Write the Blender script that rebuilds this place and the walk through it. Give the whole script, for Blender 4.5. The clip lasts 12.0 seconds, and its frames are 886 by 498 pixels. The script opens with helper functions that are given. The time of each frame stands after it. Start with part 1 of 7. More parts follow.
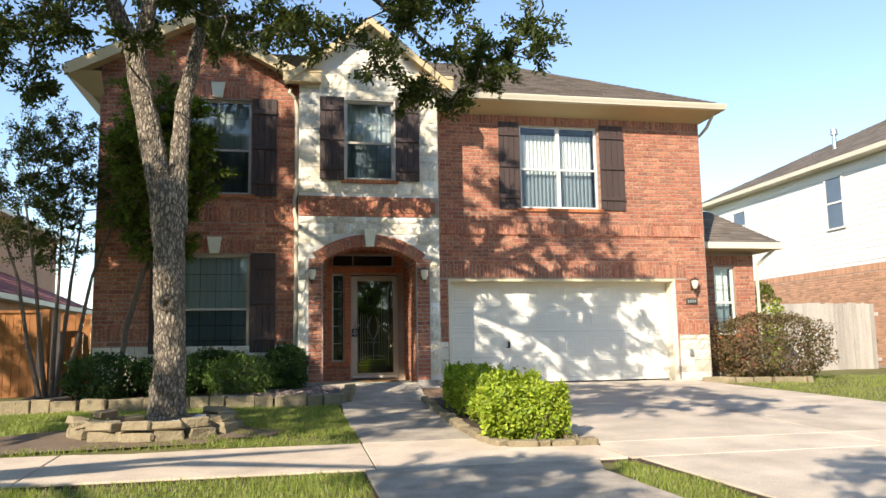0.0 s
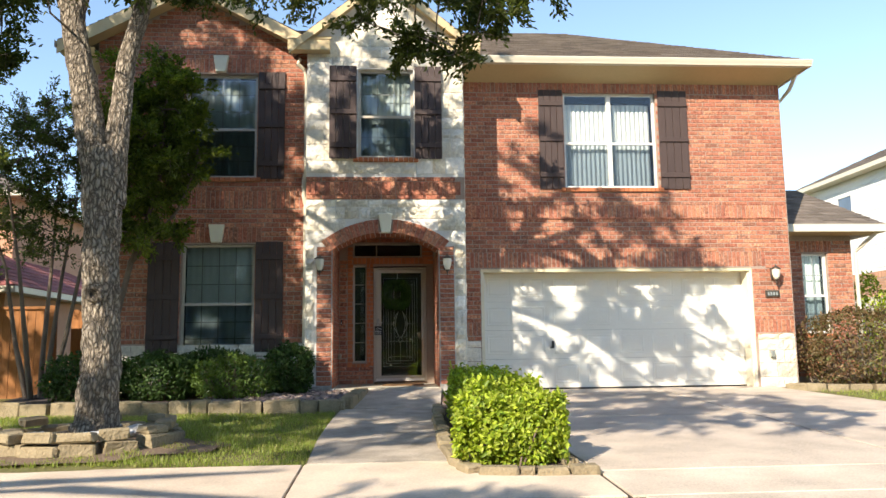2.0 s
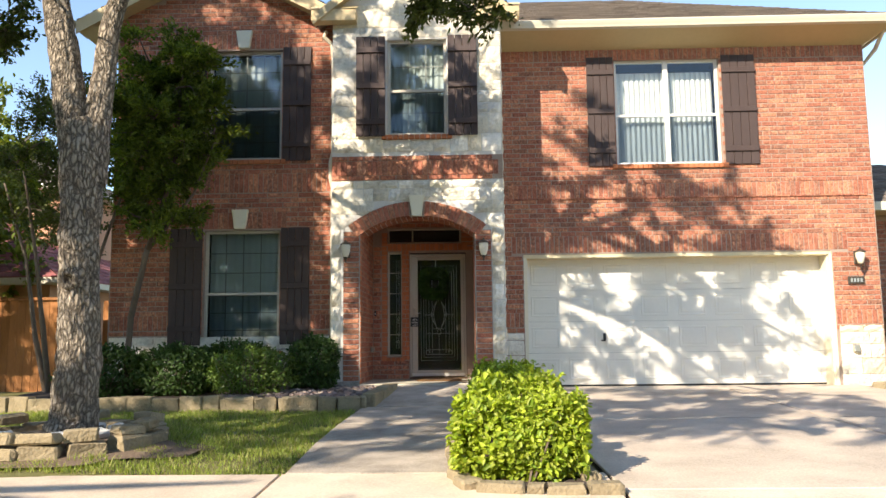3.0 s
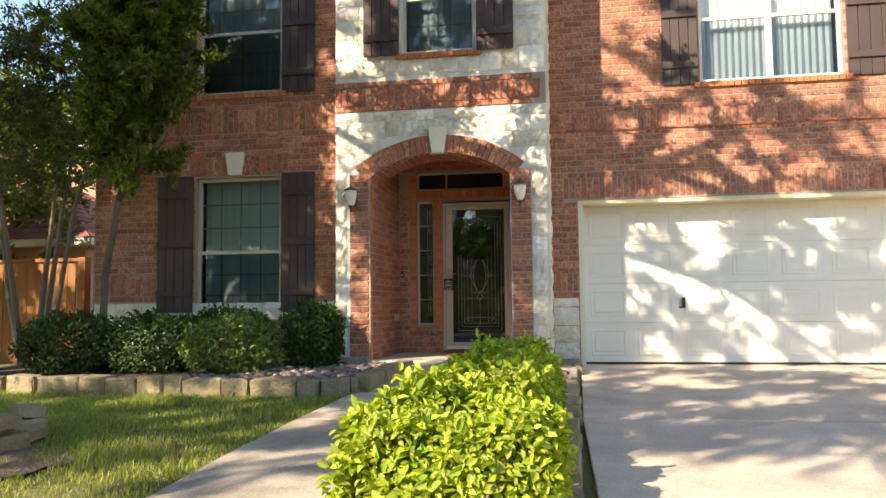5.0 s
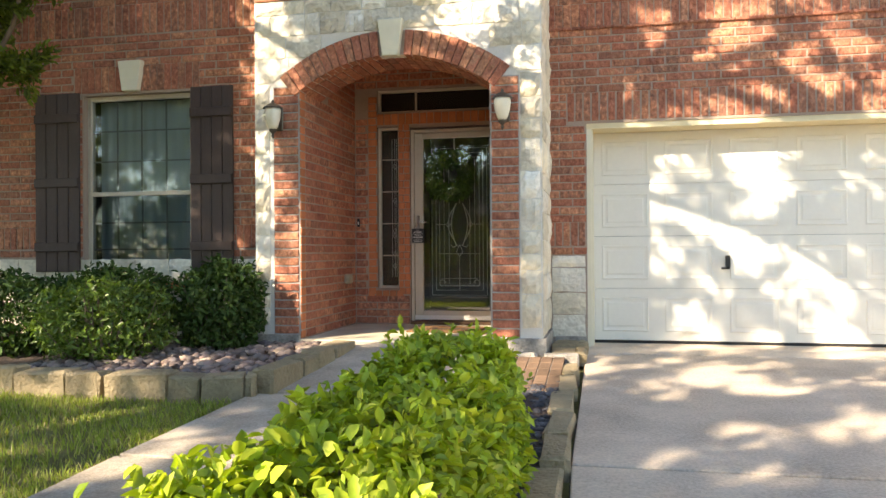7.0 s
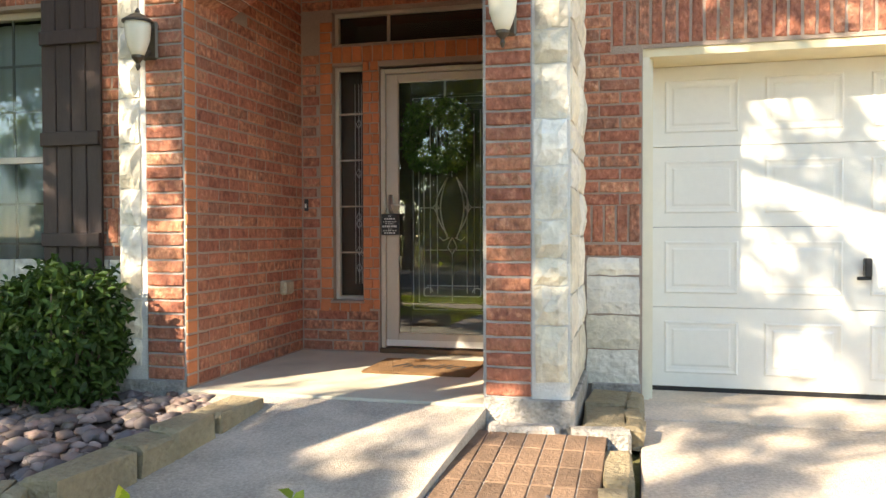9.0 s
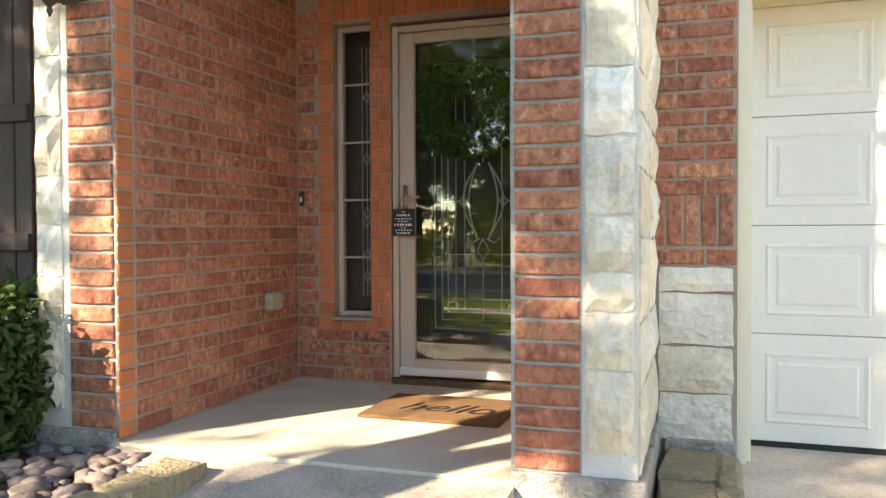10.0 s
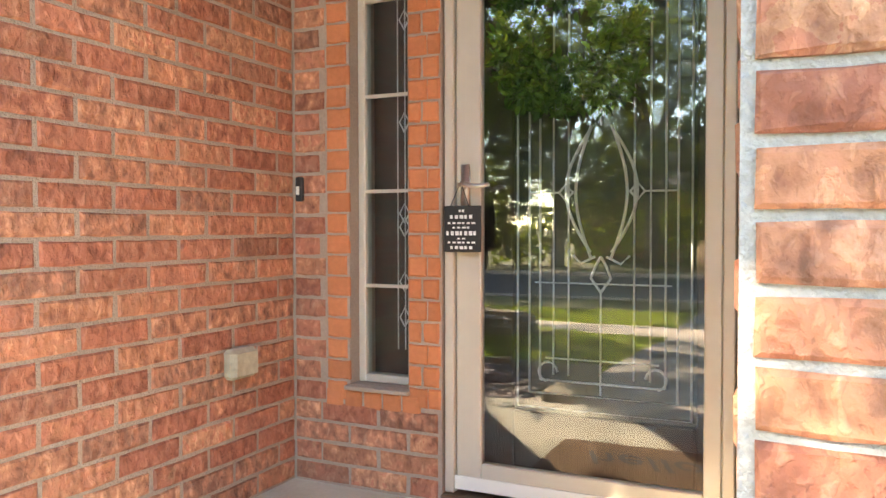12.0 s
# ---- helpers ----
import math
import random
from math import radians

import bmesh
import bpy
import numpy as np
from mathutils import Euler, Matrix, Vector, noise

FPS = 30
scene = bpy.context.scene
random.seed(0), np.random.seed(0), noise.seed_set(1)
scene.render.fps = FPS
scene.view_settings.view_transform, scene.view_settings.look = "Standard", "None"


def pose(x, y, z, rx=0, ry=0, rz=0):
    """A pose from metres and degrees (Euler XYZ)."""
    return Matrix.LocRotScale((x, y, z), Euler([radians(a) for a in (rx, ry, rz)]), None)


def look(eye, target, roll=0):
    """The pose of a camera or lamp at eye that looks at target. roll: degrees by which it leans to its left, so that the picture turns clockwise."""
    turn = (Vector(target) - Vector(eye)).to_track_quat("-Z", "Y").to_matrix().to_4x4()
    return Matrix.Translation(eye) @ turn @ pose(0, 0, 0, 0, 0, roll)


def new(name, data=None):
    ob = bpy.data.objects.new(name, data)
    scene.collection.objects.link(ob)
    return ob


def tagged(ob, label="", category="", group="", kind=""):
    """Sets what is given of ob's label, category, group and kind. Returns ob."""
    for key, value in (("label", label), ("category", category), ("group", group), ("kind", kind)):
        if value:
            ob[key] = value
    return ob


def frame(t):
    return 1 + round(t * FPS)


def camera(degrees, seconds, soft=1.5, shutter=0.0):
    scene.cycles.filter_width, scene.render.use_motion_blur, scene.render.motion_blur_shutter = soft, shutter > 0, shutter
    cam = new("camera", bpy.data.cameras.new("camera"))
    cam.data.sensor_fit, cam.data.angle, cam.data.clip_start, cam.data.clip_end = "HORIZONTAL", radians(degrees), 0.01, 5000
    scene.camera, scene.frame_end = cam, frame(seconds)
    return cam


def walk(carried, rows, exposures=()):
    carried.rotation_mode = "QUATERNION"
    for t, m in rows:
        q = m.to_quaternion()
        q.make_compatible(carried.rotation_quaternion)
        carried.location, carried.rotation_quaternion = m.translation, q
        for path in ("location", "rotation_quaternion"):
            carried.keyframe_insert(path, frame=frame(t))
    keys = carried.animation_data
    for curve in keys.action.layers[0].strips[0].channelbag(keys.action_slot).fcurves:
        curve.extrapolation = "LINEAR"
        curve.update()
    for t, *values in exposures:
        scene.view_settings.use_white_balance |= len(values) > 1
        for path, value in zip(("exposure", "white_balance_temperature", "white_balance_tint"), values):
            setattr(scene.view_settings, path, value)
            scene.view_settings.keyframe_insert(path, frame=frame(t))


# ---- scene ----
cam = camera(59.2, 12.0)
METRES, EYE, TILT, LEAN, TURN = 14.4, 1.125, 0.0, 0.0, -11.4
ROWS = [
    (0.0, 0.0, 0.0, 0.0, 0.12, 7.19, 0.96),
    (0.5, 0.0207, 0.0305, -0.0006, 1.5, 7.37, 0.88),
    (1.0, 0.0427, 0.062, -0.0013, 3.16, 7.45, 0.89),
    (1.5, 0.0637, 0.0952, -0.0023, 5.15, 7.47, 0.83),
    (2.0, 0.0831, 0.1307, -0.0032, 7.53, 7.4, 0.75),
    (2.5, 0.0992, 0.1682, -0.0042, 10.31, 7.24, 0.66),
    (4.5, 0.1393, 0.3409, -0.0016, 19.86, 5.34, 0.61),
    (5.0, 0.1433, 0.3836, 0.0005, 21.27, 4.25, 0.59),
    (5.5, 0.1421, 0.4279, 0.004, 21.55, 2.55, 0.6),
    (6.0, 0.1366, 0.4722, 0.0071, 21.87, 1.59, 0.48),
    (6.5, 0.1297, 0.5162, 0.0088, 22.36, 0.76, 0.43),
    (7.0, 0.1199, 0.5617, 0.01, 23.12, 0.22, 0.35),
    (9.0, 0.0724, 0.7399, 0.0173, 25.72, -1.13, 0.18),
    (9.5, 0.0597, 0.7814, 0.0187, 26.8, -1.21, 0.22),
    (10.0, 0.0462, 0.8205, 0.0182, 29.83, -1.27, 0.22),
    (10.5, 0.0322, 0.8568, 0.0176, 32.53, -1.43, 0.21),
    (11.0, 0.0137, 0.8904, 0.0199, 35.2, -1.67, 0.18),
    (11.5, -0.0037, 0.9178, 0.0206, 35.9, -1.63, 0.25),
    (12.0, -0.0179, 0.9372, 0.0223, 37.0, -1.55, 0.11),
]
walk(cam, [(t, pose(0, 0, EYE, TILT, LEAN, TURN) @ pose(METRES * x, METRES * y, METRES * z, 90 + pitch, roll, yaw)) for t, x, y, z, yaw, pitch, roll in ROWS],
     exposures=[(0.0, 0.88, 6850, 11), (2.5, 1.1, 6950, 12), (4.5, 1.33, 7500, 13), (7.0, 1.83, 7900, 13), (9.0, 2.07, 7700, 12), (10.0, 2.2, 7700, 11), (11.0, 2.65, 7800, 12), (12.0, 3.6, 8000, 11)])

# ---- light ----
SUN_AZ, SUN_EL = 37.5, 30.0   # degrees left of the facade's normal, and above the horizon
world = bpy.data.worlds.new("sky")
scene.world = world
world.use_nodes = True
wt = world.node_tree
sky = wt.nodes.new("ShaderNodeTexSky")
sky.sky_type = "NISHITA"
sky.sun_disc = False
sky.sun_elevation = radians(SUN_EL)
sky.sun_rotation = radians(180 + SUN_AZ)
sky.air_density = 1.0
sky.dust_density = 0.0
sky.ozone_density = 2.2
wt.nodes["Background"].inputs["Strength"].default_value = 0.15
wt.links.new(sky.outputs["Color"], wt.nodes["Background"].inputs["Color"])
sun_data = bpy.data.lights.new("sun", "SUN")
sun_data.energy = 4.5
sun_data.angle = radians(0.45)
sun_data.color = (1.0, 0.93, 0.82)
sun = new("sun", sun_data)
sun_from = Vector((-math.sin(radians(SUN_AZ)) * math.cos(radians(SUN_EL)), -math.cos(radians(SUN_AZ)) * math.cos(radians(SUN_EL)), math.sin(radians(SUN_EL))))
sun.matrix_world = look(sun_from * 60, (0, 0, 0))

# ---- materials ----


def shade(name, base, rough=0.7, metal=0.0, spread=0.0, grain=(40, 0.12), stain=(1.5, 0.15), bump=(60, 0.15), island=False, tint=None, spec=0.4, stretch=(1, 1, 1), mottle=0.35):
    """A surface: base colour, light and dark from piece to piece (spread), fine grain and large stains, each (scale, amount), and relief."""
    m = bpy.data.materials.new(name)
    m.use_nodes = True
    nt = m.node_tree
    N, L = nt.nodes, nt.links
    bsdf = N["Principled BSDF"]
    bsdf.inputs["Roughness"].default_value = rough
    bsdf.inputs["Metallic"].default_value = metal
    bsdf.inputs["Specular IOR Level"].default_value = spec
    co = N.new("ShaderNodeTexCoord")
    mp = N.new("ShaderNodeMapping")
    mp.inputs["Scale"].default_value = stretch
    geo = N.new("ShaderNodeNewGeometry")
    L.new(geo.outputs["Position"], mp.inputs["Vector"])
    n1 = N.new("ShaderNodeTexNoise")
    n1.inputs["Scale"].default_value, n1.inputs["Detail"].default_value = grain[0], 5
    n2 = N.new("ShaderNodeTexNoise")
    n2.inputs["Scale"].default_value, n2.inputs["Detail"].default_value = stain[0], 4
    L.new(mp.outputs["Vector"], n1.inputs["Vector"])
    L.new(mp.outputs["Vector"], n2.inputs["Vector"])

    def centred(out, amount):
        a = N.new("ShaderNodeMath")
        a.operation = "SUBTRACT"
        a.inputs[1].default_value = 0.5
        L.new(out, a.inputs[0])
        b = N.new("ShaderNodeMath")
        b.operation = "MULTIPLY"
        b.inputs[1].default_value = amount
        L.new(a.outputs[0], b.inputs[0])
        return b.outputs[0]
    outs = [centred(n1.outputs["Fac"], grain[1] * 4), centred(n2.outputs["Fac"], stain[1] * 4)]
    rnd = None
    if spread or tint:
        oi = N.new("ShaderNodeObjectInfo")
        s = N.new("ShaderNodeMath")
        s.operation = "ADD"
        L.new(oi.outputs["Random"], s.inputs[0])
        L.new(geo.outputs["Random Per Island"], s.inputs[1])
        fr = N.new("ShaderNodeMath")
        fr.operation = "FRACT"
        L.new(s.outputs[0], fr.inputs[0])
        rnd = fr.outputs[0]
        outs.append(centred(rnd, spread * 2))
    total = outs[0]
    for o in outs[1:]:
        a = N.new("ShaderNodeMath")
        L.new(total, a.inputs[0])
        L.new(o, a.inputs[1])
        total = a.outputs[0]
    one = N.new("ShaderNodeMath")
    one.inputs[1].default_value = 1.0
    L.new(total, one.inputs[0])
    colour = N.new("ShaderNodeRGB")
    colour.outputs[0].default_value = (*base, 1)
    cout = colour.outputs[0]
    if tint:
        ramp = N.new("ShaderNodeValToRGB")
        stops = [(0.0, base)] + tint
        ramp.color_ramp.elements[0].position, ramp.color_ramp.elements[0].color = 0, (*base, 1)
        ramp.color_ramp.elements[1].position, ramp.color_ramp.elements[1].color = stops[1][0], (*stops[1][1], 1)
        for p, c in stops[2:]:
            e = ramp.color_ramp.elements.new(p)
            e.color = (*c, 1)
        w = N.new("ShaderNodeMath")
        w.operation = "MULTIPLY_ADD"
        w.inputs[1].default_value = 7.31
        L.new(rnd, w.inputs[0])
        n3 = centred(n1.outputs["Fac"], mottle)
        L.new(n3, w.inputs[2])
        fr2 = N.new("ShaderNodeMath")
        fr2.operation = "FRACT"
        L.new(w.outputs[0], fr2.inputs[0])
        L.new(fr2.outputs[0], ramp.inputs["Fac"])
        cout = ramp.outputs["Color"]
    mul = N.new("ShaderNodeVectorMath")
    mul.operation = "SCALE"
    L.new(cout, mul.inputs[0])
    L.new(one.outputs[0], mul.inputs["Scale"])
    L.new(mul.outputs["Vector"], bsdf.inputs["Base Color"])
    if bump:
        nb = N.new("ShaderNodeTexNoise")
        nb.inputs["Scale"].default_value, nb.inputs["Detail"].default_value = bump[0], 6
        L.new(mp.outputs["Vector"], nb.inputs["Vector"])
        bp = N.new("ShaderNodeBump")
        bp.inputs["Strength"].default_value, bp.inputs["Distance"].default_value = min(1, bump[1] * 3), 0.01 if bump[1] < 0.31 else 0.02 if bump[1] < 0.8 else 0.05
        L.new(nb.outputs["Fac"], bp.inputs["Height"])
        L.new(bp.outputs["Normal"], bsdf.inputs["Normal"])
    return m


def leafy(name, base, tint, through_amount=0.35, rough=0.45):
    m = shade(name, base, rough, spread=0.35, grain=(30, 0.05), stain=(1.2, 0.12), bump=None, tint=tint, spec=0.3)
    nt = m.node_tree
    N, L = nt.nodes, nt.links
    tr = N.new("ShaderNodeBsdfTranslucent")
    src = N["Principled BSDF"].inputs["Base Color"].links[0].from_socket
    g = N.new("ShaderNodeMix")
    g.data_type = "RGBA"
    g.blend_type = "MULTIPLY"
    g.inputs["Factor"].default_value = 1
    L.new(src, g.inputs["A"])
    g.inputs["B"].default_value = (1.5, 1.6, 0.6, 1)
    L.new(g.outputs["Result"], tr.inputs["Color"])
    mx = N.new("ShaderNodeMixShader")
    mx.inputs["Fac"].default_value = through_amount
    L.new(N["Principled BSDF"].outputs[0], mx.inputs[1])
    L.new(tr.outputs[0], mx.inputs[2])
    L.new(mx.outputs[0], N["Material Output"].inputs["Surface"])
    return m


def glassy(name, tint=(0.9, 0.95, 0.93), gloss=1.0, ior=1.5):
    """A pane: clear, with mirror gloss that grows towards the rim."""
    m = bpy.data.materials.new(name)
    m.use_nodes = True
    nt = m.node_tree
    N, L = nt.nodes, nt.links
    N.remove(N["Principled BSDF"])
    fr = N.new("ShaderNodeFresnel")
    fr.inputs["IOR"].default_value = ior
    k = N.new("ShaderNodeMath")
    k.operation = "MULTIPLY"
    k.use_clamp = True
    k.inputs[1].default_value = gloss
    L.new(fr.outputs[0], k.inputs[0])
    tr = N.new("ShaderNodeBsdfTransparent")
    tr.inputs["Color"].default_value = (*tint, 1)
    gl = N.new("ShaderNodeBsdfGlossy")
    gl.inputs["Roughness"].default_value = 0.01
    mx = N.new("ShaderNodeMixShader")
    L.new(k.outputs[0], mx.inputs[0])
    L.new(tr.outputs[0], mx.inputs[1])
    L.new(gl.outputs[0], mx.inputs[2])
    L.new(mx.outputs[0], N["Material Output"].inputs["Surface"])
    return m


BRICK_TONES = [(0.16, (0.374, 0.132, 0.076)), (0.34, (0.329, 0.114, 0.069)), (0.5, (0.465, 0.198, 0.108)), (0.64, (0.387, 0.141, 0.082)), (0.78, (0.276, 0.125, 0.078)), (0.88, (0.419, 0.169, 0.097)), (1.0, (0.498, 0.234, 0.131))]
BRICK = shade("brick_face", (0.432, 0.165, 0.097), 0.85, spread=0.12, grain=(28, 0.3), stain=(12, 0.16), bump=(26, 0.36), tint=BRICK_TONES, mottle=0.4, stretch=(1, 1, 0.8))


def flaked(m, scale, size=(1, 1, 0.65), strength=0.8):
    """Breaks a fired-clay face into wire-cut flakes: pale, mid and dark patches with ragged rims and relief."""
    nt = m.node_tree
    N, L = nt.nodes, nt.links
    bsdf = N["Principled BSDF"]
    src = bsdf.inputs["Base Color"].links[0].from_socket
    geo = N.new("ShaderNodeNewGeometry")
    mp = N.new("ShaderNodeMapping")
    mp.inputs["Scale"].default_value = size
    L.new(geo.outputs["Position"], mp.inputs["Vector"])
    n = N.new("ShaderNodeTexNoise")
    n.inputs["Scale"].default_value, n.inputs["Detail"].default_value, n.inputs["Distortion"].default_value = scale, 4.0, 0.5
    L.new(mp.outputs["Vector"], n.inputs["Vector"])
    ramp = N.new("ShaderNodeValToRGB")
    e = ramp.color_ramp.elements
    e[0].position, e[0].color = 0.30, (0.58, 0.56, 0.56, 1)
    e[1].position, e[1].color = 0.72, (1.45, 1.7, 1.85, 1)
    for at, c in ((0.41, (0.80, 0.78, 0.78)), (0.44, (1.0, 1.0, 1.0)), (0.56, (1.0, 1.0, 1.0)), (0.585, (1.2, 1.3, 1.3))):
        e.new(at).color = (*c, 1)
    L.new(n.outputs["Fac"], ramp.inputs["Fac"])
    mul = N.new("ShaderNodeMix")
    mul.data_type, mul.blend_type = "RGBA", "MULTIPLY"
    mul.inputs["Factor"].default_value = strength
    L.new(src, mul.inputs["A"])
    L.new(ramp.outputs["Color"], mul.inputs["B"])
    L.new(mul.outputs["Result"], bsdf.inputs["Base Color"])
    if bsdf.inputs["Normal"].links:
        old = bsdf.inputs["Normal"].links[0].from_node
        bp = N.new("ShaderNodeBump")
        bp.inputs["Strength"].default_value, bp.inputs["Distance"].default_value = 0.55, 0.008
        L.new(ramp.outputs["Color"], bp.inputs["Height"])
        L.new(old.outputs["Normal"], bp.inputs["Normal"])
        L.new(bp.outputs["Normal"], bsdf.inputs["Normal"])
    return m


flaked(BRICK, 42)
BRICK_SMOOTH = shade("smooth_orange_brick", (0.50, 0.17, 0.07), 0.8, spread=0.15, grain=(60, 0.08), stain=(8, 0.1), bump=(90, 0.12))
MORTAR = shade("mortar", (0.36, 0.275, 0.215), 0.95, grain=(120, 0.12), stain=(3, 0.12), bump=(150, 0.25))
GREY_MORTAR = shade("grey_mortar", (0.40, 0.38, 0.35), 0.95, grain=(90, 0.12), stain=(5, 0.14), bump=(120, 0.3))
STONE = shade("limestone", (0.70, 0.63, 0.49), 0.88, spread=0.16, grain=(24, 0.14), stain=(5, 0.16), bump=(24, 0.5), mottle=0.2,
              tint=[(0.3, (0.66, 0.585, 0.44)), (0.5, (0.77, 0.73, 0.64)), (0.75, (0.63, 0.56, 0.43)), (1.0, (0.76, 0.71, 0.60))])
STONE_JOINT = shade("white_stone_joint", (0.66, 0.63, 0.57), 0.95, grain=(80, 0.06), stain=(3, 0.07), bump=(90, 0.2))
CONCRETE = shade("concrete", (0.61, 0.49, 0.37), 0.9, spread=0.08, grain=(50, 0.14), stain=(2.4, 0.2), bump=(140, 0.12))
DRIVE = shade("weathered_drive", (0.55, 0.455, 0.355), 0.9, spread=0.08, grain=(60, 0.2), stain=(1.6, 0.26), bump=(140, 0.2))
WALK = shade("stained_walk", (0.42, 0.355, 0.28), 0.92, spread=0.06, grain=(70, 0.25), stain=(3.2, 0.34), bump=(130, 0.25))
PORCH_CONC = shade("porch_concrete", (0.51, 0.46, 0.345), 0.85, grain=(60, 0.07), stain=(3.0, 0.17), bump=(120, 0.1))
FOOTING = shade("weathered_footing", (0.33, 0.30, 0.26), 0.95, grain=(45, 0.2), stain=(9, 0.4), bump=(50, 0.4))
ASPHALT = shade("asphalt", (0.10, 0.098, 0.095), 0.9, grain=(120, 0.2), stain=(0.5, 0.12), bump=(160, 0.3))
EDGING = shade("sandstone_edging", (0.27, 0.215, 0.13), 0.9, spread=0.15, grain=(35, 0.15), stain=(6, 0.18), bump=(40, 0.4))
SOIL = shade("dry_soil", (0.17, 0.12, 0.08), 0.95, grain=(40, 0.2), stain=(2, 0.2), bump=(40, 0.5))
LAWN = shade("lawn_ground", (0.15, 0.14, 0.045), 0.95, grain=(30, 0.25), stain=(1.1, 0.3), bump=(60, 0.5))
MULCH = shade("dark_mulch", (0.07, 0.05, 0.04), 0.95, grain=(50, 0.25), stain=(5, 0.2), bump=(60, 0.6))
SHUTTER = shade("dark_brown_stain", (0.056, 0.034, 0.028), 0.6, spread=0.1, grain=(20, 0.15), stain=(3, 0.1), bump=(60, 0.15), stretch=(6, 6, 0.6))
CREAM = shade("cream_paint", (0.72, 0.66, 0.50), 0.55, grain=(15, 0.03), stain=(1, 0.05), bump=(50, 0.03))
JAMB = shade("yellowed_cream_paint", (0.70, 0.60, 0.38), 0.55, grain=(15, 0.04), stain=(1, 0.08), bump=(50, 0.03))
TAN_TRIM = shade("tan_paint", (0.52, 0.40, 0.22), 0.6, grain=(15, 0.03), stain=(1, 0.06), bump=(50, 0.03))
GARAGE = shade("garage_white", (0.76, 0.73, 0.64), 0.5, grain=(25, 0.02), stain=(1.2, 0.04), bump=(160, 0.06))
ALU = shade("beige_aluminium", (0.52, 0.46, 0.37), 0.45, metal=0.2, grain=(20, 0.03), stain=(2, 0.05), bump=None)
WHITE_FRAME = shade("white_vinyl", (0.74, 0.71, 0.64), 0.45, grain=(20, 0.02), stain=(2, 0.04), bump=None)
SHINGLE = shade("shingle", (0.19, 0.155, 0.125), 0.95, spread=0.25, grain=(70, 0.2), stain=(1.1, 0.15), bump=(120, 0.4))
GUTTER = shade("cream_gutter", (0.62, 0.56, 0.43), 0.45, grain=(10, 0.02), stain=(1.2, 0.05), bump=None)
BARK = shade("oak_bark", (0.34, 0.285, 0.22), 0.95, grain=(30, 0.4), stain=(3, 0.2), bump=(22, 1.0), stretch=(1.5, 1.5, 0.38))


def plated(m, scale, size):
    """Splits bark into long plates with dark furrows between them."""
    nt = m.node_tree
    N, L = nt.nodes, nt.links
    bsdf = N["Principled BSDF"]
    src = bsdf.inputs["Base Color"].links[0].from_socket
    old = bsdf.inputs["Normal"].links[0].from_node
    geo = N.new("ShaderNodeNewGeometry")
    mp = N.new("ShaderNodeMapping")
    mp.inputs["Scale"].default_value = size
    wob = N.new("ShaderNodeTexNoise")
    wob.inputs["Scale"].default_value, wob.inputs["Detail"].default_value = 9, 3
    L.new(geo.outputs["Position"], wob.inputs["Vector"])
    add = N.new("ShaderNodeVectorMath")
    add.operation = "MULTIPLY_ADD"
    add.inputs[1].default_value = (0.09, 0.09, 0.09)
    L.new(wob.outputs["Color"], add.inputs[0])
    L.new(geo.outputs["Position"], add.inputs[2])
    L.new(add.outputs["Vector"], mp.inputs["Vector"])
    vor = N.new("ShaderNodeTexVoronoi")
    vor.feature = "DISTANCE_TO_EDGE"
    vor.inputs["Scale"].default_value = scale
    L.new(mp.outputs["Vector"], vor.inputs["Vector"])
    ramp = N.new("ShaderNodeValToRGB")
    e = ramp.color_ramp.elements
    e[0].position, e[0].color = 0.0, (0.30, 0.28, 0.26, 1)
    e[1].position, e[1].color = 0.26, (1.12, 1.12, 1.12, 1)
    L.new(vor.outputs["Distance"], ramp.inputs["Fac"])
    mul = N.new("ShaderNodeMix")
    mul.data_type, mul.blend_type = "RGBA", "MULTIPLY"
    mul.inputs["Factor"].default_value = 1.0
    L.new(src, mul.inputs["A"])
    L.new(ramp.outputs["Color"], mul.inputs["B"])
    L.new(mul.outputs["Result"], bsdf.inputs["Base Color"])
    bp = N.new("ShaderNodeBump")
    bp.inputs["Strength"].default_value, bp.inputs["Distance"].default_value = 0.8, 0.025
    L.new(ramp.outputs["Color"], bp.inputs["Height"])
    L.new(old.outputs["Normal"], bp.inputs["Normal"])
    L.new(bp.outputs["Normal"], bsdf.inputs["Normal"])


plated(BARK, 26, (1.0, 1.0, 0.34))
BARK2 = shade("smooth_bark", (0.15, 0.11, 0.08), 0.85, grain=(25, 0.15), stain=(4, 0.2), bump=(30, 0.3), stretch=(1, 1, 0.4))
OAK_LEAF = leafy("oak_leaf", (0.055, 0.075, 0.018), [(0.4, (0.08, 0.10, 0.025)), (0.8, (0.05, 0.065, 0.02)), (1.0, (0.12, 0.13, 0.035))], 0.45)
DARK_LEAF = leafy("dark_leaf", (0.10, 0.14, 0.024), [(0.5, (0.15, 0.19, 0.035)), (1.0, (0.06, 0.09, 0.018))], 0.5)
HEDGE_LEAF = leafy("hedge_leaf", (0.29, 0.37, 0.036), [(0.45, (0.40, 0.46, 0.05)), (0.8, (0.16, 0.25, 0.028)), (1.0, (0.50, 0.52, 0.09))], 0.35, 0.45)
SHRUB_LEAF = leafy("shrub_leaf", (0.04, 0.08, 0.018), [(0.5, (0.06, 0.11, 0.024)), (1.0, (0.03, 0.055, 0.016))], 0.25, 0.6)
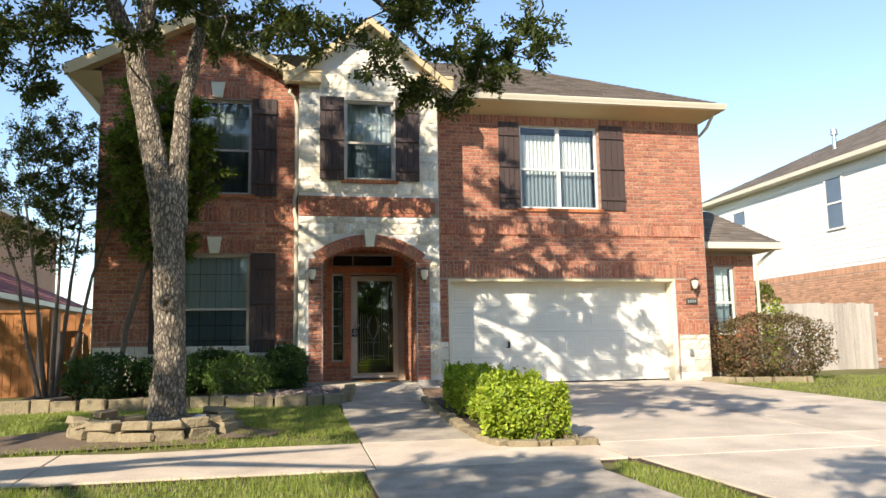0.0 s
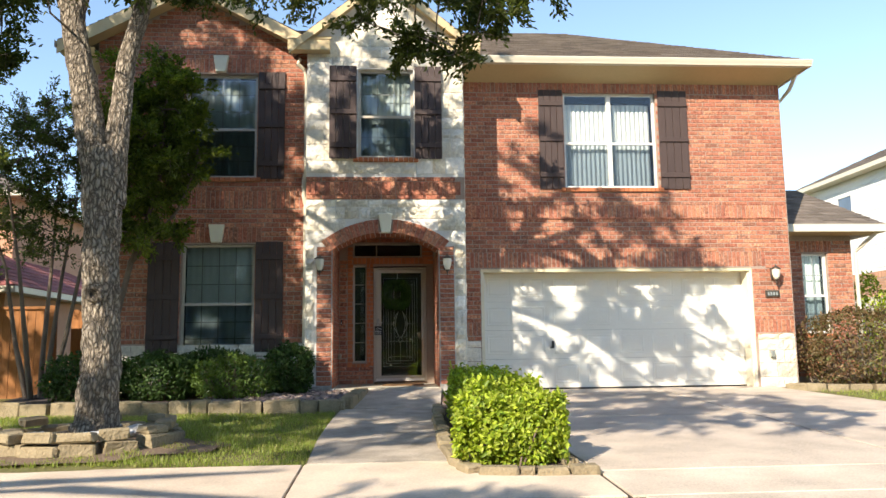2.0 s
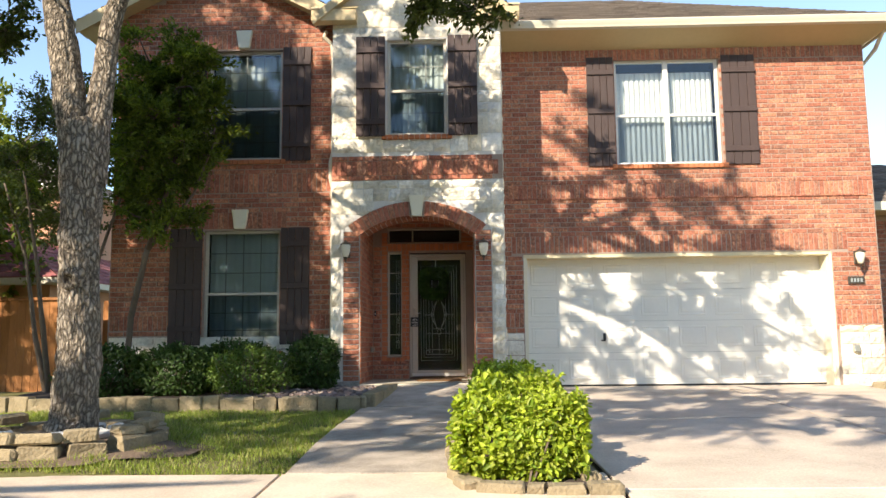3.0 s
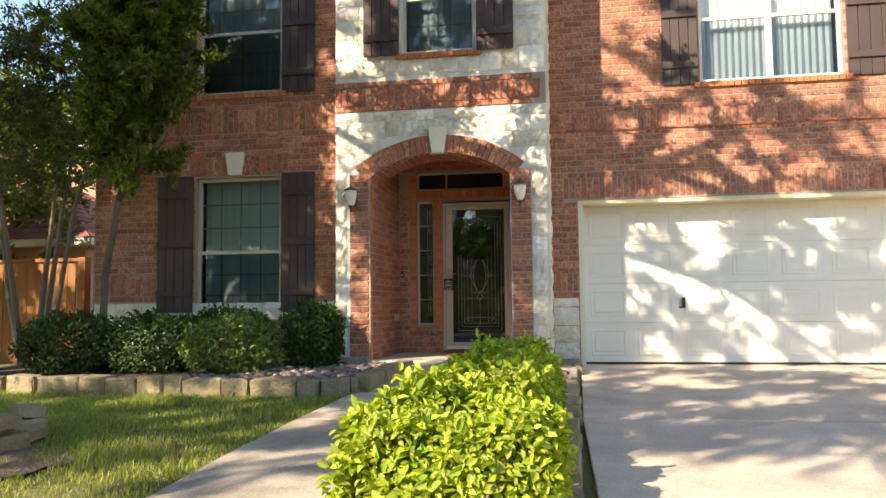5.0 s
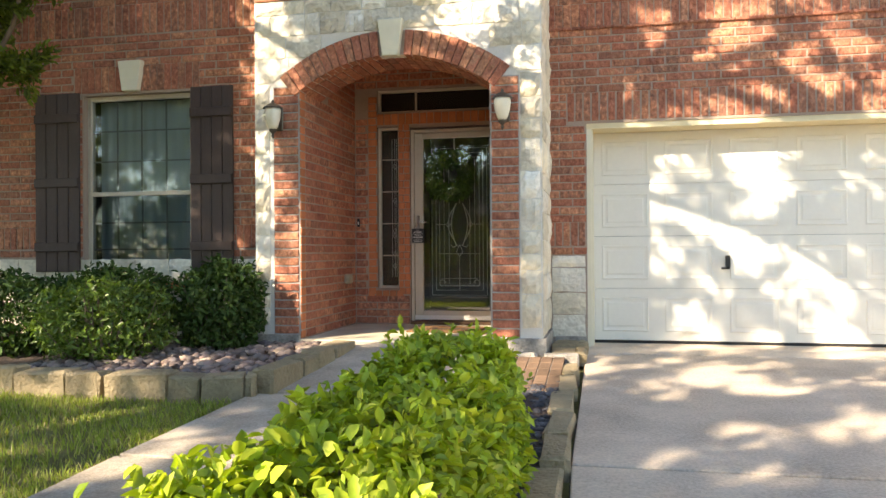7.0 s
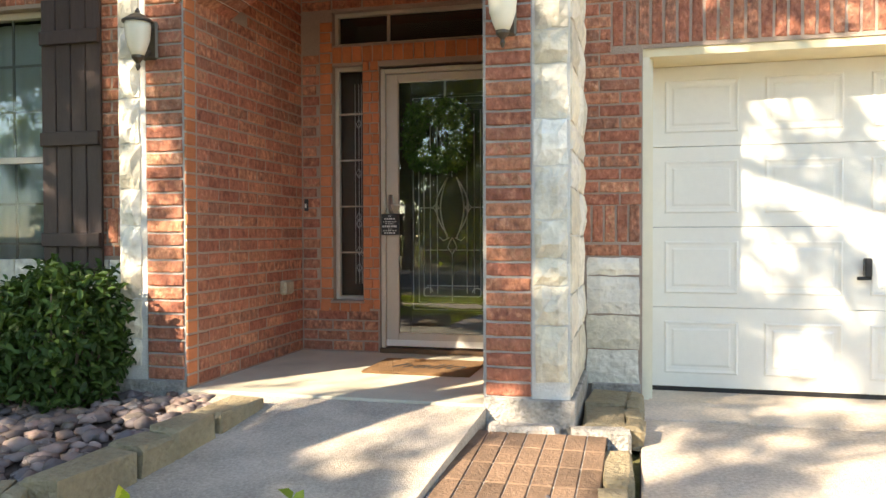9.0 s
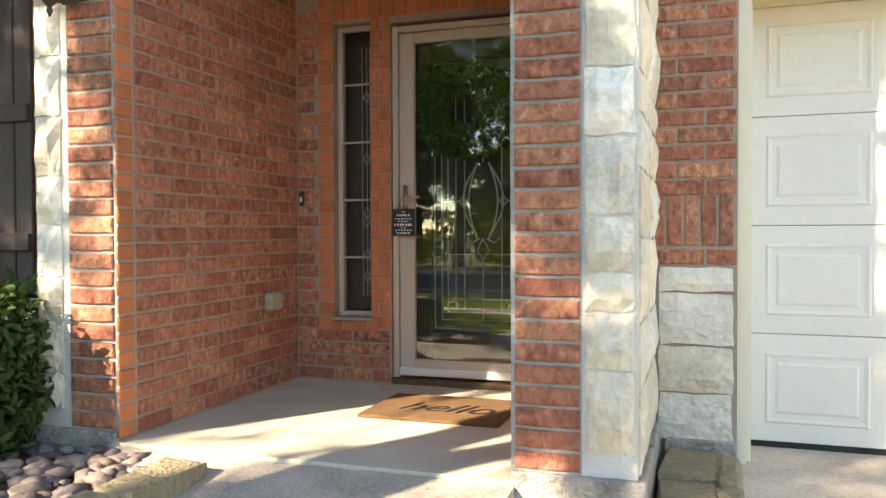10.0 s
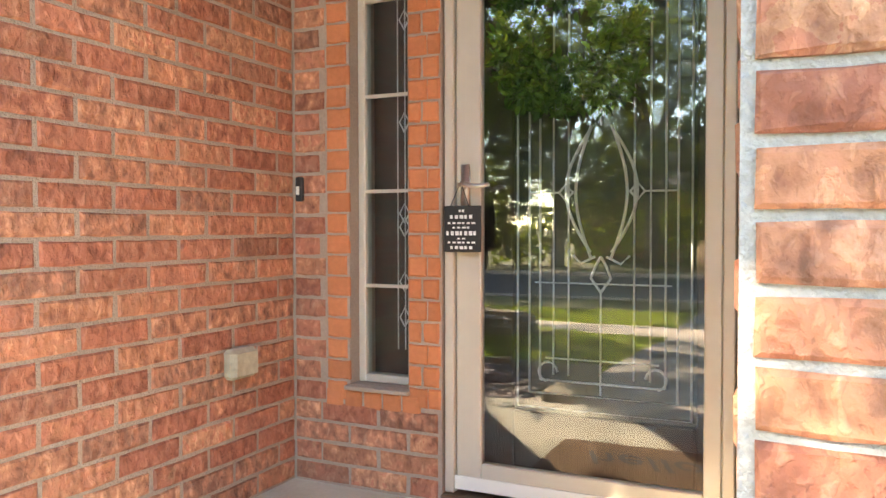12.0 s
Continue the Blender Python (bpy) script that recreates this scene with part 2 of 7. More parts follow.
RED_LEAF = leafy("bronze_leaf", (0.12, 0.10, 0.04), [(0.4, (0.17, 0.085, 0.045)), (0.7, (0.10, 0.12, 0.04)), (1.0, (0.20, 0.11, 0.06))], 0.25)
GRASS = leafy("grass_blade", (0.20, 0.26, 0.045), [(0.45, (0.25, 0.31, 0.06)), (0.75, (0.29, 0.30, 0.10)), (1.0, (0.38, 0.33, 0.17))], 0.4, 0.5)
GLASS = glassy("window_glass", (0.82, 0.88, 0.87), 2.3)
STORM = glassy("storm_glass", (0.93, 0.94, 0.91), 3.4)
# near-black base colour stands in for the unlit space behind the openings
PAINTED_DARK = shade("painted_room_dark", (0.035, 0.033, 0.03), 0.9, bump=None)
BLIND = shade("white_blind", (0.80, 0.80, 0.76), 0.6, grain=(12, 0.02), stain=(2, 0.03), bump=None)
BLACK = shade("black_metal", (0.02, 0.02, 0.02), 0.45, grain=(30, 0.1), stain=(4, 0.1), bump=None)
SIDING = shade("white_siding", (0.78, 0.76, 0.70), 0.6, grain=(12, 0.02), stain=(0.6, 0.05), bump=None)
FENCE_ORANGE = shade("cedar_boards", (0.36, 0.15, 0.05), 0.8, spread=0.2, grain=(18, 0.15), stain=(2, 0.15), bump=(30, 0.3), stretch=(5, 5, 0.6))
FENCE_GREY = shade("weathered_boards", (0.42, 0.38, 0.33), 0.9, spread=0.2, grain=(18, 0.15), stain=(2, 0.12), bump=(30, 0.3), stretch=(5, 5, 0.6))
RED_ROOF = shade("red_shingle", (0.30, 0.10, 0.09), 0.9, spread=0.2, grain=(60, 0.15), stain=(1, 0.15), bump=(80, 0.3))
ROCK = shade("river_rock", (0.25, 0.17, 0.14), 0.7, spread=0.5, grain=(30, 0.12), stain=(9, 0.15), bump=(50, 0.2), tint=[(0.4, (0.22, 0.165, 0.145)), (0.7, (0.12, 0.10, 0.10)), (1.0, (0.30, 0.235, 0.18))])

# ---- mesh helpers ----


class Mesh:
    """Vertices and faces gathered for one mesh."""

    def __init__(self):
        self.v, self.f = [], []

    def add(self, verts, faces):
        o = len(self.v)
        self.v.extend(tuple(p) for p in verts)
        self.f.extend(tuple(i + o for i in f) for f in faces)
        return self

    def box(self, x0, x1, y0, y1, z0, z1):
        return self.add([(x0, y0, z0), (x1, y0, z0), (x1, y1, z0), (x0, y1, z0), (x0, y0, z1), (x1, y0, z1), (x1, y1, z1), (x0, y1, z1)],
                        [(0, 3, 2, 1), (4, 5, 6, 7), (0, 1, 5, 4), (1, 2, 6, 5), (2, 3, 7, 6), (3, 0, 4, 7)])

    def prism(self, poly, low, high):
        """A plan polygon (counter-clockwise) from low(x, y) up to high(x, y)."""
        n = len(poly)
        self.add([(x, y, low(x, y)) for x, y in poly] + [(x, y, high(x, y)) for x, y in poly],
                 [tuple(range(n - 1, -1, -1)), tuple(range(n, 2 * n))] + [(i, (i + 1) % n, n + (i + 1) % n, n + i) for i in range(n)])
        return self

    def tube(self, pts, radii, n=8, cap=True, wob=0.0):
        rings = []
        o = len(self.v)
        for i, p in enumerate(pts):
            p = Vector(p)
            d = (Vector(pts[min(i + 1, len(pts) - 1)]) - Vector(pts[max(i - 1, 0)])).normalized()
            a = d.orthogonal() if abs(d.z) < 0.5 else Vector((1, 0, 0)) - d * d.x
            a.normalize()
            b = d.cross(a)
            for k in range(n):
                t = 2 * math.pi * k / n
                r = radii[i] * (1 + wob * (noise.noise((p.x * 3 + math.cos(t) * 1.3, p.y * 3 + math.sin(t) * 1.3, p.z * 2)) if wob else 0))
                self.v.append(tuple(p + (a * math.cos(t) + b * math.sin(t)) * r))
        for i in range(len(pts) - 1):
            for k in range(n):
                self.f.append((o + i * n + k, o + i * n + (k + 1) % n, o + (i + 1) * n + (k + 1) % n, o + (i + 1) * n + k))
        if cap:
            self.f.append(tuple(o + k for k in range(n - 1, -1, -1)))
            self.f.append(tuple(o + (len(pts) - 1) * n + k for k in range(n)))
        return self

    def lathe(self, profile, centre, n=12):
        o = len(self.v)
        cx, cy, cz = centre
        for r, z in profile:
            for k in range(n):
                t = 2 * math.pi * k / n
                self.v.append((cx + r * math.cos(t), cy + r * math.sin(t), cz + z))
        for i in range(len(profile) - 1):
            for k in range(n):
                self.f.append((o + i * n + k, o + i * n + (k + 1) % n, o + (i + 1) * n + (k + 1) % n, o + (i + 1) * n + k))
        self.f.append(tuple(o + k for k in range(n - 1, -1, -1)))
        self.f.append(tuple(o + (len(profile) - 1) * n + k for k in range(n)))
        return self

    def data(self, name, mat, bevel=0.0, smooth=False):
        me = bpy.data.meshes.new(name)
        me.from_pydata(self.v, [], self.f)
        if bevel:
            bm = bmesh.new()
            bm.from_mesh(me)
            bmesh.ops.bevel(bm, geom=bm.edges[:], offset=bevel, segments=1, affect="EDGES", clamp_overlap=True)
            bm.to_mesh(me)
            bm.free()
        if smooth:
            me.polygons.foreach_set("use_smooth", [True] * len(me.polygons))
        me.materials.append(mat)
        me.update()
        return me


def part(name, m, mat, parent=None, label="", bevel=0.0, smooth=False, kind=""):
    ob = new(name, m.data(name, mat, bevel, smooth) if m is not None else None)
    ob.parent = parent
    return tagged(ob, label, kind=kind)


def thing(name, label, category, group="", at=(0, 0, 0), kind=""):
    ob = new(name)
    ob.location = at
    return tagged(ob, label, category, group, kind)


def setting(name, m, mat, label, category, bevel=0.0, smooth=False):
    return tagged(new(name, m.data(name, mat, bevel, smooth)), label, category, kind="structure")


def quick_mesh(name, verts, faces, mat, smooth=False):
    """A mesh from arrays: verts (n, 3), faces (m, 3 or 4)."""
    me = bpy.data.meshes.new(name)
    k = faces.shape[1]
    me.vertices.add(len(verts))
    me.vertices.foreach_set("co", verts.astype(np.float32).ravel())
    me.loops.add(faces.size)
    me.loops.foreach_set("vertex_index", faces.astype(np.int32).ravel())
    me.polygons.add(len(faces))
    me.polygons.foreach_set("loop_start", np.arange(0, faces.size, k, dtype=np.int32))
    me.polygons.foreach_set("loop_total", np.full(len(faces), k, dtype=np.int32))
    me.update(calc_edges=True)
    if smooth:
        me.polygons.foreach_set("use_smooth", [True] * len(me.polygons))
    me.materials.append(mat)
    return me


def unit(a):
    return a / np.maximum(np.linalg.norm(a, axis=1, keepdims=True), 1e-9)


def leaves(name, at, mat, parent, size, width=0.45, up=0.5, out=None, label="", rng=None, vary=0.35, face=0.0):
    """Folded leaves at the given points; up: how far they face the sky; out: outward directions."""
    rng = rng or np.random.default_rng(5)
    n = len(at)
    ax = rng.normal(size=(n, 3))
    if out is not None:
        ax = ax * 0.75 + out * 1.1
    ax[:, 2] += 0.25
    ax = unit(ax)
    nm = rng.normal(size=(n, 3)) * 0.7
    nm[:, 2] += up * 2
    if face:
        ax = unit(rng.normal(size=(n, 3)) + out * 0.25)
        nm = nm + out * face
    nm = unit(nm - ax * np.sum(nm * ax, axis=1, keepdims=True))
    sd = np.cross(ax, nm)
    ln = (size * (1 + vary * (rng.random(n) * 2 - 1)))[:, None]
    w = ln * width * 0.5
    lift = nm * w * 0.45
    base = at
    tip = at + ax * ln - nm * ln * 0.12
    l1, l2 = at + ax * ln * 0.3 + sd * w * 0.85 + lift, at + ax * ln * 0.68 + sd * w * 0.8 + lift * 0.8
    r1, r2 = at + ax * ln * 0.3 - sd * w * 0.85 + lift, at + ax * ln * 0.68 - sd * w * 0.8 + lift * 0.8
    v = np.stack([base, l1, l2, tip, r2, r1], axis=1).reshape(-1, 3)
    i = np.arange(n)[:, None] * 6
    f = np.concatenate([i + np.array([[0, 1, 2, 3]]), i + np.array([[0, 3, 4, 5]])], axis=0)
    ob = new(name, quick_mesh(name, v, f, mat))
    ob.parent = parent
    return tagged(ob, label)


# ---- ground ----


def G(y):
    return min(max(0.04 * (y - 6), 0), 0.36)


def lawn_z(x, y):
    """The lawn rises to the house and heaps up round the oak."""
    d2 = ((x + 1.45) / 1.5) ** 2 + ((y - 9.7) / 1.2) ** 2
    return G(y) + 0.13 * math.exp(-d2)


def build_ground():
    xs = [-400, -120, -40, -20] + [-12 + 0.5 * i for i in range(61)] + [24, 40, 120, 400]
    ys = [-400, -120, -40, -20, -10] + [-6 + 0.5 * i for i in range(57)] + [30, 40, 120, 600]
    m = Mesh()
    for y in ys:
        for x in xs:
            z = lawn_z(x, y) - 0.012
            if y < 2.3:
                z = -0.16
            if abs(x) < 24 and -6 < y < 24:
                z += 0.012 * noise.noise((x * 1.1, y * 1.1, 0.3)) - 0.012
            m.v.append((x, y, z))
    w = len(xs)
    for j in range(len(ys) - 1):
        for i in range(w - 1):
            m.f.append((j * w + i, j * w + i + 1, (j + 1) * w + i + 1, (j + 1) * w + i))
    setting("ground", m, LAWN, "green lawn ground sloping gently up to the house", "lawn", smooth=True)


build_ground()


def slabs(name, pieces, mat, label, category, lift=0.02, thick=0.12):
    """Concrete panels on the slope, each a part, bedded in one base."""
    base = Mesh()
    root = None
    for poly in pieces:
        base.prism(poly, lambda x, y: G(y) - thick, lambda x, y: G(y) + lift - 0.018)
    root = setting(name, base, MULCH, label, category)
    for poly in pieces:
        cx, cy = sum(p[0] for p in poly) / len(poly), sum(p[1] for p in poly) / len(poly)
        inset = []
        for x, y in poly:
            d = Vector((cx - x, cy - y)).normalized() * 0.009
            inset.append((x + d.x, y + d.y))
        part("slab", Mesh().prism(inset, lambda x, y: G(y) + lift - 0.03, lambda x, y: G(y) + lift), mat, root, bevel=0.006)
    return root


slabs("pavement", [[(a, 7.1), (b, 7.1), (b, 8.55), (a, 8.55)] for a, b in [(-24, -12), (-12, -8), (-8, -5), (-5, -2.2), (-2.2, 0.8), (0.8, 3.2)]] +
      [[(a, 7.1), (b, 7.1), (b, 8.55), (a, 8.55)] for a, b in [(9.2, 12), (12, 16), (16, 24)]], CONCRETE, "pale concrete pavement along the front lawns", "pavement")
slabs("walkway", [[(0.82, 8.57), (2.2, 8.57), (2.08, 9.7), (2.1, 11.2), (0.8, 11.2), (0.78, 9.9)], [(0.8, 11.22), (2.1, 11.22), (2.2, 12.7), (0.86, 12.7)],
                  [(0.68, 4.6), (2.85, 4.6), (2.75, 6.6), (2.9, 7.08), (0.68, 7.08)], [(0.5, 2.3), (3.0, 2.3), (2.85, 4.58), (0.68, 4.58)]], WALK, "concrete front walk leading up to the porch", "walkway")
slabs("driveway", [[(3.22, 8.0), (6.1, 8.0), (6.1, 11.4), (3.12, 11.4)], [(6.12, 8.0), (9.15, 8.0), (8.75, 11.4), (6.12, 11.4)],
                   [(3.12, 11.42), (6.1, 11.42), (6.1, 14.6), (3.12, 14.6)], [(6.12, 11.42), (8.75, 11.42), (8.25, 14.6), (6.12, 14.6)],
                   [(3.12, 14.62), (8.25, 14.62), (8.25, 15.0), (3.12, 15.0)],
                   [(3.22, 7.1), (6.1, 7.1), (6.1, 7.98), (3.22, 7.98)], [(6.12, 7.1), (9.18, 7.1), (9.15, 7.98), (6.12, 7.98)],
                   [(3.45, 4.6), (6.1, 4.6), (6.1, 7.08), (3.3, 7.08)], [(6.12, 4.6), (9.8, 4.6), (9.2, 7.08), (6.12, 7.08)],
                   [(3.5, 2.3), (6.1, 2.3), (6.1, 4.58), (3.45, 4.58)], [(6.12, 2.3), (10.6, 2.3), (9.8, 4.58), (6.12, 4.58)]],
      DRIVE, "wide pale concrete driveway with tree shadows", "driveway")
setting("road", Mesh().box(-400, 400, -6.2, 2.0, -0.25, -0.10), ASPHALT, "grey street in front of the house", "road")
kerb = Mesh()
kerb.box(-400, 0.4, 2.0, 2.28, -0.2, 0.0).box(10.8, 400, 2.0, 2.28, -0.2, 0.0).box(0.4, 10.8, 2.0, 2.28, -0.2, -0.07)
setting("kerb", kerb, CONCRETE, "low concrete kerb along the street", "kerb", bevel=0.02)
far_kerb = Mesh().box(-400, 400, -6.5, -6.2, -0.2, 0.02)
setting("far_kerb", far_kerb, CONCRETE, "concrete kerb on the far side of the street", "kerb", bevel=0.02)

# ---- the house ----
LEFT, ENTRY, RIGHT, BACK = 14.55, 14.15, 15.05, 15.68   # the planes of the front walls
COURSE, BLEN, BH = 0.0762, 0.232, 0.0635
brick_cache = {}


def brick_shape(w, h, d=0.02, ch=0.005, seed=0):
    """A brick face w by h that stands d proud, with worn and wavering edges; local u along x, out along -y, up z."""
    r = random.Random(seed)
    k = 3 if w > h else 1
    q = 3 if h > w else 1
    rim = [(w * i / k, 0) for i in range(k)] + [(w, h * i / q) for i in range(q)] + [(w - w * i / k, h) for i in range(k)] + [(0, h - h * i / q) for i in range(q)]
    rim = [(x + r.uniform(-0.0022, 0.0022), z + r.uniform(-0.0022, 0.0022)) for x, z in rim]
    n = len(rim)
    v = [(x, 0.006, z) for x, z in rim] + [(x, -d + ch, z) for x, z in rim]
    for x, z in rim:
        c = ch * r.uniform(0.6, 1.7)
        v.append((min(max(x, c), w - c), -d + r.uniform(-0.001, 0.001), min(max(z, c), h - c)))
    f = []
    for i in range(n):
        j = (i + 1) % n
        f += [(i, j, n + j, n + i), (n + i, n + j, 2 * n + j, 2 * n + i)]
    f.append(tuple(range(2 * n, 3 * n)))
    return v, f


def side_matrix(side, plane):
    """Takes wall coordinates (u, 0, z) to the world: 's' faces -y, 'e' faces +x, 'w' faces -x."""
    if side == "s":
        return Matrix.Translation((0, plane, 0))
    if side == "e":   # u runs along +y
        return Matrix.Translation((plane, 0, 0)) @ Matrix.Rotation(radians(90), 4, "Z")
    return Matrix.Translation((plane, 0, 0)) @ Matrix.Rotation(radians(-90), 4, "Z") @ Matrix.Scale(1, 4)


def courses(u0, u1, z0, z1, holes, soldiers=(), seed=1, start=0):
    """Brick rectangles (u, z, w, h) in running bond, cut round holes (u0, u1, z0, z1) and soldier bands, which are filled with upright bricks."""
    rng = random.Random(seed)
    out = []
    blocked = list(holes) + [s[:4] for s in soldiers]
    n = int((z1 - z0) / COURSE + 0.5)
    for i in range(n):
        z = z0 + i * COURSE
        mid = z + BH / 2
        cuts = sorted((a, b) for a, b, c, d in blocked if c - 0.01 < mid < d + 0.01)
        free, at = [], u0
        for a, b in cuts:
            if a > at:
                free.append((at, min(a, u1)))
            at = max(at, b)
        if at < u1:
            free.append((at, u1))
        for a, b in free:
            if b - a < 0.02:
                continue
            off = ((i + start) % 2) * (BLEN + 0.012) / 2
            k = math.floor((a - u0 - off) / (BLEN + 0.012))
            while True:
                s = u0 + off + k * (BLEN + 0.012)
                e = s + BLEN
                k += 1
                if s >= b:
                    break
                s2, e2 = max(s, a + 0.004), min(e, b - 0.004)
                if e2 - s2 < 0.025:
                    continue
                out.append((s2, z + rng.uniform(-0.001, 0.001), e2 - s2, BH))
    for s in soldiers:
        a, b, c, d = s[:4]
        k = max(1, round((b - a) / COURSE))
        w = (b - a) / k
        for j in range(k):
            out.append((a + j * w + 0.005, c + 0.005, w - 0.010, d - c - 0.010))
    return out


def lay(root, rects, side, plane, near=None, mat=None, seed=2, proud=0.0):
    """Lays bricks on a wall: those for which near(u, z) holds as parts of their own (up to 300), the rest joined."""
    rng = random.Random(seed)
    mat = mat or BRICK
    M = side_matrix(side, plane)
    rest = Mesh()
    made = 0
    for u, z, w, h in rects:
        d = 0.006 + proud + rng.uniform(0, 0.003)
        if near and made < 300 and near(u + w / 2, z + h / 2):
            key = (round(w / 0.012), round(h / 0.004), round(d / 0.002), mat.name, rng.randint(0, 3))
            if key not in brick_cache:
                v, f = brick_shape(round(w / 0.012) * 0.012, round(h / 0.004) * 0.004, round(d / 0.002) * 0.002, seed=key[4])
                brick_cache[key] = Mesh().add(v, f).data("brick", mat)
            ob = new("brick", brick_cache[key])
            ob.matrix_world = M @ Matrix.Translation((u, 0, z))
            ob.parent = root
            made += 1
        else:
            v, f = brick_shape(w, h, d, seed=rng.randint(0, 9999))
            rest.add([M @ Vector((u + p[0], p[1], z + p[2])) for p in v], f)
    if rest.v:
        part("brickwork", rest, mat, root, kind="stuff")


def wall_mesh(u0, u1, z0, z1, holes, side, plane, thick=0.2):
    """A wall with its openings cut through."""
    us = sorted({u0, u1, *[min(max(h[0], u0), u1) for h in holes], *[min(max(h[1], u0), u1) for h in holes]})
    zs = sorted({z0, z1, *[min(max(h[2], z0), z1) for h in holes], *[min(max(h[3], z0), z1) for h in holes]})
    M = side_matrix(side, plane)
    m = Mesh()
    full = {}
    for i in range(len(us) - 1):
        for j in range(len(zs) - 1):
            cu, cz = (us[i] + us[i + 1]) / 2, (zs[j] + zs[j + 1]) / 2
            full[i, j] = not any(a < cu < b and c < cz < d for a, b, c, d in holes)

    def quad(*ps):
        m.add([M @ Vector(p) for p in ps], [(0, 1, 2, 3)])
    for (i, j), ok in full.items():
        if not ok:
            continue
        a, b, c, d, t = us[i], us[i + 1], zs[j], zs[j + 1], thick
        quad((a, 0, c), (b, 0, c), (b, 0, d), (a, 0, d))
        quad((b, t, c), (a, t, c), (a, t, d), (b, t, d))
        if not full.get((i - 1, j)):
            quad((a, t, c), (a, 0, c), (a, 0, d), (a, t, d))
        if not full.get((i + 1, j)):
            quad((b, 0, c), (b, t, c), (b, t, d), (b, 0, d))
        if not full.get((i, j - 1)):
            quad((a, t, c), (b, t, c), (b, 0, c), (a, 0, c))
        if not full.get((i, j + 1)):
            quad((a, 0, d), (b, 0, d), (b, t, d), (a, t, d))
    return m


def welded(m):
    """The same mesh with touching corners merged and hidden inner faces gone."""
    me = bpy.data.meshes.new("weld")
    me.from_pydata(m.v, [], m.f)
    bm = bmesh.new()
    bm.from_mesh(me)
    bmesh.ops.remove_doubles(bm, verts=bm.verts, dist=0.0005)
    out = Mesh()
    bm.verts.index_update()
    out.add([v.co[:] for v in bm.verts], [tuple(v.index for v in f.verts) for f in bm.faces])
    bm.free()
    return out


def stones(root, x0, x1, z0, z1, plane, side="s", row=(0.14, 0.3), wide=(0.18, 0.45), seed=3, skip=None, name="stone", clip=None, relief=0.014):
    """Rough limestone blocks in uneven rows, each a part with a split face."""
    rng = random.Random(seed)
    M = side_matrix(side, plane)
    z = z0
    while z < z1 - 0.03:
        h = min(rng.uniform(*row), z1 - z)
        if z1 - z - h < 0.08:
            h = z1 - z
        u = x0
        while u < x1 - 0.02:
            w = min(rng.uniform(*wide), x1 - u)
            if x1 - u - w < 0.09:
                w = x1 - u
            cu, cz = u + w / 2, z + h / 2
            if not (skip and skip(u, u + w, z, z + h)):
                g = 0.005
                nu, nz = 5, 4
                v, f = [], []
                for j in range(nz):
                    for i in range(nu):
                        fu, fz = i / (nu - 1), j / (nz - 1)
                        edge = i in (0, nu - 1) or j in (0, nz - 1)
                        d = 0.006 + rng.uniform(0, 0.006) if edge else relief + rng.uniform(0, relief * 1.3)
                        jx, jz = rng.uniform(-0.006, 0.006), rng.uniform(-0.006, 0.006)
                        pu, pz = u + g + (w - 2 * g) * fu + jx, z + g + (h - 2 * g) * fz + jz
                        if clip:
                            pz = clip(pu, pz)
                        v.append((pu, -d, pz))
                n0 = len(v)
                ring = [(0, 0), (nu - 1, 0), (nu - 1, nz - 1), (0, nz - 1)]
                for j in range(nz - 1):
                    for i in range(nu - 1):
                        k = j * nu + i
                        f.append((k, k + 1, k + nu + 1, k + nu))
                rim = [i for i in range(nu)] + [nu * j + nu - 1 for j in range(1, nz)] + [nu * (nz - 1) + i for i in range(nu - 2, -1, -1)] + [nu * j for j in range(nz - 2, 0, -1)]
                for k in rim:
                    v.append((v[k][0], 0.004, v[k][2]))
                for a in range(len(rim)):
                    b = (a + 1) % len(rim)
                    f.append((rim[b], rim[a], n0 + a, n0 + b))
                part(name, Mesh().add([M @ Vector(p) for p in v], f), STONE, root)
            u += w
        z += h


# left wall
WL = (-1.85, -0.67, 1.0, 2.86)     # lower window opening
WU = (-1.85, -0.67, 3.98, 5.77)    # upper window opening
GABLE_X, GABLE_Z = -1.72, 7.32


def rake(x):
    return 6.12 + 0.52 * (2.13 - abs(x - GABLE_X))


holes_left = [WL, WU]
m = wall_mesh(-3.32, 0.22, 0.0, 5.9, holes_left, "s", LEFT)
m.prism([(-3.32, LEFT), (0.22, LEFT), (0.22, LEFT + 0.2), (-3.32, LEFT + 0.2)], lambda x, y: 5.9, lambda x, y: 5.901)
m.add([(-3.32, LEFT, 5.9), (0.22, LEFT, 5.9), (0.22, LEFT, rake(0.22)), (GABLE_X, LEFT, rake(GABLE_X)), (-3.32, LEFT, rake(-3.32))], [(0, 1, 2, 3, 4)])
wall_left = setting("wall_left", m, MORTAR, "red brick front wall beside the entry, mostly in tree shade", "wall")
sold_left = [(-3.32, 0.2, 3.4498, 3.7546), (-3.3, -2.4, 1.316, 1.545), (-0.19, 0.2, 1.316, 1.545), (-1.95, -0.57, 2.88, 3.145), (-1.95, -0.57, 5.79, 6.04)]
rects = courses(-3.31, 0.2, 1.24, 7.3, [(WL[0], WL[1], WL[2] - 0.09, WL[3]), (WU[0], WU[1], WU[2] - 0.09, WU[3])], sold_left, 1)
rects = [r for r in rects if r[1] + r[3] < rake(r[0]) - 0.02 and r[1] + r[3] < rake(r[0] + r[2]) - 0.02]
lay(wall_left, rects, "s", LEFT, lambda u, z: u > -2.5 and 1.2 < z < 3.2)
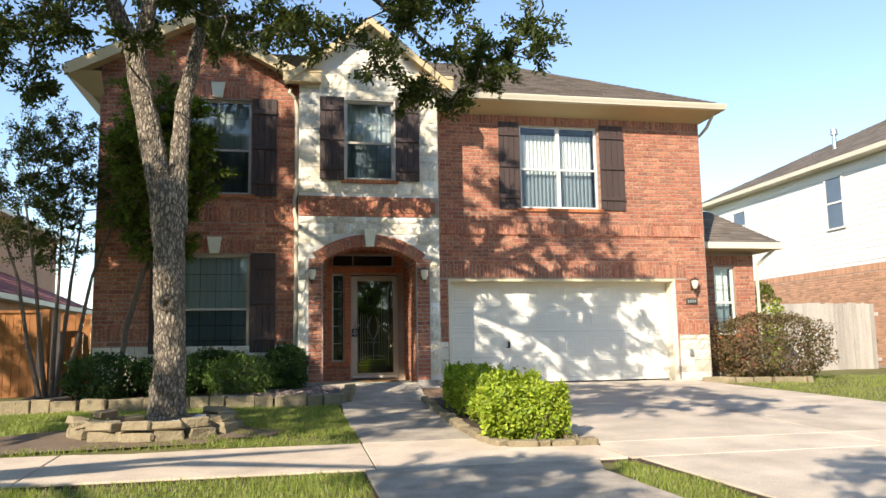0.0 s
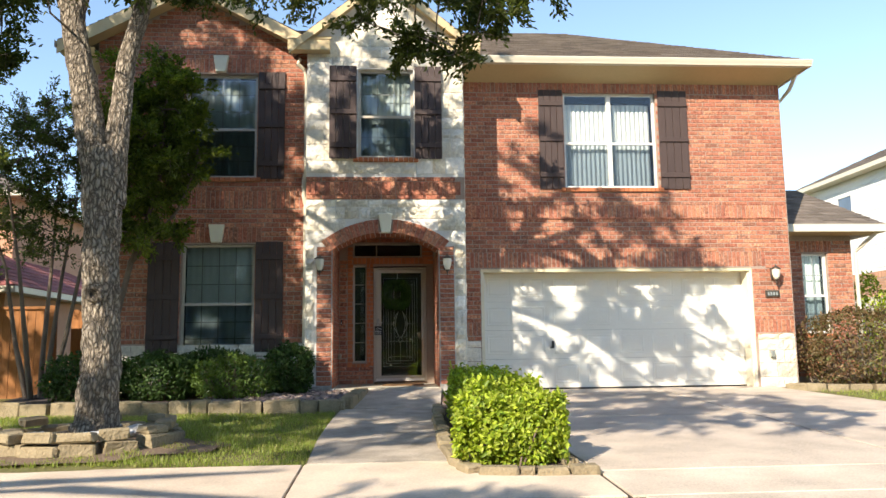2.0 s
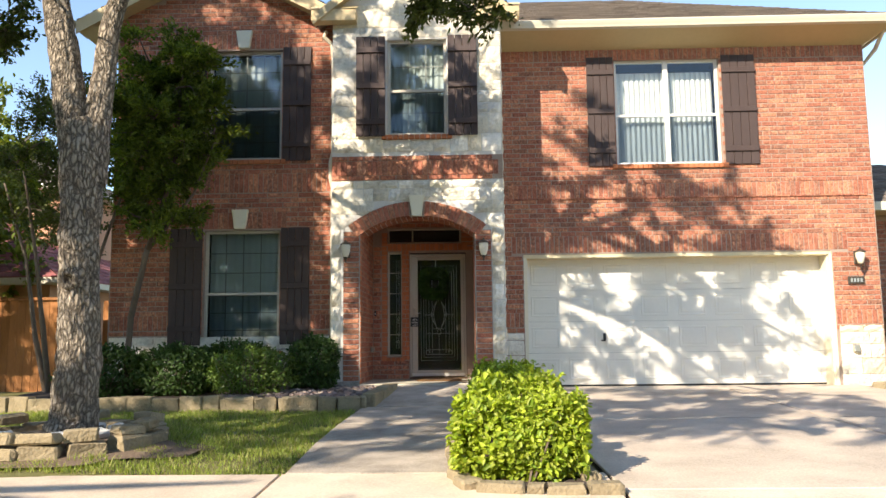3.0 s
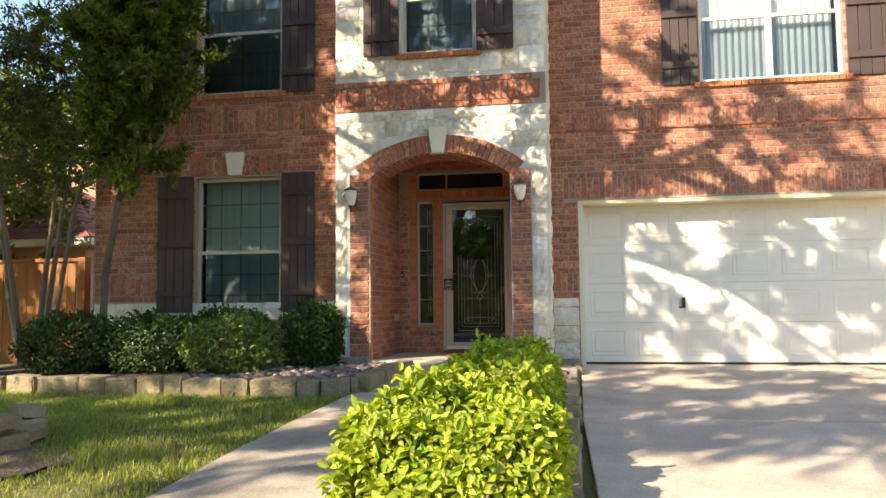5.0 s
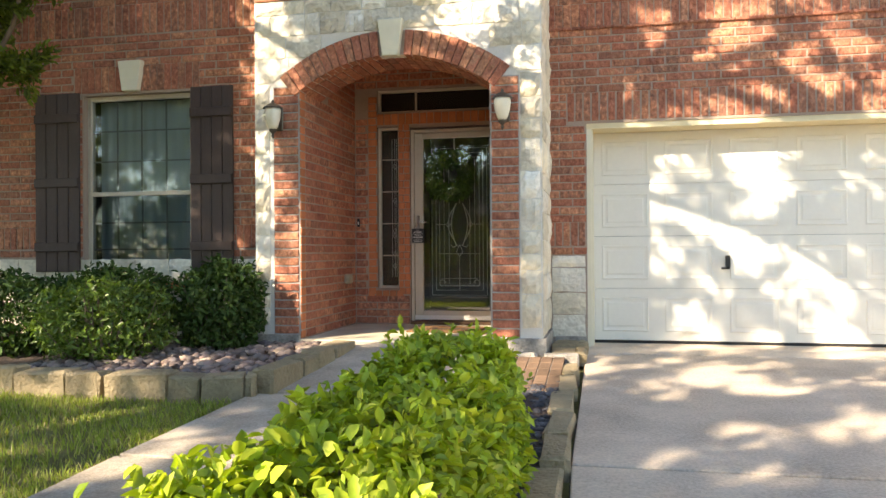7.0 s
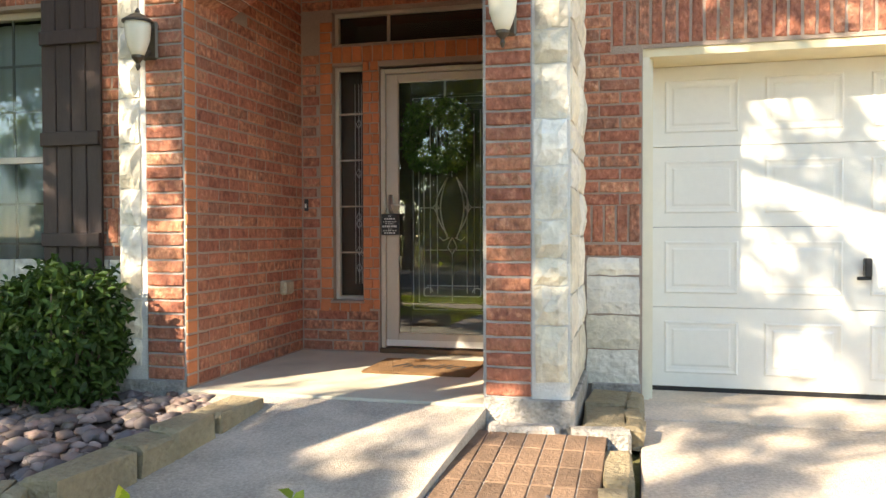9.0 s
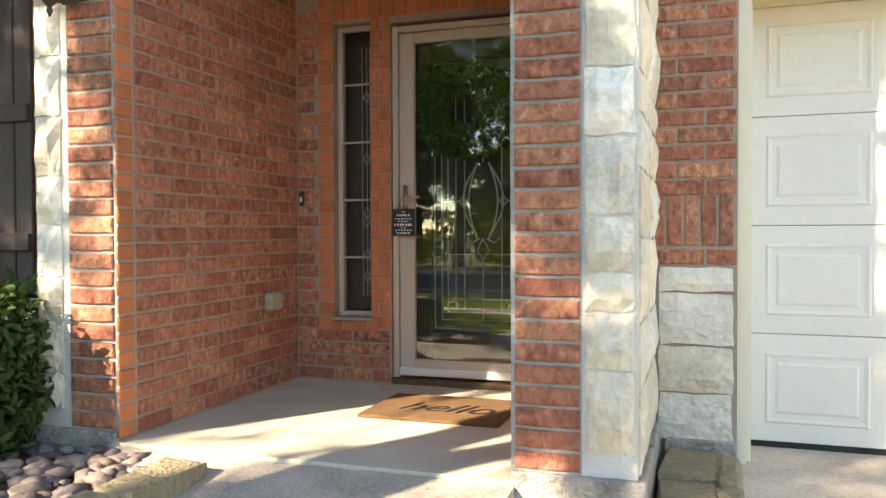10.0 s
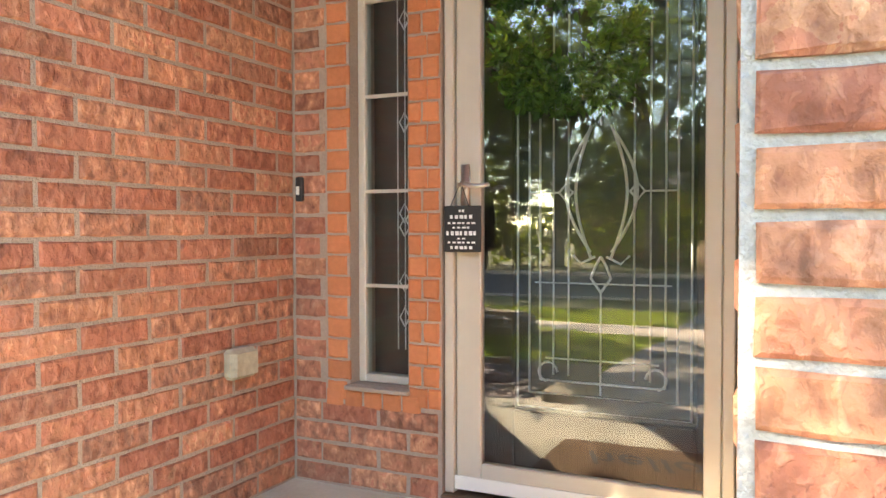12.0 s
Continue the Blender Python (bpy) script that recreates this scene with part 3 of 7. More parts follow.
stones(wall_left, -3.3, 0.2, 0.3, 1.22, LEFT, row=(0.18, 0.28), wide=(0.25, 0.5), seed=11, skip=lambda a, b, c, d: False)

# right wall over the garage
GD = (3.13, 7.99, 0.2, 2.47)
WR = (4.68, 6.38, 3.92, 5.68)
HX = 8.72
m = wall_mesh(2.75, HX, 0.0, 6.05, [GD, WR], "s", RIGHT)
wall_right = setting("wall_right", m, MORTAR, "sunlit red brick wall over the garage", "wall")
m = wall_mesh(RIGHT + 0.2, 22, 0.0, 6.05, [], "e", HX)
wall_side = setting("wall_east", m, MORTAR, "plain brick side wall of the house", "wall")
sold_right = [(2.76, HX - 0.01, 3.3736, 3.602), (2.95, 8.25, 2.49, 2.764), (2.76, 3.12, 1.316, 1.545), (8.0, HX - 0.01, 1.316, 1.545), (2.76, HX - 0.01, 5.6596, 5.888)]
rects = courses(2.76, HX - 0.01, 1.24, 5.7, [(GD[0], GD[1], 0, 2.49), (WR[0], WR[1], WR[2] - 0.09, WR[3] + 0.02)], sold_right, 4)
lay(wall_right, rects, "s", RIGHT, lambda u, z: u < 3.13 or (z < 3.4 and u < 6.4))
lay(wall_right, [(2.76 + i * 0.244, 3.352, 0.235, 0.028) for i in range(24)], "s", RIGHT, proud=0.02, seed=9)
stones(wall_right, 2.80, 3.118, 0.46, 1.23, RIGHT, row=(0.16, 0.27), wide=(0.3, 0.5), seed=12)
stones(wall_right, 8.03, HX - 0.02, 0.36, 1.30, RIGHT, row=(0.16, 0.27), wide=(0.25, 0.5), seed=13)

# entry: an arched opening in a brick surround, with limestone round it
AX0, AX1, SPRING, CROWN = 0.62, 2.35, 2.70, 2.99
AC = (AX0 + AX1) / 2
HALF, RISE = (AX1 - AX0) / 2, CROWN - SPRING
AR = (HALF ** 2 + RISE ** 2) / (2 * RISE)
AZC = CROWN - AR
EX0, EX1, THICK = 0.2, 2.78, 0.5


def arch_z(x, grow=0.0):
    r = AR + grow
    return AZC + math.sqrt(max(r * r - (x - AC) ** 2, 0))


def entry_top(x):
    return 7.25 - 0.80 * abs(x - AC)


m = Mesh()
cols = [EX0, AX0] + [AX0 + (AX1 - AX0) * i / 24 for i in range(1, 24)] + [AX1, EX1]
WC = (1.04, 1.95, 4.23, 5.74)
cols = sorted(set(cols + [WC[0], WC[1]]))
for a, b in zip(cols, cols[1:]):
    inside = a > AX0 - 1e-6 and b < AX1 + 1e-6
    la, lb = (arch_z(a), arch_z(b)) if inside else (0.1, 0.1)
    spans = [((la, lb), (entry_top(a), entry_top(b)))]
    if a > WC[0] - 1e-6 and b < WC[1] + 1e-6:
        spans = [((la, lb), (WC[2], WC[2])), ((WC[3], WC[3]), (entry_top(a), entry_top(b)))]
    for (p, q), (r, s) in spans:
        y0, y1 = ENTRY, ENTRY + THICK
        m.add([(a, y0, p), (b, y0, q), (b, y0, s), (a, y0, r), (a, y1, p), (b, y1, q), (b, y1, s), (a, y1, r)],
              [(0, 1, 2, 3), (5, 4, 7, 6), (4, 5, 1, 0), (3, 2, 6, 7)])
for x, flip, top in ((EX0, 1, entry_top(EX0)), (EX1, 0, entry_top(EX1)), (AX0, 0, SPRING), (AX1, 1, SPRING)):
    f = (0, 1, 2, 3) if not flip else (3, 2, 1, 0)
    m.add([(x, ENTRY, 0.1), (x, RIGHT if x == EX1 else ENTRY + THICK, 0.1), (x, RIGHT if x == EX1 else ENTRY + THICK, top), (x, ENTRY, top)], [f])
for x, flip in ((WC[0], 0), (WC[1], 1)):
    m.add([(x, ENTRY, WC[2]), (x, ENTRY + THICK, WC[2]), (x, ENTRY + THICK, WC[3]), (x, ENTRY, WC[3])], [(0, 1, 2, 3) if not flip else (3, 2, 1, 0)])
wall_entry = setting("wall_entry", welded(m), STONE_JOINT, "pale limestone entry bay with an arched brick doorway", "wall")


def in_arch(a, b, c, d):
    """Whether a block would reach into the brick surround, the band or the window."""
    if b > 0.40 and a < 2.57 and c < arch_z(min(max((a + b) / 2, 0.40), 2.57), 0.235) - 0.02:
        return c < 2.75 or c < arch_z((a + b) / 2, 0.22)
    return (b > WC[0] and a < WC[1] and d > WC[2] - 0.08 and c < WC[3] + 0.03) or (a > 0.4 and d > entry_top((a + b) / 2) + 0.1)


def over_arch(u, z):
    if 0.41 < u < 2.56 and z < 3.3 and z > 2.6:
        return max(z, arch_z(u, 0.215) + 0.008)
    return min(z, entry_top(u) - 0.03)


stones(wall_entry, EX0 + 0.005, 0.345, 0.62, 2.78, ENTRY, row=(0.13, 0.27), wide=(0.2, 0.3), seed=21, relief=0.022)
stones(wall_entry, 2.6, EX1 - 0.005, 0.62, 2.78, ENTRY, row=(0.13, 0.30), wide=(0.2, 0.3), seed=22, relief=0.022)
stones(wall_entry, ENTRY + 0.01, RIGHT - 0.03, 0.55, 5.9, EX1, side="e", row=(0.14, 0.3), wide=(0.25, 0.5), seed=23)
stones(wall_entry, EX0 + 0.005, EX1 - 0.005, 2.79, 3.52, ENTRY, row=(0.15, 0.25), wide=(0.14, 0.36), seed=24, skip=in_arch, clip=over_arch)
stones(wall_entry, EX0 + 0.005, 0.98, 3.96, 6.3, ENTRY, row=(0.15, 0.32), wide=(0.2, 0.5), seed=25, clip=over_arch)
stones(wall_entry, 2.0, EX1 - 0.005, 3.96, 6.3, ENTRY, row=(0.15, 0.32), wide=(0.2, 0.5), seed=26, clip=over_arch)
stones(wall_entry, 0.98, 2.0, 3.96, 4.15, ENTRY, row=(0.18, 0.25), wide=(0.25, 0.5), seed=27)
stones(wall_entry, 0.98, 2.0, 5.76, 6.75, ENTRY, row=(0.15, 0.32), wide=(0.2, 0.5), seed=28, clip=over_arch)
# brick band across the bay
lay(wall_entry, [(EX0 + 0.005 + i * COURSE, 3.605, 0.066, 0.22) for i in range(33)] + [(EX0 + 0.01 + i * 0.243, 3.535, 0.232, 0.062) for i in range(10)] + [(EX0 + 0.01 + i * 0.243, 3.835, 0.232, 0.062) for i in range(10)], "s", ENTRY, lambda u, z: True, seed=31, proud=0.012)
# brick piers, bedded in grey mortar
for a, b in ((0.38, 0.638), (2.342, 2.592)):
    part("mortar_bed", Mesh().box(a, b, ENTRY - 0.004, ENTRY + 0.01, 0.54, 2.76), GREY_MORTAR, wall_entry)
part("mortar_bed", Mesh().box(EX0, EX1, ENTRY - 0.004, ENTRY + 0.01, 3.53, 3.905), MORTAR, wall_entry)
bed = Mesh()
for i in range(24):
    ta, tb = (-1 + 2 * i / 24) * 0.66, (-1 + 2 * (i + 1) / 24) * 0.66
    bed.add([(AC + q * math.sin(t), ENTRY - 0.006, AZC + q * math.cos(t)) for q, t in ((AR, ta), (AR, tb), (AR + 0.21, tb), (AR + 0.21, ta))], [(0, 1, 2, 3)])
part("mortar_bed", welded(bed), MORTAR, wall_entry)
pier = []
for i in range(29):
    z = 0.55 + i * COURSE
    pier.append((0.388, z, 0.228, BH))
    pier.append((2.358, z, 0.228, BH))
lay(wall_entry, pier, "s", ENTRY, lambda u, z: True, seed=32, proud=0.008)
# the arch ring
ring_r0, ring_r1 = AR, AR + 0.21
t_end = math.asin((HALF + 0.10) / (AR + 0.1))
count = 27
for k in range(count):
    t = -t_end + 2 * t_end * (k + 0.5) / count
    if abs(t) < 0.055:
        continue
    dt = 2 * t_end / count * 0.44
    pts = []
    for y in (ENTRY - 0.03, ENTRY + 0.1):
        for r, s in ((ring_r0 - 0.004, -dt), (ring_r0 - 0.004, dt), (ring_r1, dt), (ring_r1, -dt)):
            pts.append((AC + r * math.sin(t + s), y, AZC + r * math.cos(t + s)))
    part("brick", Mesh().add(pts, [(0, 1, 2, 3), (1, 0, 4, 5), (2, 1, 5, 6), (3, 2, 6, 7), (0, 3, 7, 4)]), BRICK, wall_entry)
# soffit bricks of the arch
for k in range(22):
    t0 = -t_end * 0.93 + 2 * t_end * 0.93 * k / 22
    t1 = t0 + 2 * t_end * 0.93 / 22 * 0.86
    for y0, y1 in ((ENTRY + 0.11, ENTRY + 0.29), (ENTRY + 0.30, ENTRY + 0.49)):
        pts = [(AC + r * math.sin(t), y, AZC + r * math.cos(t)) for r in (AR - 0.012, AR + 0.004) for t, y in ((t0, y0), (t1, y0), (t1, y1), (t0, y1))]
        part("brick", Mesh().add(pts, [(3, 2, 1, 0), (0, 1, 5, 4), (1, 2, 6, 5), (2, 3, 7, 6), (3, 0, 4, 7)]), BRICK, wall_entry)


def keystone(root, x, zb, zt, wb, wt, y):
    m = Mesh().add([(x - wb, y - 0.07, zb), (x + wb, y - 0.07, zb), (x + wt, y - 0.07, zt), (x - wt, y - 0.07, zt), (x - wb, y, zb), (x + wb, y, zb), (x + wt, y, zt), (x - wt, y, zt)],
                   [(0, 1, 2, 3), (1, 0, 4, 5), (2, 1, 5, 6), (3, 2, 6, 7), (0, 3, 7, 4)])
    part("keystone", m, CREAM, root, "pale cast-stone keystone", bevel=0.008)


keystone(wall_entry, AC, 2.97, 3.29, 0.07, 0.115, ENTRY)
keystone(wall_left, -1.29, 2.88, 3.18, 0.085, 0.13, LEFT)
keystone(wall_left, -1.28, 5.79, 6.08, 0.085, 0.13, LEFT)

# porch
PZ = 0.50
porch = Mesh().box(0.62, 2.36, 14.13, 15.9, 0.1, PZ)
porch_floor = setting("porch_floor", porch, PORCH_CONC, "grey concrete porch floor", "floor", bevel=0.01)
ramp = Mesh().add([(0.98, 12.72, 0.295), (2.25, 12.72, 0.295), (2.36, 14.118, 0.488), (0.66, 14.118, 0.488), (0.98, 12.72, 0.1), (2.25, 12.72, 0.1), (2.36, 14.118, 0.1), (0.66, 14.118, 0.1)],
                  [(0, 1, 2, 3), (1, 0, 4, 5), (2, 1, 5, 6), (3, 2, 6, 7), (0, 3, 7, 4)])
setting("walk_ramp", ramp, WALK, "last concrete panel of the walk, rising to the porch", "walkway")
setting("ceiling", Mesh().box(0.4, 2.6, ENTRY + THICK, 15.95, 3.24, 3.3), BRICK_SMOOTH, "shaded porch ceiling", "ceiling")
m = wall_mesh(ENTRY + 0.001, 15.9, 0.4, 3.3, [], "e", 0.64, 0.15)
wall_pl = setting("wall_porch_west", m, MORTAR, "red brick side wall of the porch", "wall")
lay(wall_pl, [r for r in courses(ENTRY + 0.10, BACK, PZ + 0.01, 3.2, [], (), 6) if not (r[0] < ENTRY + 0.5 and r[1] > arch_z(AX0) + 0.02)], "e", 0.64, lambda u, z: z < 2.75)
lay(wall_pl, [(ENTRY - 0.012, PZ + 0.01 + i * COURSE, 0.10, BH) for i in range(29)], "e", 0.64, lambda u, z: True, mat=BRICK_SMOOTH, seed=8)
m = wall_mesh(-15.9, -ENTRY - 0.03, 0.4, 3.3, [], "w", 2.34, 0.15)
wall_pr = setting("wall_porch_east", m, MORTAR, "red brick side wall of the porch", "wall")
lay(wall_pr, courses(-BACK, -ENTRY - 0.05, PZ + 0.01, 2.7, [], (), 7), "w", 2.34, lambda u, z: True)
SIDE = (0.89, 1.13, 0.88, 2.62)
DOOR = (1.26, 2.21, PZ, 2.60)
TRAN = (0.89, 2.13, 2.77, 3.02)
m = wall_mesh(0.64, 2.34, PZ, 3.3, [SIDE, DOOR, TRAN], "s", BACK, 0.25)
wall_pb = setting("wall_porch_back", m, MORTAR, "brick wall round the front door", "wall")
lay(wall_pb, courses(0.65, 0.79, PZ + 0.01, 2.7, [], (), 8) + courses(0.65, 1.245, PZ + 0.01, 0.80, [], (), 8) + courses(0.65, 2.33, 3.04, 3.24, [], (), 8), "s", BACK, lambda u, z: True, seed=10)
trim_b = []
for i in range(28):
    z = PZ + 0.32 + i * COURSE
    trim_b.append((0.795, z, 0.092 if i % 2 else 0.08, 0.067))
    if z < 2.6:
        trim_b += [(1.133, z, 0.05, 0.067), (1.19, z, 0.064, 0.067)] if i % 2 else [(1.133, z, 0.068, 0.067), (1.208, z, 0.046, 0.067)]
trim_b += [(0.79 + i * 0.079, 0.795, 0.07, 0.062) for i in range(5)] + [(0.895 + i * 0.079, 2.64, 0.07, 0.115) for i in range(17)] + [(2.14, 2.64 + i * COURSE, 0.19, BH) for i in range(8)]
lay(wall_pb, trim_b, "s", BACK, lambda u, z: True, mat=BRICK_SMOOTH, seed=14)
part("sill", Mesh().box(0.88, 1.14, BACK - 0.03, BACK + 0.06, 0.862, 0.878), MORTAR, wall_pb, bevel=0.003)

# boxes behind the openings, painted near-black to stand for unlit rooms
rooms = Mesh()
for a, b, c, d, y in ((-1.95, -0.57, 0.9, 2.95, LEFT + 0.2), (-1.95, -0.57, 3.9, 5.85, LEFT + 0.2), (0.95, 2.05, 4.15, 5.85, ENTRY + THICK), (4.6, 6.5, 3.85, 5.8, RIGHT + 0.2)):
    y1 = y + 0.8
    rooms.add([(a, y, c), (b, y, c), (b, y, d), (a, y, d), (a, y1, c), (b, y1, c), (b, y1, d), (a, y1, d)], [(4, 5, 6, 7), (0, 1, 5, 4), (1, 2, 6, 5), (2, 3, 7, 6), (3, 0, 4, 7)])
setting("wall_rooms", rooms, PAINTED_DARK, "near-black painted boxes standing for unlit rooms behind the windows", "wall")

# ---- roofs ----


def roof_plane(root, quad, over=(), rows=None, mat=None):
    """Shingle courses on a sloping quad (eave left, eave right, ridge right, ridge left), overlapping like real ones."""
    a, b, c, d = [Vector(p) for p in quad]
    n = (b - a).cross(d - a).normalized()
    slope = ((d - a).length + (c - b).length) / 2
    rows = rows or max(2, int(slope / 0.14))
    m = Mesh()
    rng = random.Random(rows)
    for i in range(rows):
        t0, t1 = i / rows, min((i + 1.06) / rows, 1)
        p0, p1, q0, q1 = a.lerp(d, t0), b.lerp(c, t0), a.lerp(d, t1), b.lerp(c, t1)
        wid = (p1 - p0).length
        cuts = [0.0]
        s = rng.uniform(0.1, 0.3)
        while s < wid - 0.1:
            cuts.append(s / wid)
            s += rng.uniform(0.22, 0.36)
        cuts.append(1.0)
        for u, v in zip(cuts, cuts[1:]):
            h = 0.022 + rng.uniform(0, 0.008)
            e = 0.002
            A, B, C, D = p0.lerp(p1, u + e / max(wid, .1)), p0.lerp(p1, v - e / max(wid, .1)), q0.lerp(q1, v - e / max(wid, .1)), q0.lerp(q1, u + e / max(wid, .1))
            m.add([A, B, A + n * h, B + n * h, C + n * 0.012, D + n * 0.012], [(0, 1, 3, 2), (2, 3, 4, 5)])
    return part("shingles", m, mat or SHINGLE, root, kind="stuff")


def deck(quads):
    m = Mesh()
    for q in quads:
        m.add(q, [tuple(range(len(q)))])
    return m


EZ = 6.12
ED, SL = 0.52, 0.54
d = 3.6
right_apex = (9.02 - d, 14.5 + d, EZ + SL * d)
ridge_l = (-1.72, 14.5 + d, EZ + SL * d)
q_front = [(2.2, 14.5, EZ), (9.02, 14.5, EZ), right_apex, (2.2, 14.5 + d, EZ + SL * d)]
q_front_l = [(-3.87, 14.5 + 0.0, EZ), (2.2, 14.5, EZ), (2.2, 14.5 + d, EZ + SL * d), (-3.87, 14.5 + d, EZ + SL * d)]
q_right = [(9.02, 14.5, EZ), (9.02, 14.5 + 2 * d, EZ), right_apex]
q_back = [(9.02, 14.5 + 2 * d, EZ), (-3.87, 14.5 + 2 * d, EZ), (-3.87, 14.5 + d, EZ + SL * d), right_apex]
roof_main = setting("roof_main", deck([q_front, q_right, q_back]), SHINGLE, "brown shingle hip roof with cream gutters", "roof")
roof_plane(roof_main, q_front)
roof_plane(roof_main, [q_right[0], q_right[1], q_right[2], q_right[2]])
# left front gable roof
gy, gb = LEFT - 0.35, 18.1
gl = [(-3.85, gb, rake(-3.85) + 0.06), (-3.85, gy, rake(-3.85) + 0.06), (GABLE_X, gy, rake(GABLE_X) + 0.06), (GABLE_X, gb, rake(GABLE_X) + 0.06)]
gr = [(0.41, gy, rake(0.41) + 0.06), (0.41, gb, rake(0.41) + 0.06), (GABLE_X, gb, rake(GABLE_X) + 0.06), (GABLE_X, gy, rake(GABLE_X) + 0.06)]
roof_gable = setting("roof_gable", deck([gl, gr]), SHINGLE, "shingled front gable roof beside the entry", "roof")
roof_plane(roof_gable, gl)
roof_plane(roof_gable, gr)
for s in (-1, 1):
    x0, x1 = GABLE_X + s * 2.13, GABLE_X
    m = Mesh()
    for y0, y1, lo, hi in ((gy - 0.025, gy, -0.16, 0.055), (gy, LEFT, -0.10, -0.06)):
        z0, z1 = rake(x0), rake(x1)
        p = [(x0, y0, z0 + lo), (x1, y0, z1 + lo), (x1, y0, z1 + hi), (x0, y0, z0 + hi), (x0, y1, z0 + lo), (x1, y1, z1 + lo), (x1, y1, z1 + hi), (x0, y1, z0 + hi)]
        m.add(p, [(0, 1, 2, 3), (5, 4, 7, 6), (4, 5, 1, 0), (3, 2, 6, 7), (0, 3, 7, 4), (1, 5, 6, 2)])
    part("rake_board", m, TAN_TRIM, roof_gable)
# eaves return at the left corner
part("eaves_box", Mesh().add([(-3.9, gy, 6.08), (-3.25, gy, 6.08), (-3.25, LEFT + 0.02, 5.72), (-3.45, LEFT + 0.02, 5.72), (-3.9, 22, 6.08), (-3.33, 22, 5.72), (-3.9, gy, 6.2), (-3.9, 22, 6.2)],
                               [(0, 1, 2, 3), (0, 3, 5, 4), (0, 4, 7, 6), (3, 2, 5)]), TAN_TRIM, roof_gable)
# entry gable
ey = ENTRY - 0.22
for s in (-1, 1):
    x0, x1 = AC + s * 1.55, AC
    zz = lambda x: entry_top(x) + 0.05
    q = [(x0, ey, zz(x0)), (x0, 17.2, zz(x0)), (x1, 17.2, zz(x1)), (x1, ey, zz(x1))]
    if s < 0:
        q = [q[1], q[0], q[3], q[2]]
    if s < 0:
        roof_entry = setting("roof_entry", deck([q]), SHINGLE, "small steep gable roof over the entry bay", "roof")
    else:
        part("roof_slope", deck([q]), SHINGLE, roof_entry)
    roof_plane(roof_entry, q)
    m = Mesh()
    for y0, y1, lo, hi in ((ey - 0.025, ey, -0.15, 0.0), (ey, ENTRY, -0.09, -0.05)):
        p = [(x0, y0, zz(x0) + lo), (x1, y0, zz(x1) + lo), (x1, y0, zz(x1) + hi), (x0, y0, zz(x0) + hi), (x0, y1, zz(x0) + lo), (x1, y1, zz(x1) + lo), (x1, y1, zz(x1) + hi), (x0, y1, zz(x0) + hi)]
        m.add(p, [(0, 1, 2, 3), (5, 4, 7, 6), (4, 5, 1, 0), (3, 2, 6, 7), (0, 3, 7, 4), (1, 5, 6, 2)])
    part("rake_board", m, TAN_TRIM, roof_entry)
    cx = AC + s * 1.24
    m = Mesh().box(cx - 0.34, cx + 0.34, ey, ENTRY - 0.03, 5.98, 6.16)
    m.add([(cx - 0.36, ey - 0.02, 6.16), (cx + 0.36, ey - 0.02, 6.16), (cx + 0.36, ENTRY, 6.30), (cx - 0.36, ENTRY, 6.30)], [(0, 1, 2, 3)])
    part("cornice_return", m, TAN_TRIM, roof_entry)
# eaves over the garage wall: soffit, fascia, gutter
setting("trim_soffit", Mesh().add([(2.78, 14.54, 6.0), (8.98, 14.54, 6.0), (HX, RIGHT + 0.01, 5.84), (2.78, RIGHT + 0.01, 5.84), (8.98, 21, 6.0), (HX, 21, 5.84)], [(3, 2, 1, 0), (1, 2, 5, 4)]), TAN_TRIM, "tan sloping soffit under the eaves", "soffit")
m = Mesh()
prof = [(0.0, -0.005), (-0.09, 0.0), (-0.10, 0.03), (-0.115, 0.06), (-0.13, 0.10), (-0.12, 0.115), (-0.10, 0.105), (0.0, 0.105)]
n = len(prof)
for x in (2.7, 9.05):
    m.v.extend((x, 14.54 + p, 6.0 + q) for p, q in prof)
m.f.extend([(i, (i + 1) % n, n + (i + 1) % n, n + i) for i in range(n)] + [tuple(range(n - 1, -1, -1)), tuple(range(n, 2 * n))])
setting("gutter_front", m, GUTTER, "cream metal gutter along the front eaves", "gutter")
setting("trim_fascia", Mesh().box(8.98, 9.02, 14.5, 21.5, 5.98, 6.12), GUTTER, "cream fascia board at the house side", "fascia")

# ---- windows, shutters, doors ----


MUNTIN = shade("grey_muntin", (0.30, 0.30, 0.28), 0.5, bump=None)
SCREEN = glassy("insect_mesh", (0.56, 0.61, 0.66), 0.2)


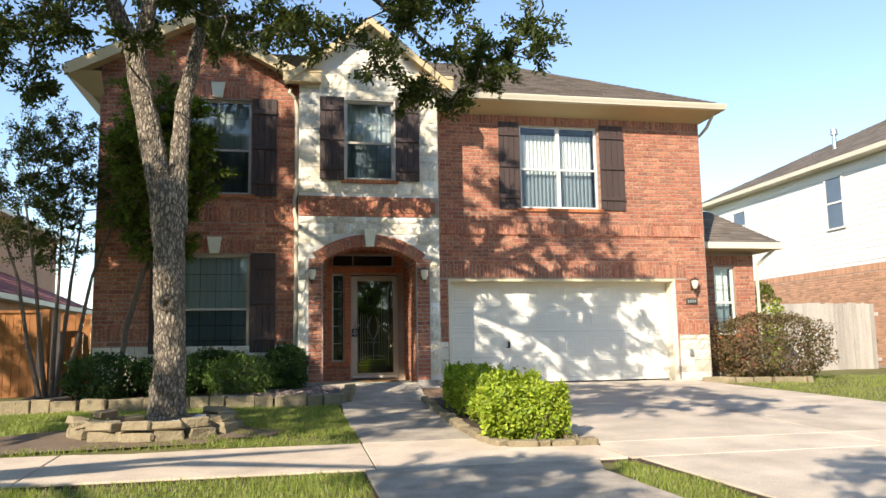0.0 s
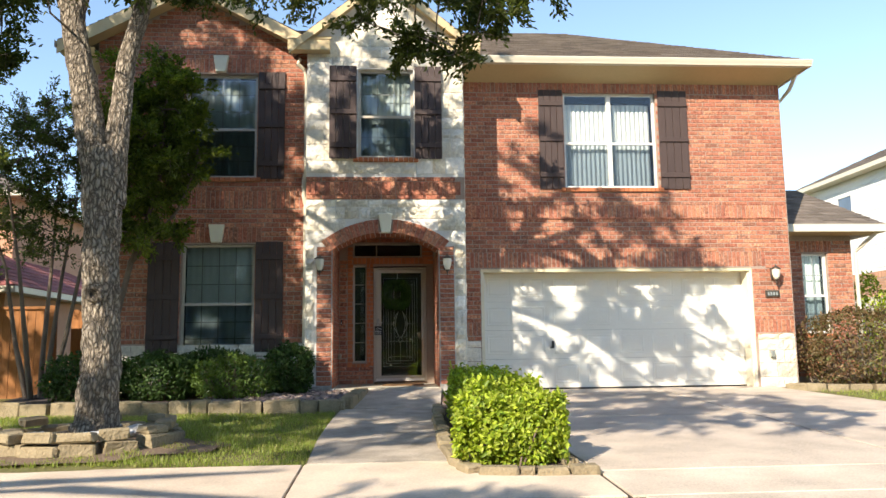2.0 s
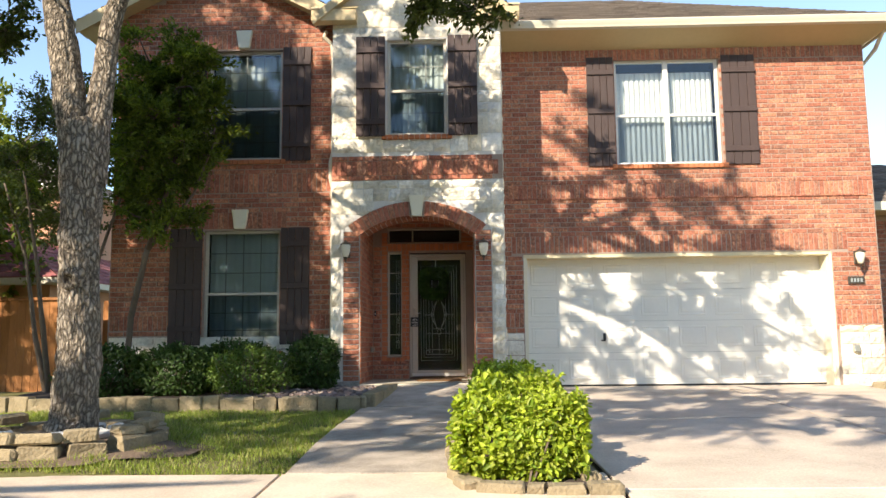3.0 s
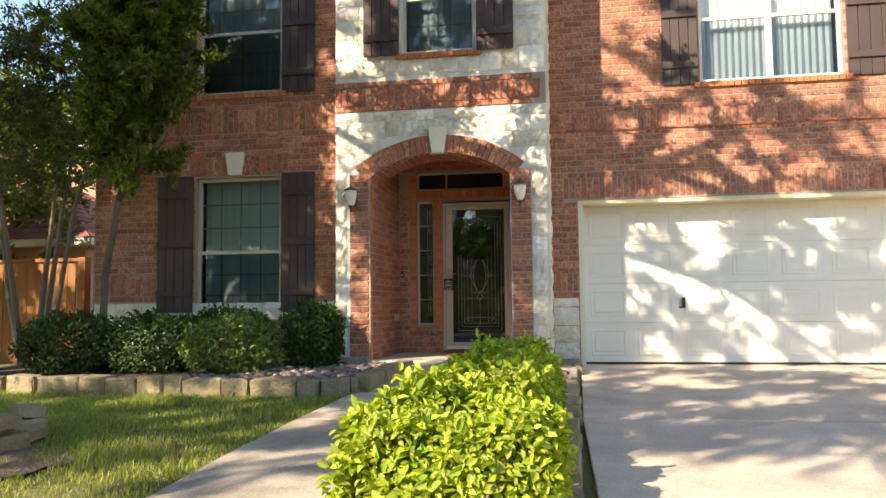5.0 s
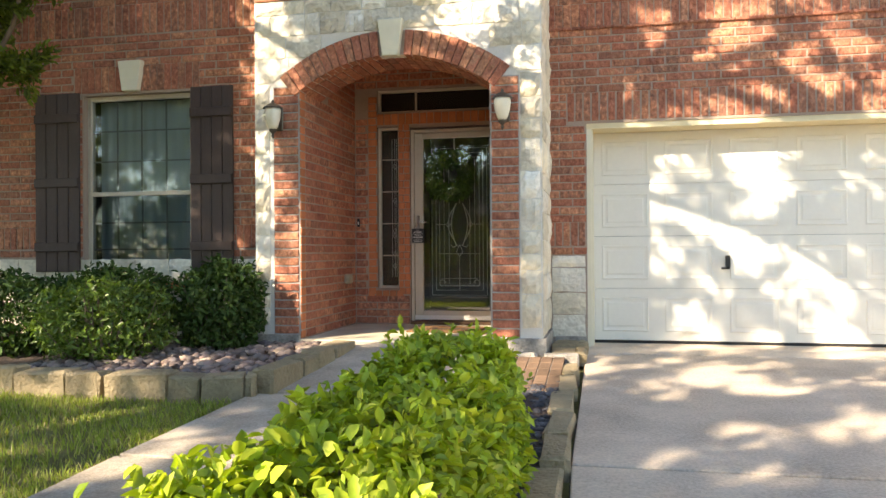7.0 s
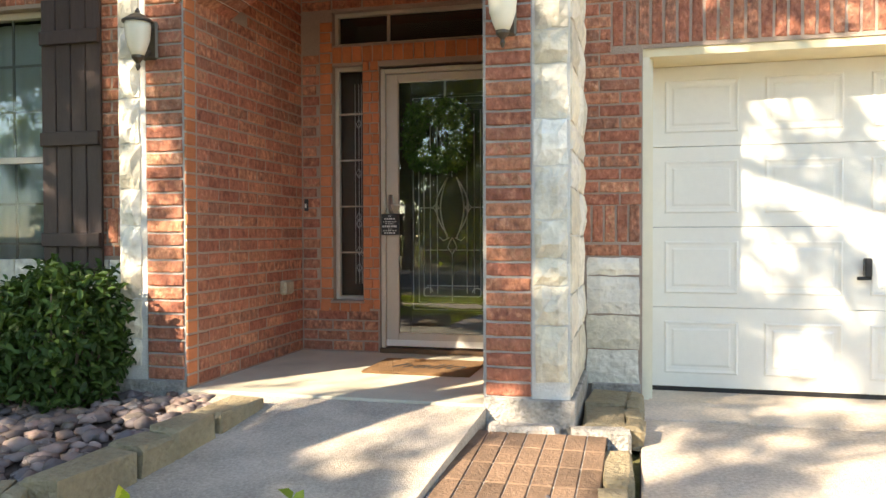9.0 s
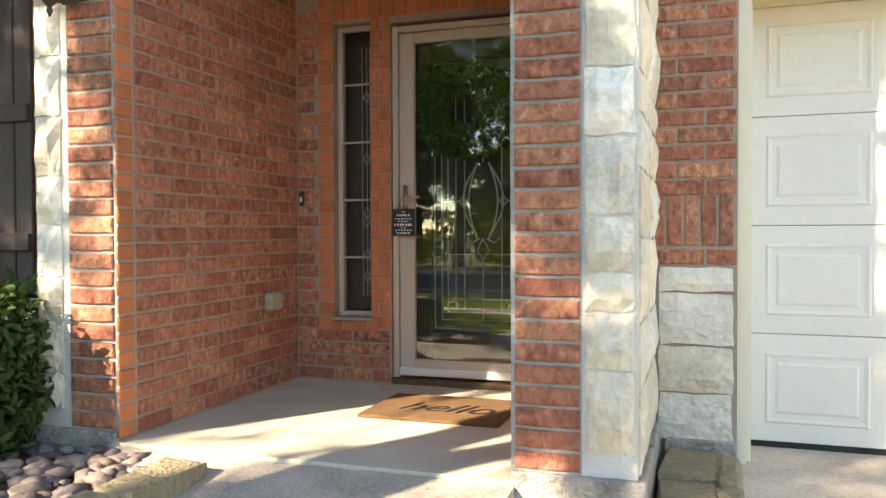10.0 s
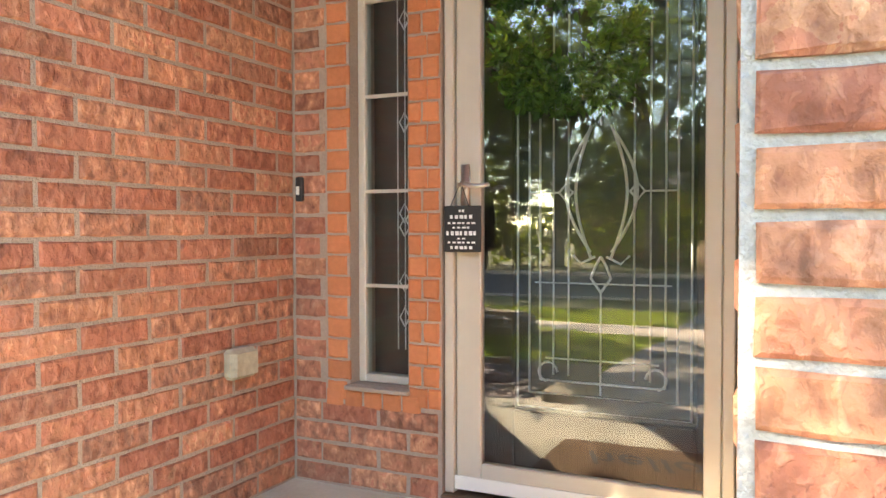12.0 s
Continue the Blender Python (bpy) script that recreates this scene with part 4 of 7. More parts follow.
def window(name, o, y, cols, rows, curtain, label, frame_mat=None, units=1, depth=0.07, lower_grid=True, thick=0.2):
    """A hung window set in the opening o = (x0, x1, z0, z1) of a wall whose face is at y."""
    x0, x1, z0, z1 = o
    mat = frame_mat or WHITE_FRAME
    yf = y + depth
    root = thing(name, label, "window", kind="structure")
    zm = z0 + (z1 - z0) * 0.47
    frame_m = Mesh()
    b = 0.045
    frame_m.box(x0, x0 + b, yf, yf + 0.06, z0, z1).box(x1 - b, x1, yf, yf + 0.06, z0, z1).box(x0 + b, x1 - b, yf, yf + 0.06, z1 - b, z1).box(x0 + b, x1 - b, yf, yf + 0.06, z0, z0 + b)
    part("window_frame", frame_m, mat, root, bevel=0.004)
    w = (x1 - x0 - 2 * b) / units
    for u in range(units):
        a = x0 + b + u * w
        c = a + w
        if u:
            part("mullion", Mesh().box(a - 0.04, a + 0.04, yf - 0.004, yf + 0.056, z0 + b, z1 - b), mat, root, bevel=0.004)
        part("meeting_rail", Mesh().box(a + (0.04 if u else 0), c, yf + 0.002, yf + 0.045, zm - 0.022, zm + 0.022), mat, root, bevel=0.004)
        part("insect_screen", Mesh().add([(a, yf + 0.012, z0 + b), (c, yf + 0.012, z0 + b), (c, yf + 0.012, zm - 0.022), (a, yf + 0.012, zm - 0.022)], [(0, 1, 2, 3)]), SCREEN, root)
        for lo, hi, dy in ((z0 + b, zm - 0.022, 0.03), (zm + 0.022, z1 - b, 0.022)):
            pane = part("pane", Mesh().add([(a, yf + dy, lo), (c, yf + dy, lo), (c, yf + dy, hi), (a, yf + dy, hi)], [(0, 1, 2, 3)]), GLASS, root)
            pane.visible_shadow = False
            if cols and (lower_grid or dy < 0.03):
                g = Mesh()
                for i in range(1, cols):
                    x = a + (c - a) * i / cols
                    g.box(x - 0.008, x + 0.008, yf + dy + 0.004, yf + dy + 0.014, lo, hi)
                for j in range(1, rows):
                    z = lo + (hi - lo) * j / rows
                    g.box(a, c, yf + dy + 0.0045, yf + dy + 0.0135, z - 0.008, z + 0.008)
                part("muntin_grid", g, MUNTIN, root)
    yc = yf + 0.17
    if curtain == "vertical":
        n = int((x1 - x0) / 0.088)
        for i in range(n):
            x = x0 + 0.05 + (x1 - x0 - 0.1) * (i + 0.5) / n
            part("blind_slat", Mesh().add([(x - 0.043, yc, z0 + 0.03), (x, yc - 0.012, z0 + 0.03), (x + 0.043, yc + 0.018, z0 + 0.03), (x - 0.043, yc, z1 - 0.16), (x, yc - 0.012, z1 - 0.16), (x + 0.043, yc + 0.018, z1 - 0.16)],
                                          [(0, 1, 4, 3), (1, 2, 5, 4)]), BLIND, root)
    elif curtain:
        m = Mesh()
        n = 70
        lo = z0 + 0.02
        for i in range(n + 1):
            x = x0 + 0.03 + (x1 - x0 - 0.06) * i / n
            dy = 0.007 * math.sin(i * 0.9) + 0.006 * math.sin(i * 0.37 + 1)
            m.v.extend([(x, yc + dy, lo), (x, yc + dy * 0.8, z1 - 0.03)])
        m.f.extend((2 * i, 2 * i + 2, 2 * i + 3, 2 * i + 1) for i in range(n))
        part("curtain", m, curtain, root, "pale curtain hanging behind the glass", smooth=True)
    k = int((x1 - x0 + 0.16) / 0.079)
    for i in range(k):
        xx = x0 - 0.08 + (x1 - x0 + 0.16) * i / k
        part("brick", Mesh().box(xx + 0.004, xx + (x1 - x0 + 0.16) / k - 0.004, y - 0.045, y + depth, z0 - 0.075, z0 - 0.006), BRICK_SMOOTH, root, bevel=0.004)
    return root


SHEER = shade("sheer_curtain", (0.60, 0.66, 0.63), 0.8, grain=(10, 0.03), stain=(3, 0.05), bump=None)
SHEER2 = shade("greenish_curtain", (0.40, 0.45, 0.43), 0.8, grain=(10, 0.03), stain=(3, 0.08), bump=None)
window("window_1", WL, LEFT, 4, 3, SHEER, "tall lower window with white curtain and grille", frame_mat=ALU)
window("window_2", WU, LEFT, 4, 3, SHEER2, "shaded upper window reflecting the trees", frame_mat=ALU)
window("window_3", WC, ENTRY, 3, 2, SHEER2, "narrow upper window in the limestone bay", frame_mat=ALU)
window("window_4", WR, RIGHT, 0, 0, "vertical", "wide double upper window with white vertical blinds", units=2)


def shutter(x0, x1, z0, z1, y, label):
    root = thing("shutter", label, "shutter", "brown window shutters")
    n = 4
    w = (x1 - x0) / n
    for i in range(n):
        part("board", Mesh().box(x0 + i * w + 0.003, x0 + (i + 1) * w - 0.003, y - 0.036, y - 0.014, z0, z1), SHUTTER, root, bevel=0.004)
    for z in (z0 + 0.14 * (z1 - z0), z0 + 0.5 * (z1 - z0), z1 - 0.14 * (z1 - z0)):
        part("batten", Mesh().box(x0 + 0.005, x1 - 0.005, y - 0.062, y - 0.036, z - 0.045, z + 0.045), SHUTTER, root, bevel=0.005)
    return root


for x0, x1, o, y, l in ((-2.38, -1.87, WL, LEFT, "dark brown board shutter beside the lower window"), (-0.65, -0.20, WL, LEFT, "dark brown board shutter beside the lower window"),
                        (-2.34, -1.87, WU, LEFT, "dark brown board shutter beside the shaded upper window"), (-0.65, -0.20, WU, LEFT, "dark brown board shutter dappled with sun"),
                        (0.57, 1.02, WC, ENTRY - 0.03, "dark brown board shutter on the limestone bay"), (1.97, 2.42, WC, ENTRY - 0.03, "dark brown board shutter on the limestone bay"),
                        (4.22, 4.66, WR, RIGHT, "brown board shutter half in tree shadow"), (6.41, 6.95, WR, RIGHT, "sunlit brown board shutter over the garage")):
    shutter(x0, x1, (o[2] if o is not WL else 1.12) - 0.03, o[3] + 0.03, y - 0.002, l)

# garage door
GY = 15.38
gd = thing("door_2", "closed cream sectional garage door with raised panels", "garage door", kind="structure")
gx0, gx1, gz0, gz1 = 3.19, 7.93, 0.40, 2.42
rowh = (gz1 - gz0) / 4
colw = (gx1 - gx0) / 8
for r in range(4):
    za, zb = gz0 + r * rowh + 0.0015, gz0 + (r + 1) * rowh - 0.0015
    m = Mesh().box(gx0, gx1, GY, GY + 0.04, za, zb)
    sec = part("door_section", m, GARAGE, gd, bevel=0.003)
    for c in range(8):
        xa = gx0 + c * colw + 0.075
        xb = gx0 + (c + 1) * colw - 0.075
        pa, pb = za + 0.085, zb - 0.085
        pm = Mesh()
        rings = [(0.0, 0.0), (0.010, -0.007), (0.026, -0.002), (0.045, -0.001), (0.058, -0.006)]
        for ins, dy in rings:
            pm.v.extend([(xa + ins, GY + dy, pa + ins), (xb - ins, GY + dy, pa + ins), (xb - ins, GY + dy, pb - ins), (xa + ins, GY + dy, pb - ins)])
        for k in range(len(rings) - 1):
            for i in range(4):
                j = (i + 1) % 4
                pm.f.append((4 * k + i, 4 * k + j, 4 * k + 4 + j, 4 * k + 4 + i))
        o = 4 * (len(rings) - 1)
        pm.f.append((o, o + 1, o + 2, o + 3))
        part("raised_panel", pm, GARAGE, sec)
part("bottom_seal", Mesh().box(gx0, gx1, GY + 0.005, GY + 0.035, 0.372, 0.402), BLACK, gd)
part("lock_handle", Mesh().box(4.41, 4.45, GY - 0.05, GY - 0.001, 1.11, 1.22).box(4.37, 4.45, GY - 0.04, GY - 0.02, 1.09, 1.11), BLACK, gd, "black keyed lock handle", bevel=0.005)
part("pull_handle", Mesh().tube([(4.0, GY - 0.002, 0.50), (4.0, GY - 0.035, 0.50), (4.14, GY - 0.035, 0.50), (4.14, GY - 0.002, 0.50)], [0.009] * 4, 6), WHITE_FRAME, gd)
for xa, xb, xc in ((3.13, 3.19, 3.17), (7.93, 7.99, 7.99)):
    jm = Mesh().box(xa, xb, RIGHT + 0.06, GY + 0.05, 0.36, 2.42)
    jm.box(xa if xa < 5 else 7.95, xc, RIGHT + 0.01, RIGHT + 0.06, 0.36, 2.42)
    part("door_jamb", jm, CREAM, gd)
part("door_head", Mesh().box(3.13, 7.99, RIGHT + 0.06, GY + 0.05, 2.42, 2.47).box(3.13, 7.99, RIGHT + 0.01, RIGHT + 0.06, 2.42, 2.47), JAMB, gd, "yellowed cream head trim")
# board painted near-black in place of the unlit garage
setting("wall_garage_back", Mesh().box(2.8, 8.3, GY + 0.06, GY + 0.1, 0.2, 3.0), PAINTED_DARK, "near-black painted board standing for the unlit garage", "wall")
setting("threshold", Mesh().box(3.12, 8.0, 15.0, GY + 0.06, 0.2, 0.372), CONCRETE, "concrete strip under the garage door", "threshold")

# front door with storm door, sidelight and transom
fd = thing("door_1", "dark front door behind a tan-framed glass storm door", "front door", kind="structure")
SY = BACK + 0.03
fm = Mesh()
x0, x1, z0, z1 = 1.265, 2.205, PZ + 0.035, 2.58
fm.box(x0, x0 + 0.035, SY - 0.02, SY + 0.1, z0, z1).box(x1 - 0.035, x1, SY - 0.02, SY + 0.1, z0, z1).box(x0 + 0.035, x1 - 0.035, SY - 0.02, SY + 0.1, z1 - 0.035, z1)
part("door_jamb", fm, ALU, fd, bevel=0.004)
sm = Mesh()
x0, x1, z0, z1 = 1.303, 2.167, PZ + 0.045, 2.54
sm.box(x0, 1.395, SY - 0.005, SY + 0.03, z0, z1).box(2.115, x1, SY - 0.005, SY + 0.03, z0, z1).box(1.395, 2.115, SY - 0.005, SY + 0.03, 2.48, z1).box(1.395, 2.115, SY - 0.005, SY + 0.03, z0, 0.645)
storm = part("storm_door", sm, ALU, fd, "tan aluminium storm door frame", bevel=0.004)
pane = part("storm_pane", Mesh().add([(1.395, SY + 0.012, 0.645), (2.115, SY + 0.012, 0.645), (2.115, SY + 0.012, 2.48), (1.395, SY + 0.012, 2.48)], [(0, 1, 2, 3)]), STORM, storm)
pane.visible_shadow = False
part("kick_strip", Mesh().box(1.30, 2.17, SY - 0.012, SY - 0.004, PZ + 0.05, PZ + 0.095), WHITE_FRAME, storm)
part("door_sill", Mesh().box(1.26, 2.21, BACK - 0.02, BACK + 0.3, PZ - 0.002, PZ + 0.035), shade("bronze_sill", (0.16, 0.10, 0.06), 0.4, 0.5), fd, bevel=0.006)
HANDLE = shade("brushed_nickel", (0.55, 0.52, 0.47), 0.3, metal=0.9, grain=(60, 0.05), bump=None)
hm = Mesh().box(1.325, 1.355, SY - 0.014, SY - 0.005, 1.48, 1.66)
hm.tube([(1.34, SY - 0.012, 1.59), (1.34, SY - 0.055, 1.59), (1.36, SY - 0.06, 1.592), (1.40, SY - 0.06, 1.582), (1.445, SY - 0.058, 1.588)], [0.009, 0.009, 0.009, 0.008, 0.007], 7)
part("door_handle", hm, HANDLE, storm, "brushed metal lever handle", smooth=True)
INNER = shade("dark_walnut_door", (0.055, 0.035, 0.022), 0.5, grain=(20, 0.15), stain=(3, 0.1), bump=(30, 0.1), stretch=(6, 6, 0.5))
IY = SY + 0.24
im = Mesh().box(1.27, 1.42, IY, IY + 0.04, PZ, 2.58).box(2.06, 2.2, IY, IY + 0.04, PZ, 2.58).box(1.42, 2.06, IY, IY + 0.04, 2.42, 2.58).box(1.42, 2.06, IY, IY + 0.04, PZ, 0.78)
leafd = part("door_leaf", im, INNER, fd, "dark walnut door around leaded glass", bevel=0.006)
DIM = shade("dim_leaded_glass", (0.05, 0.05, 0.04), 0.12, grain=(14, 0.1), stain=(6, 0.15), bump=(25, 0.1))
part("leaded_pane", Mesh().box(1.42, 2.06, IY + 0.015, IY + 0.025, 0.78, 2.42), DIM, leafd)
CAME = shade("lead_came", (0.75, 0.74, 0.70), 0.35, metal=0.3, grain=(60, 0.1), bump=None)


def came(pts, r=0.0035):
    r = r * 1.25
    return part("lead_came", Mesh().tube([(x, IY + 0.006, z) for x, z in pts], [r] * len(pts), 5), CAME, leafd)


cx = 1.74
for ins in (0.015, 0.06, 0.10):
    came([(1.42 + ins, 0.78 + ins * 1.2), (2.06 - ins, 0.78 + ins * 1.2), (2.06 - ins, 2.42 - ins * 1.2), (1.42 + ins, 2.42 - ins * 1.2), (1.42 + ins, 0.78 + ins * 1.2)])
for x in (1.57, 1.625, 1.855, 1.91):
    came([(x, 0.92), (x, 2.27)], 0.003)
for s in (-1, 1):
    came([(cx + s * (0.035 + 0.055 * math.sin(math.pi * i / 14)), 1.34 + 0.46 * i / 14) for i in range(15)], 0.0045)
    came([(cx + s * (0.02 + 0.105 * math.sin(math.pi * (0.05 + 0.9 * i / 14))), 1.36 + 0.43 * i / 14) for i in range(15)], 0.0045)
    for z in (1.57,):
        came([(cx + s * 0.1, z), (cx + s * 0.125, z + 0.03), (cx + s * 0.15, z), (cx + s * 0.125, z - 0.03), (cx + s * 0.1, z)], 0.004)
        came([(cx + s * 0.15, z), (cx + s * 0.26, z)], 0.003)
    came([(cx + s * (0.19 - 0.035 * math.cos(i * 0.5)), 0.93 + 0.035 * math.sin(i * 0.5)) for i in range(10)], 0.004)
    came([(cx, 1.22), (cx + s * 0.035, 1.27), (cx + s * 0.02, 1.31), (cx, 1.345)], 0.004)
    came([(cx + s * 0.02, 1.345), (cx + s * 0.07, 1.32), (cx + s * 0.10, 1.35)], 0.004)
came([(cx, 0.86), (cx, 1.22)], 0.003)
came([(cx - 0.2, 0.90), (cx + 0.2, 0.90)], 0.0035)
came([(cx - 0.2, 0.98), (cx + 0.2, 0.98)], 0.003)
came([(1.5, 1.25), (1.98, 1.25)], 0.0025)
came([(cx, 1.8), (cx, 2.35)], 0.003)
# shell painted near-black in place of the unlit hall
setting("wall_hall", Mesh().box(0.85, 2.3, BACK + 0.42, BACK + 0.46, 0.4, 3.2).box(0.86, 0.885, BACK + 0.25, BACK + 0.42, 0.5, 3.1).box(2.22, 2.26, BACK + 0.25, BACK + 0.42, 0.5, 3.1).box(0.86, 2.26, BACK + 0.25, BACK + 0.42, 3.05, 3.1), PAINTED_DARK, "near-black painted shell standing for the unlit hall", "wall")

sl = thing("window_5", "narrow leaded sidelight with tan frame beside the door", "window", kind="structure")
a, b, c, d = SIDE
yf = BACK + 0.06
part("window_frame", Mesh().box(a, a + 0.03, yf, yf + 0.05, c, d).box(b - 0.022, b, yf, yf + 0.05, c, d).box(a + 0.03, b - 0.022, yf, yf + 0.05, d - 0.03, d).box(a + 0.03, b - 0.022, yf, yf + 0.05, c, c + 0.03), ALU, sl, bevel=0.004)
pane = part("pane", Mesh().add([(a + 0.03, yf + 0.02, c + 0.03), (b - 0.022, yf + 0.02, c + 0.03), (b - 0.022, yf + 0.02, d - 0.03), (a + 0.03, yf + 0.02, d - 0.03)], [(0, 1, 2, 3)]), GLASS, sl)
pane.visible_shadow = False
# near-black sheet behind the pane stands for the unlit hall
part("dark_backing", Mesh().box(a, b, yf + 0.12, yf + 0.13, c, d), DIM, sl)
for z in (1.235, 1.58, 1.925, 2.27):
    part("muntin", Mesh().box(a + 0.03, b - 0.022, yf + 0.004, yf + 0.016, z - 0.006, z + 0.006), ALU, sl)
for x in (1.03, 1.06, 1.08):
    part("lead_came", Mesh().tube([(x, yf + 0.05, 1.0), (x, yf + 0.05, 2.5)], [0.0025] * 2, 5), CAME, sl)
for z in (1.12, 1.25, 1.45, 1.5, 1.83, 2.2):
    part("lead_came", Mesh().tube([(1.06, yf + 0.045, z - 0.035), (1.04, yf + 0.045, z), (1.06, yf + 0.045, z + 0.035), (1.08, yf + 0.045, z), (1.06, yf + 0.045, z - 0.035)], [0.003] * 5, 5), CAME, sl)
tr = thing("window_6", "dark transom window over the front door", "window", kind="structure")
a, b, c, d = TRAN
part("window_frame", Mesh().box(a, b, yf, yf + 0.05, d - 0.025, d).box(a, b, yf, yf + 0.05, c, c + 0.025).box(a, a + 0.025, yf + 0.002, yf + 0.048, c + 0.025, d - 0.025).box(b - 0.025, b, yf + 0.002, yf + 0.048, c + 0.025, d - 0.025).box(1.3, 1.32, yf + 0.002, yf + 0.03, c + 0.025, d - 0.025), ALU, tr, bevel=0.003)
pane = part("pane", Mesh().add([(a + 0.02, yf + 0.035, c + 0.02), (b - 0.02, yf + 0.035, c + 0.02), (b - 0.02, yf + 0.035, d - 0.02), (a + 0.02, yf + 0.035, d - 0.02)], [(0, 1, 2, 3)]), GLASS, tr)
# near-black sheet again, for the lack of light behind the transom
part("dark_backing", Mesh().box(a, b, yf + 0.12, yf + 0.13, c, d), PAINTED_DARK, tr)

# wreath
rng = np.random.default_rng(11)
wr = thing("wreath", "square green boxwood wreath hanging on the front door", "wreath")
n = 8500
t = rng.random(n) * 2 * np.pi
sq = (np.abs(np.cos(t)) ** 3.4 + np.abs(np.sin(t)) ** 3.4) ** (-1 / 3.4)
rr = sq * (0.098 + 0.145 * rng.random(n) ** 0.8) + np.clip(rng.normal(size=n) * 0.008, -0.02, 0.02)
pts = np.stack([1.668 + rr * np.cos(t), SY + 0.085 + np.clip(rng.normal(size=n) * 0.03, -0.05, 0.08), 2.09 + 1.04 * rr * np.sin(t)], axis=1)
outd = np.stack([np.cos(t + 1.2), -0.8 * np.ones(n), np.sin(t + 1.2)], axis=1)
leaves("foliage", pts, leafy("wreath_leaf", (0.06, 0.14, 0.025), [(0.5, (0.10, 0.20, 0.035)), (1.0, (0.035, 0.085, 0.018))], 0.2), wr, 0.037, 0.5, 0.1, unit(outd), rng=rng, face=0.9)
part("ring", Mesh().tube([(1.668 + 0.16 * math.cos(k * math.pi / 12), SY + 0.13, 2.09 + 0.16 * math.sin(k * math.pi / 12)) for k in range(25)], [0.04] * 25, 6), BARK2, wr)
part("hanger", Mesh().box(1.682, 1.698, IY - 0.012, IY - 0.006, 2.27, 2.56), HANDLE, wr)

# hanging sign
sg = thing("door_sign", "small black hanging sign with white lettering on the handle", "sign")
part("plate", Mesh().box(1.278, 1.414, SY - 0.05, SY - 0.044, 1.365, 1.52), BLACK, sg, bevel=0.002)
part("cord", Mesh().tube([(1.30, SY - 0.047, 1.515), (1.34, SY - 0.05, 1.60), (1.37, SY - 0.047, 1.515)], [0.002] * 3, 5), BLACK, sg)
WHITE_INK = shade("white_ink", (0.75, 0.75, 0.72), 0.6, bump=None)
for z, w, h in ((1.503, 0.02, 0.008), (1.483, 0.075, 0.012), (1.462, 0.09, 0.006), (1.447, 0.06, 0.006), (1.428, 0.10, 0.014), (1.410, 0.03, 0.005), (1.397, 0.09, 0.006), (1.380, 0.075, 0.010)):
    mm = Mesh()
    k = max(2, int(w / 0.014))
    for i in range(k):
        xx = 1.346 - w * 0.58 + 1.16 * w * i / k
        mm.box(xx, xx + w / k * (0.55 + 0.3 * ((i * 7) % 3) / 2), SY - 0.0525, SY - 0.0495, z - h / 2, z + h / 2)
    part("lettering", mm, WHITE_INK, sg)

# door mat
MAT = shade("coir_mat", (0.32, 0.175, 0.075), 0.95, grain=(140, 0.25), stain=(5, 0.15), bump=(220, 0.9))
mt = thing("door_mat", "brown coir door mat with a dark handwritten greeting", "door mat")
part("mat", Mesh().box(1.42, 2.12, 14.84, 15.36, PZ, PZ + 0.018), MAT, mt, bevel=0.006)
tc = bpy.data.curves.new("greeting", "FONT")
tc.body, tc.size, tc.shear, tc.extrude, tc.align_x = "hello", 0.24, 0.4, 0.001, "CENTER"
to = new("greeting_curve", tc)
bpy.context.view_layer.update()
tme = bpy.data.meshes.new_from_object(to.evaluated_get(bpy.context.evaluated_depsgraph_get()))
bpy.data.objects.remove(to)
tme.materials.clear()
tme.materials.append(BLACK)
txt = new("lettering", tme)
txt.parent = mt
txt.location = (1.79, 15.0, PZ + 0.0195)

# doorbell, outlet, lanterns, number plate
db = thing("doorbell", "small black doorbell with a lit white button", "doorbell")
part("bell_plate", Mesh().box(0.672, 0.70, BACK - 0.03, BACK - 0.008, 1.545, 1.635), BLACK, db, bevel=0.004)
part("button", Mesh().box(0.680, 0.692, BACK - 0.034, BACK - 0.03, 1.57, 1.60), WHITE_FRAME, db)
OUTLET = shade("weathered_plastic", (0.36, 0.31, 0.22), 0.6, grain=(60, 0.12), stain=(18, 0.3), bump=(80, 0.1))
ou = thing("outlet_cover", "weathered beige outdoor outlet box on the brick", "outlet")
part("outlet_box", Mesh().box(0.652, 0.70, 15.27, 15.40, 0.945, 1.045), OUTLET, ou, bevel=0.012)
part("outlet_lid", Mesh().box(0.70, 0.708, 15.28, 15.39, 0.955, 1.035), OUTLET, ou, bevel=0.003)
ou2 = thing("outlet_cover", "small grey outlet box on the pale stone base", "outlet")
part("outlet_box", Mesh().box(8.2, 8.29, RIGHT - 0.09, RIGHT - 0.01, 0.88, 1.0), HANDLE, ou2, bevel=0.01)
FROST = shade("frosted_glass", (0.72, 0.66, 0.52), 0.25, grain=(20, 0.03), bump=None)
LANT = shade("lantern_metal", (0.10, 0.08, 0.06), 0.45, metal=0.6, grain=(30, 0.1), bump=None)


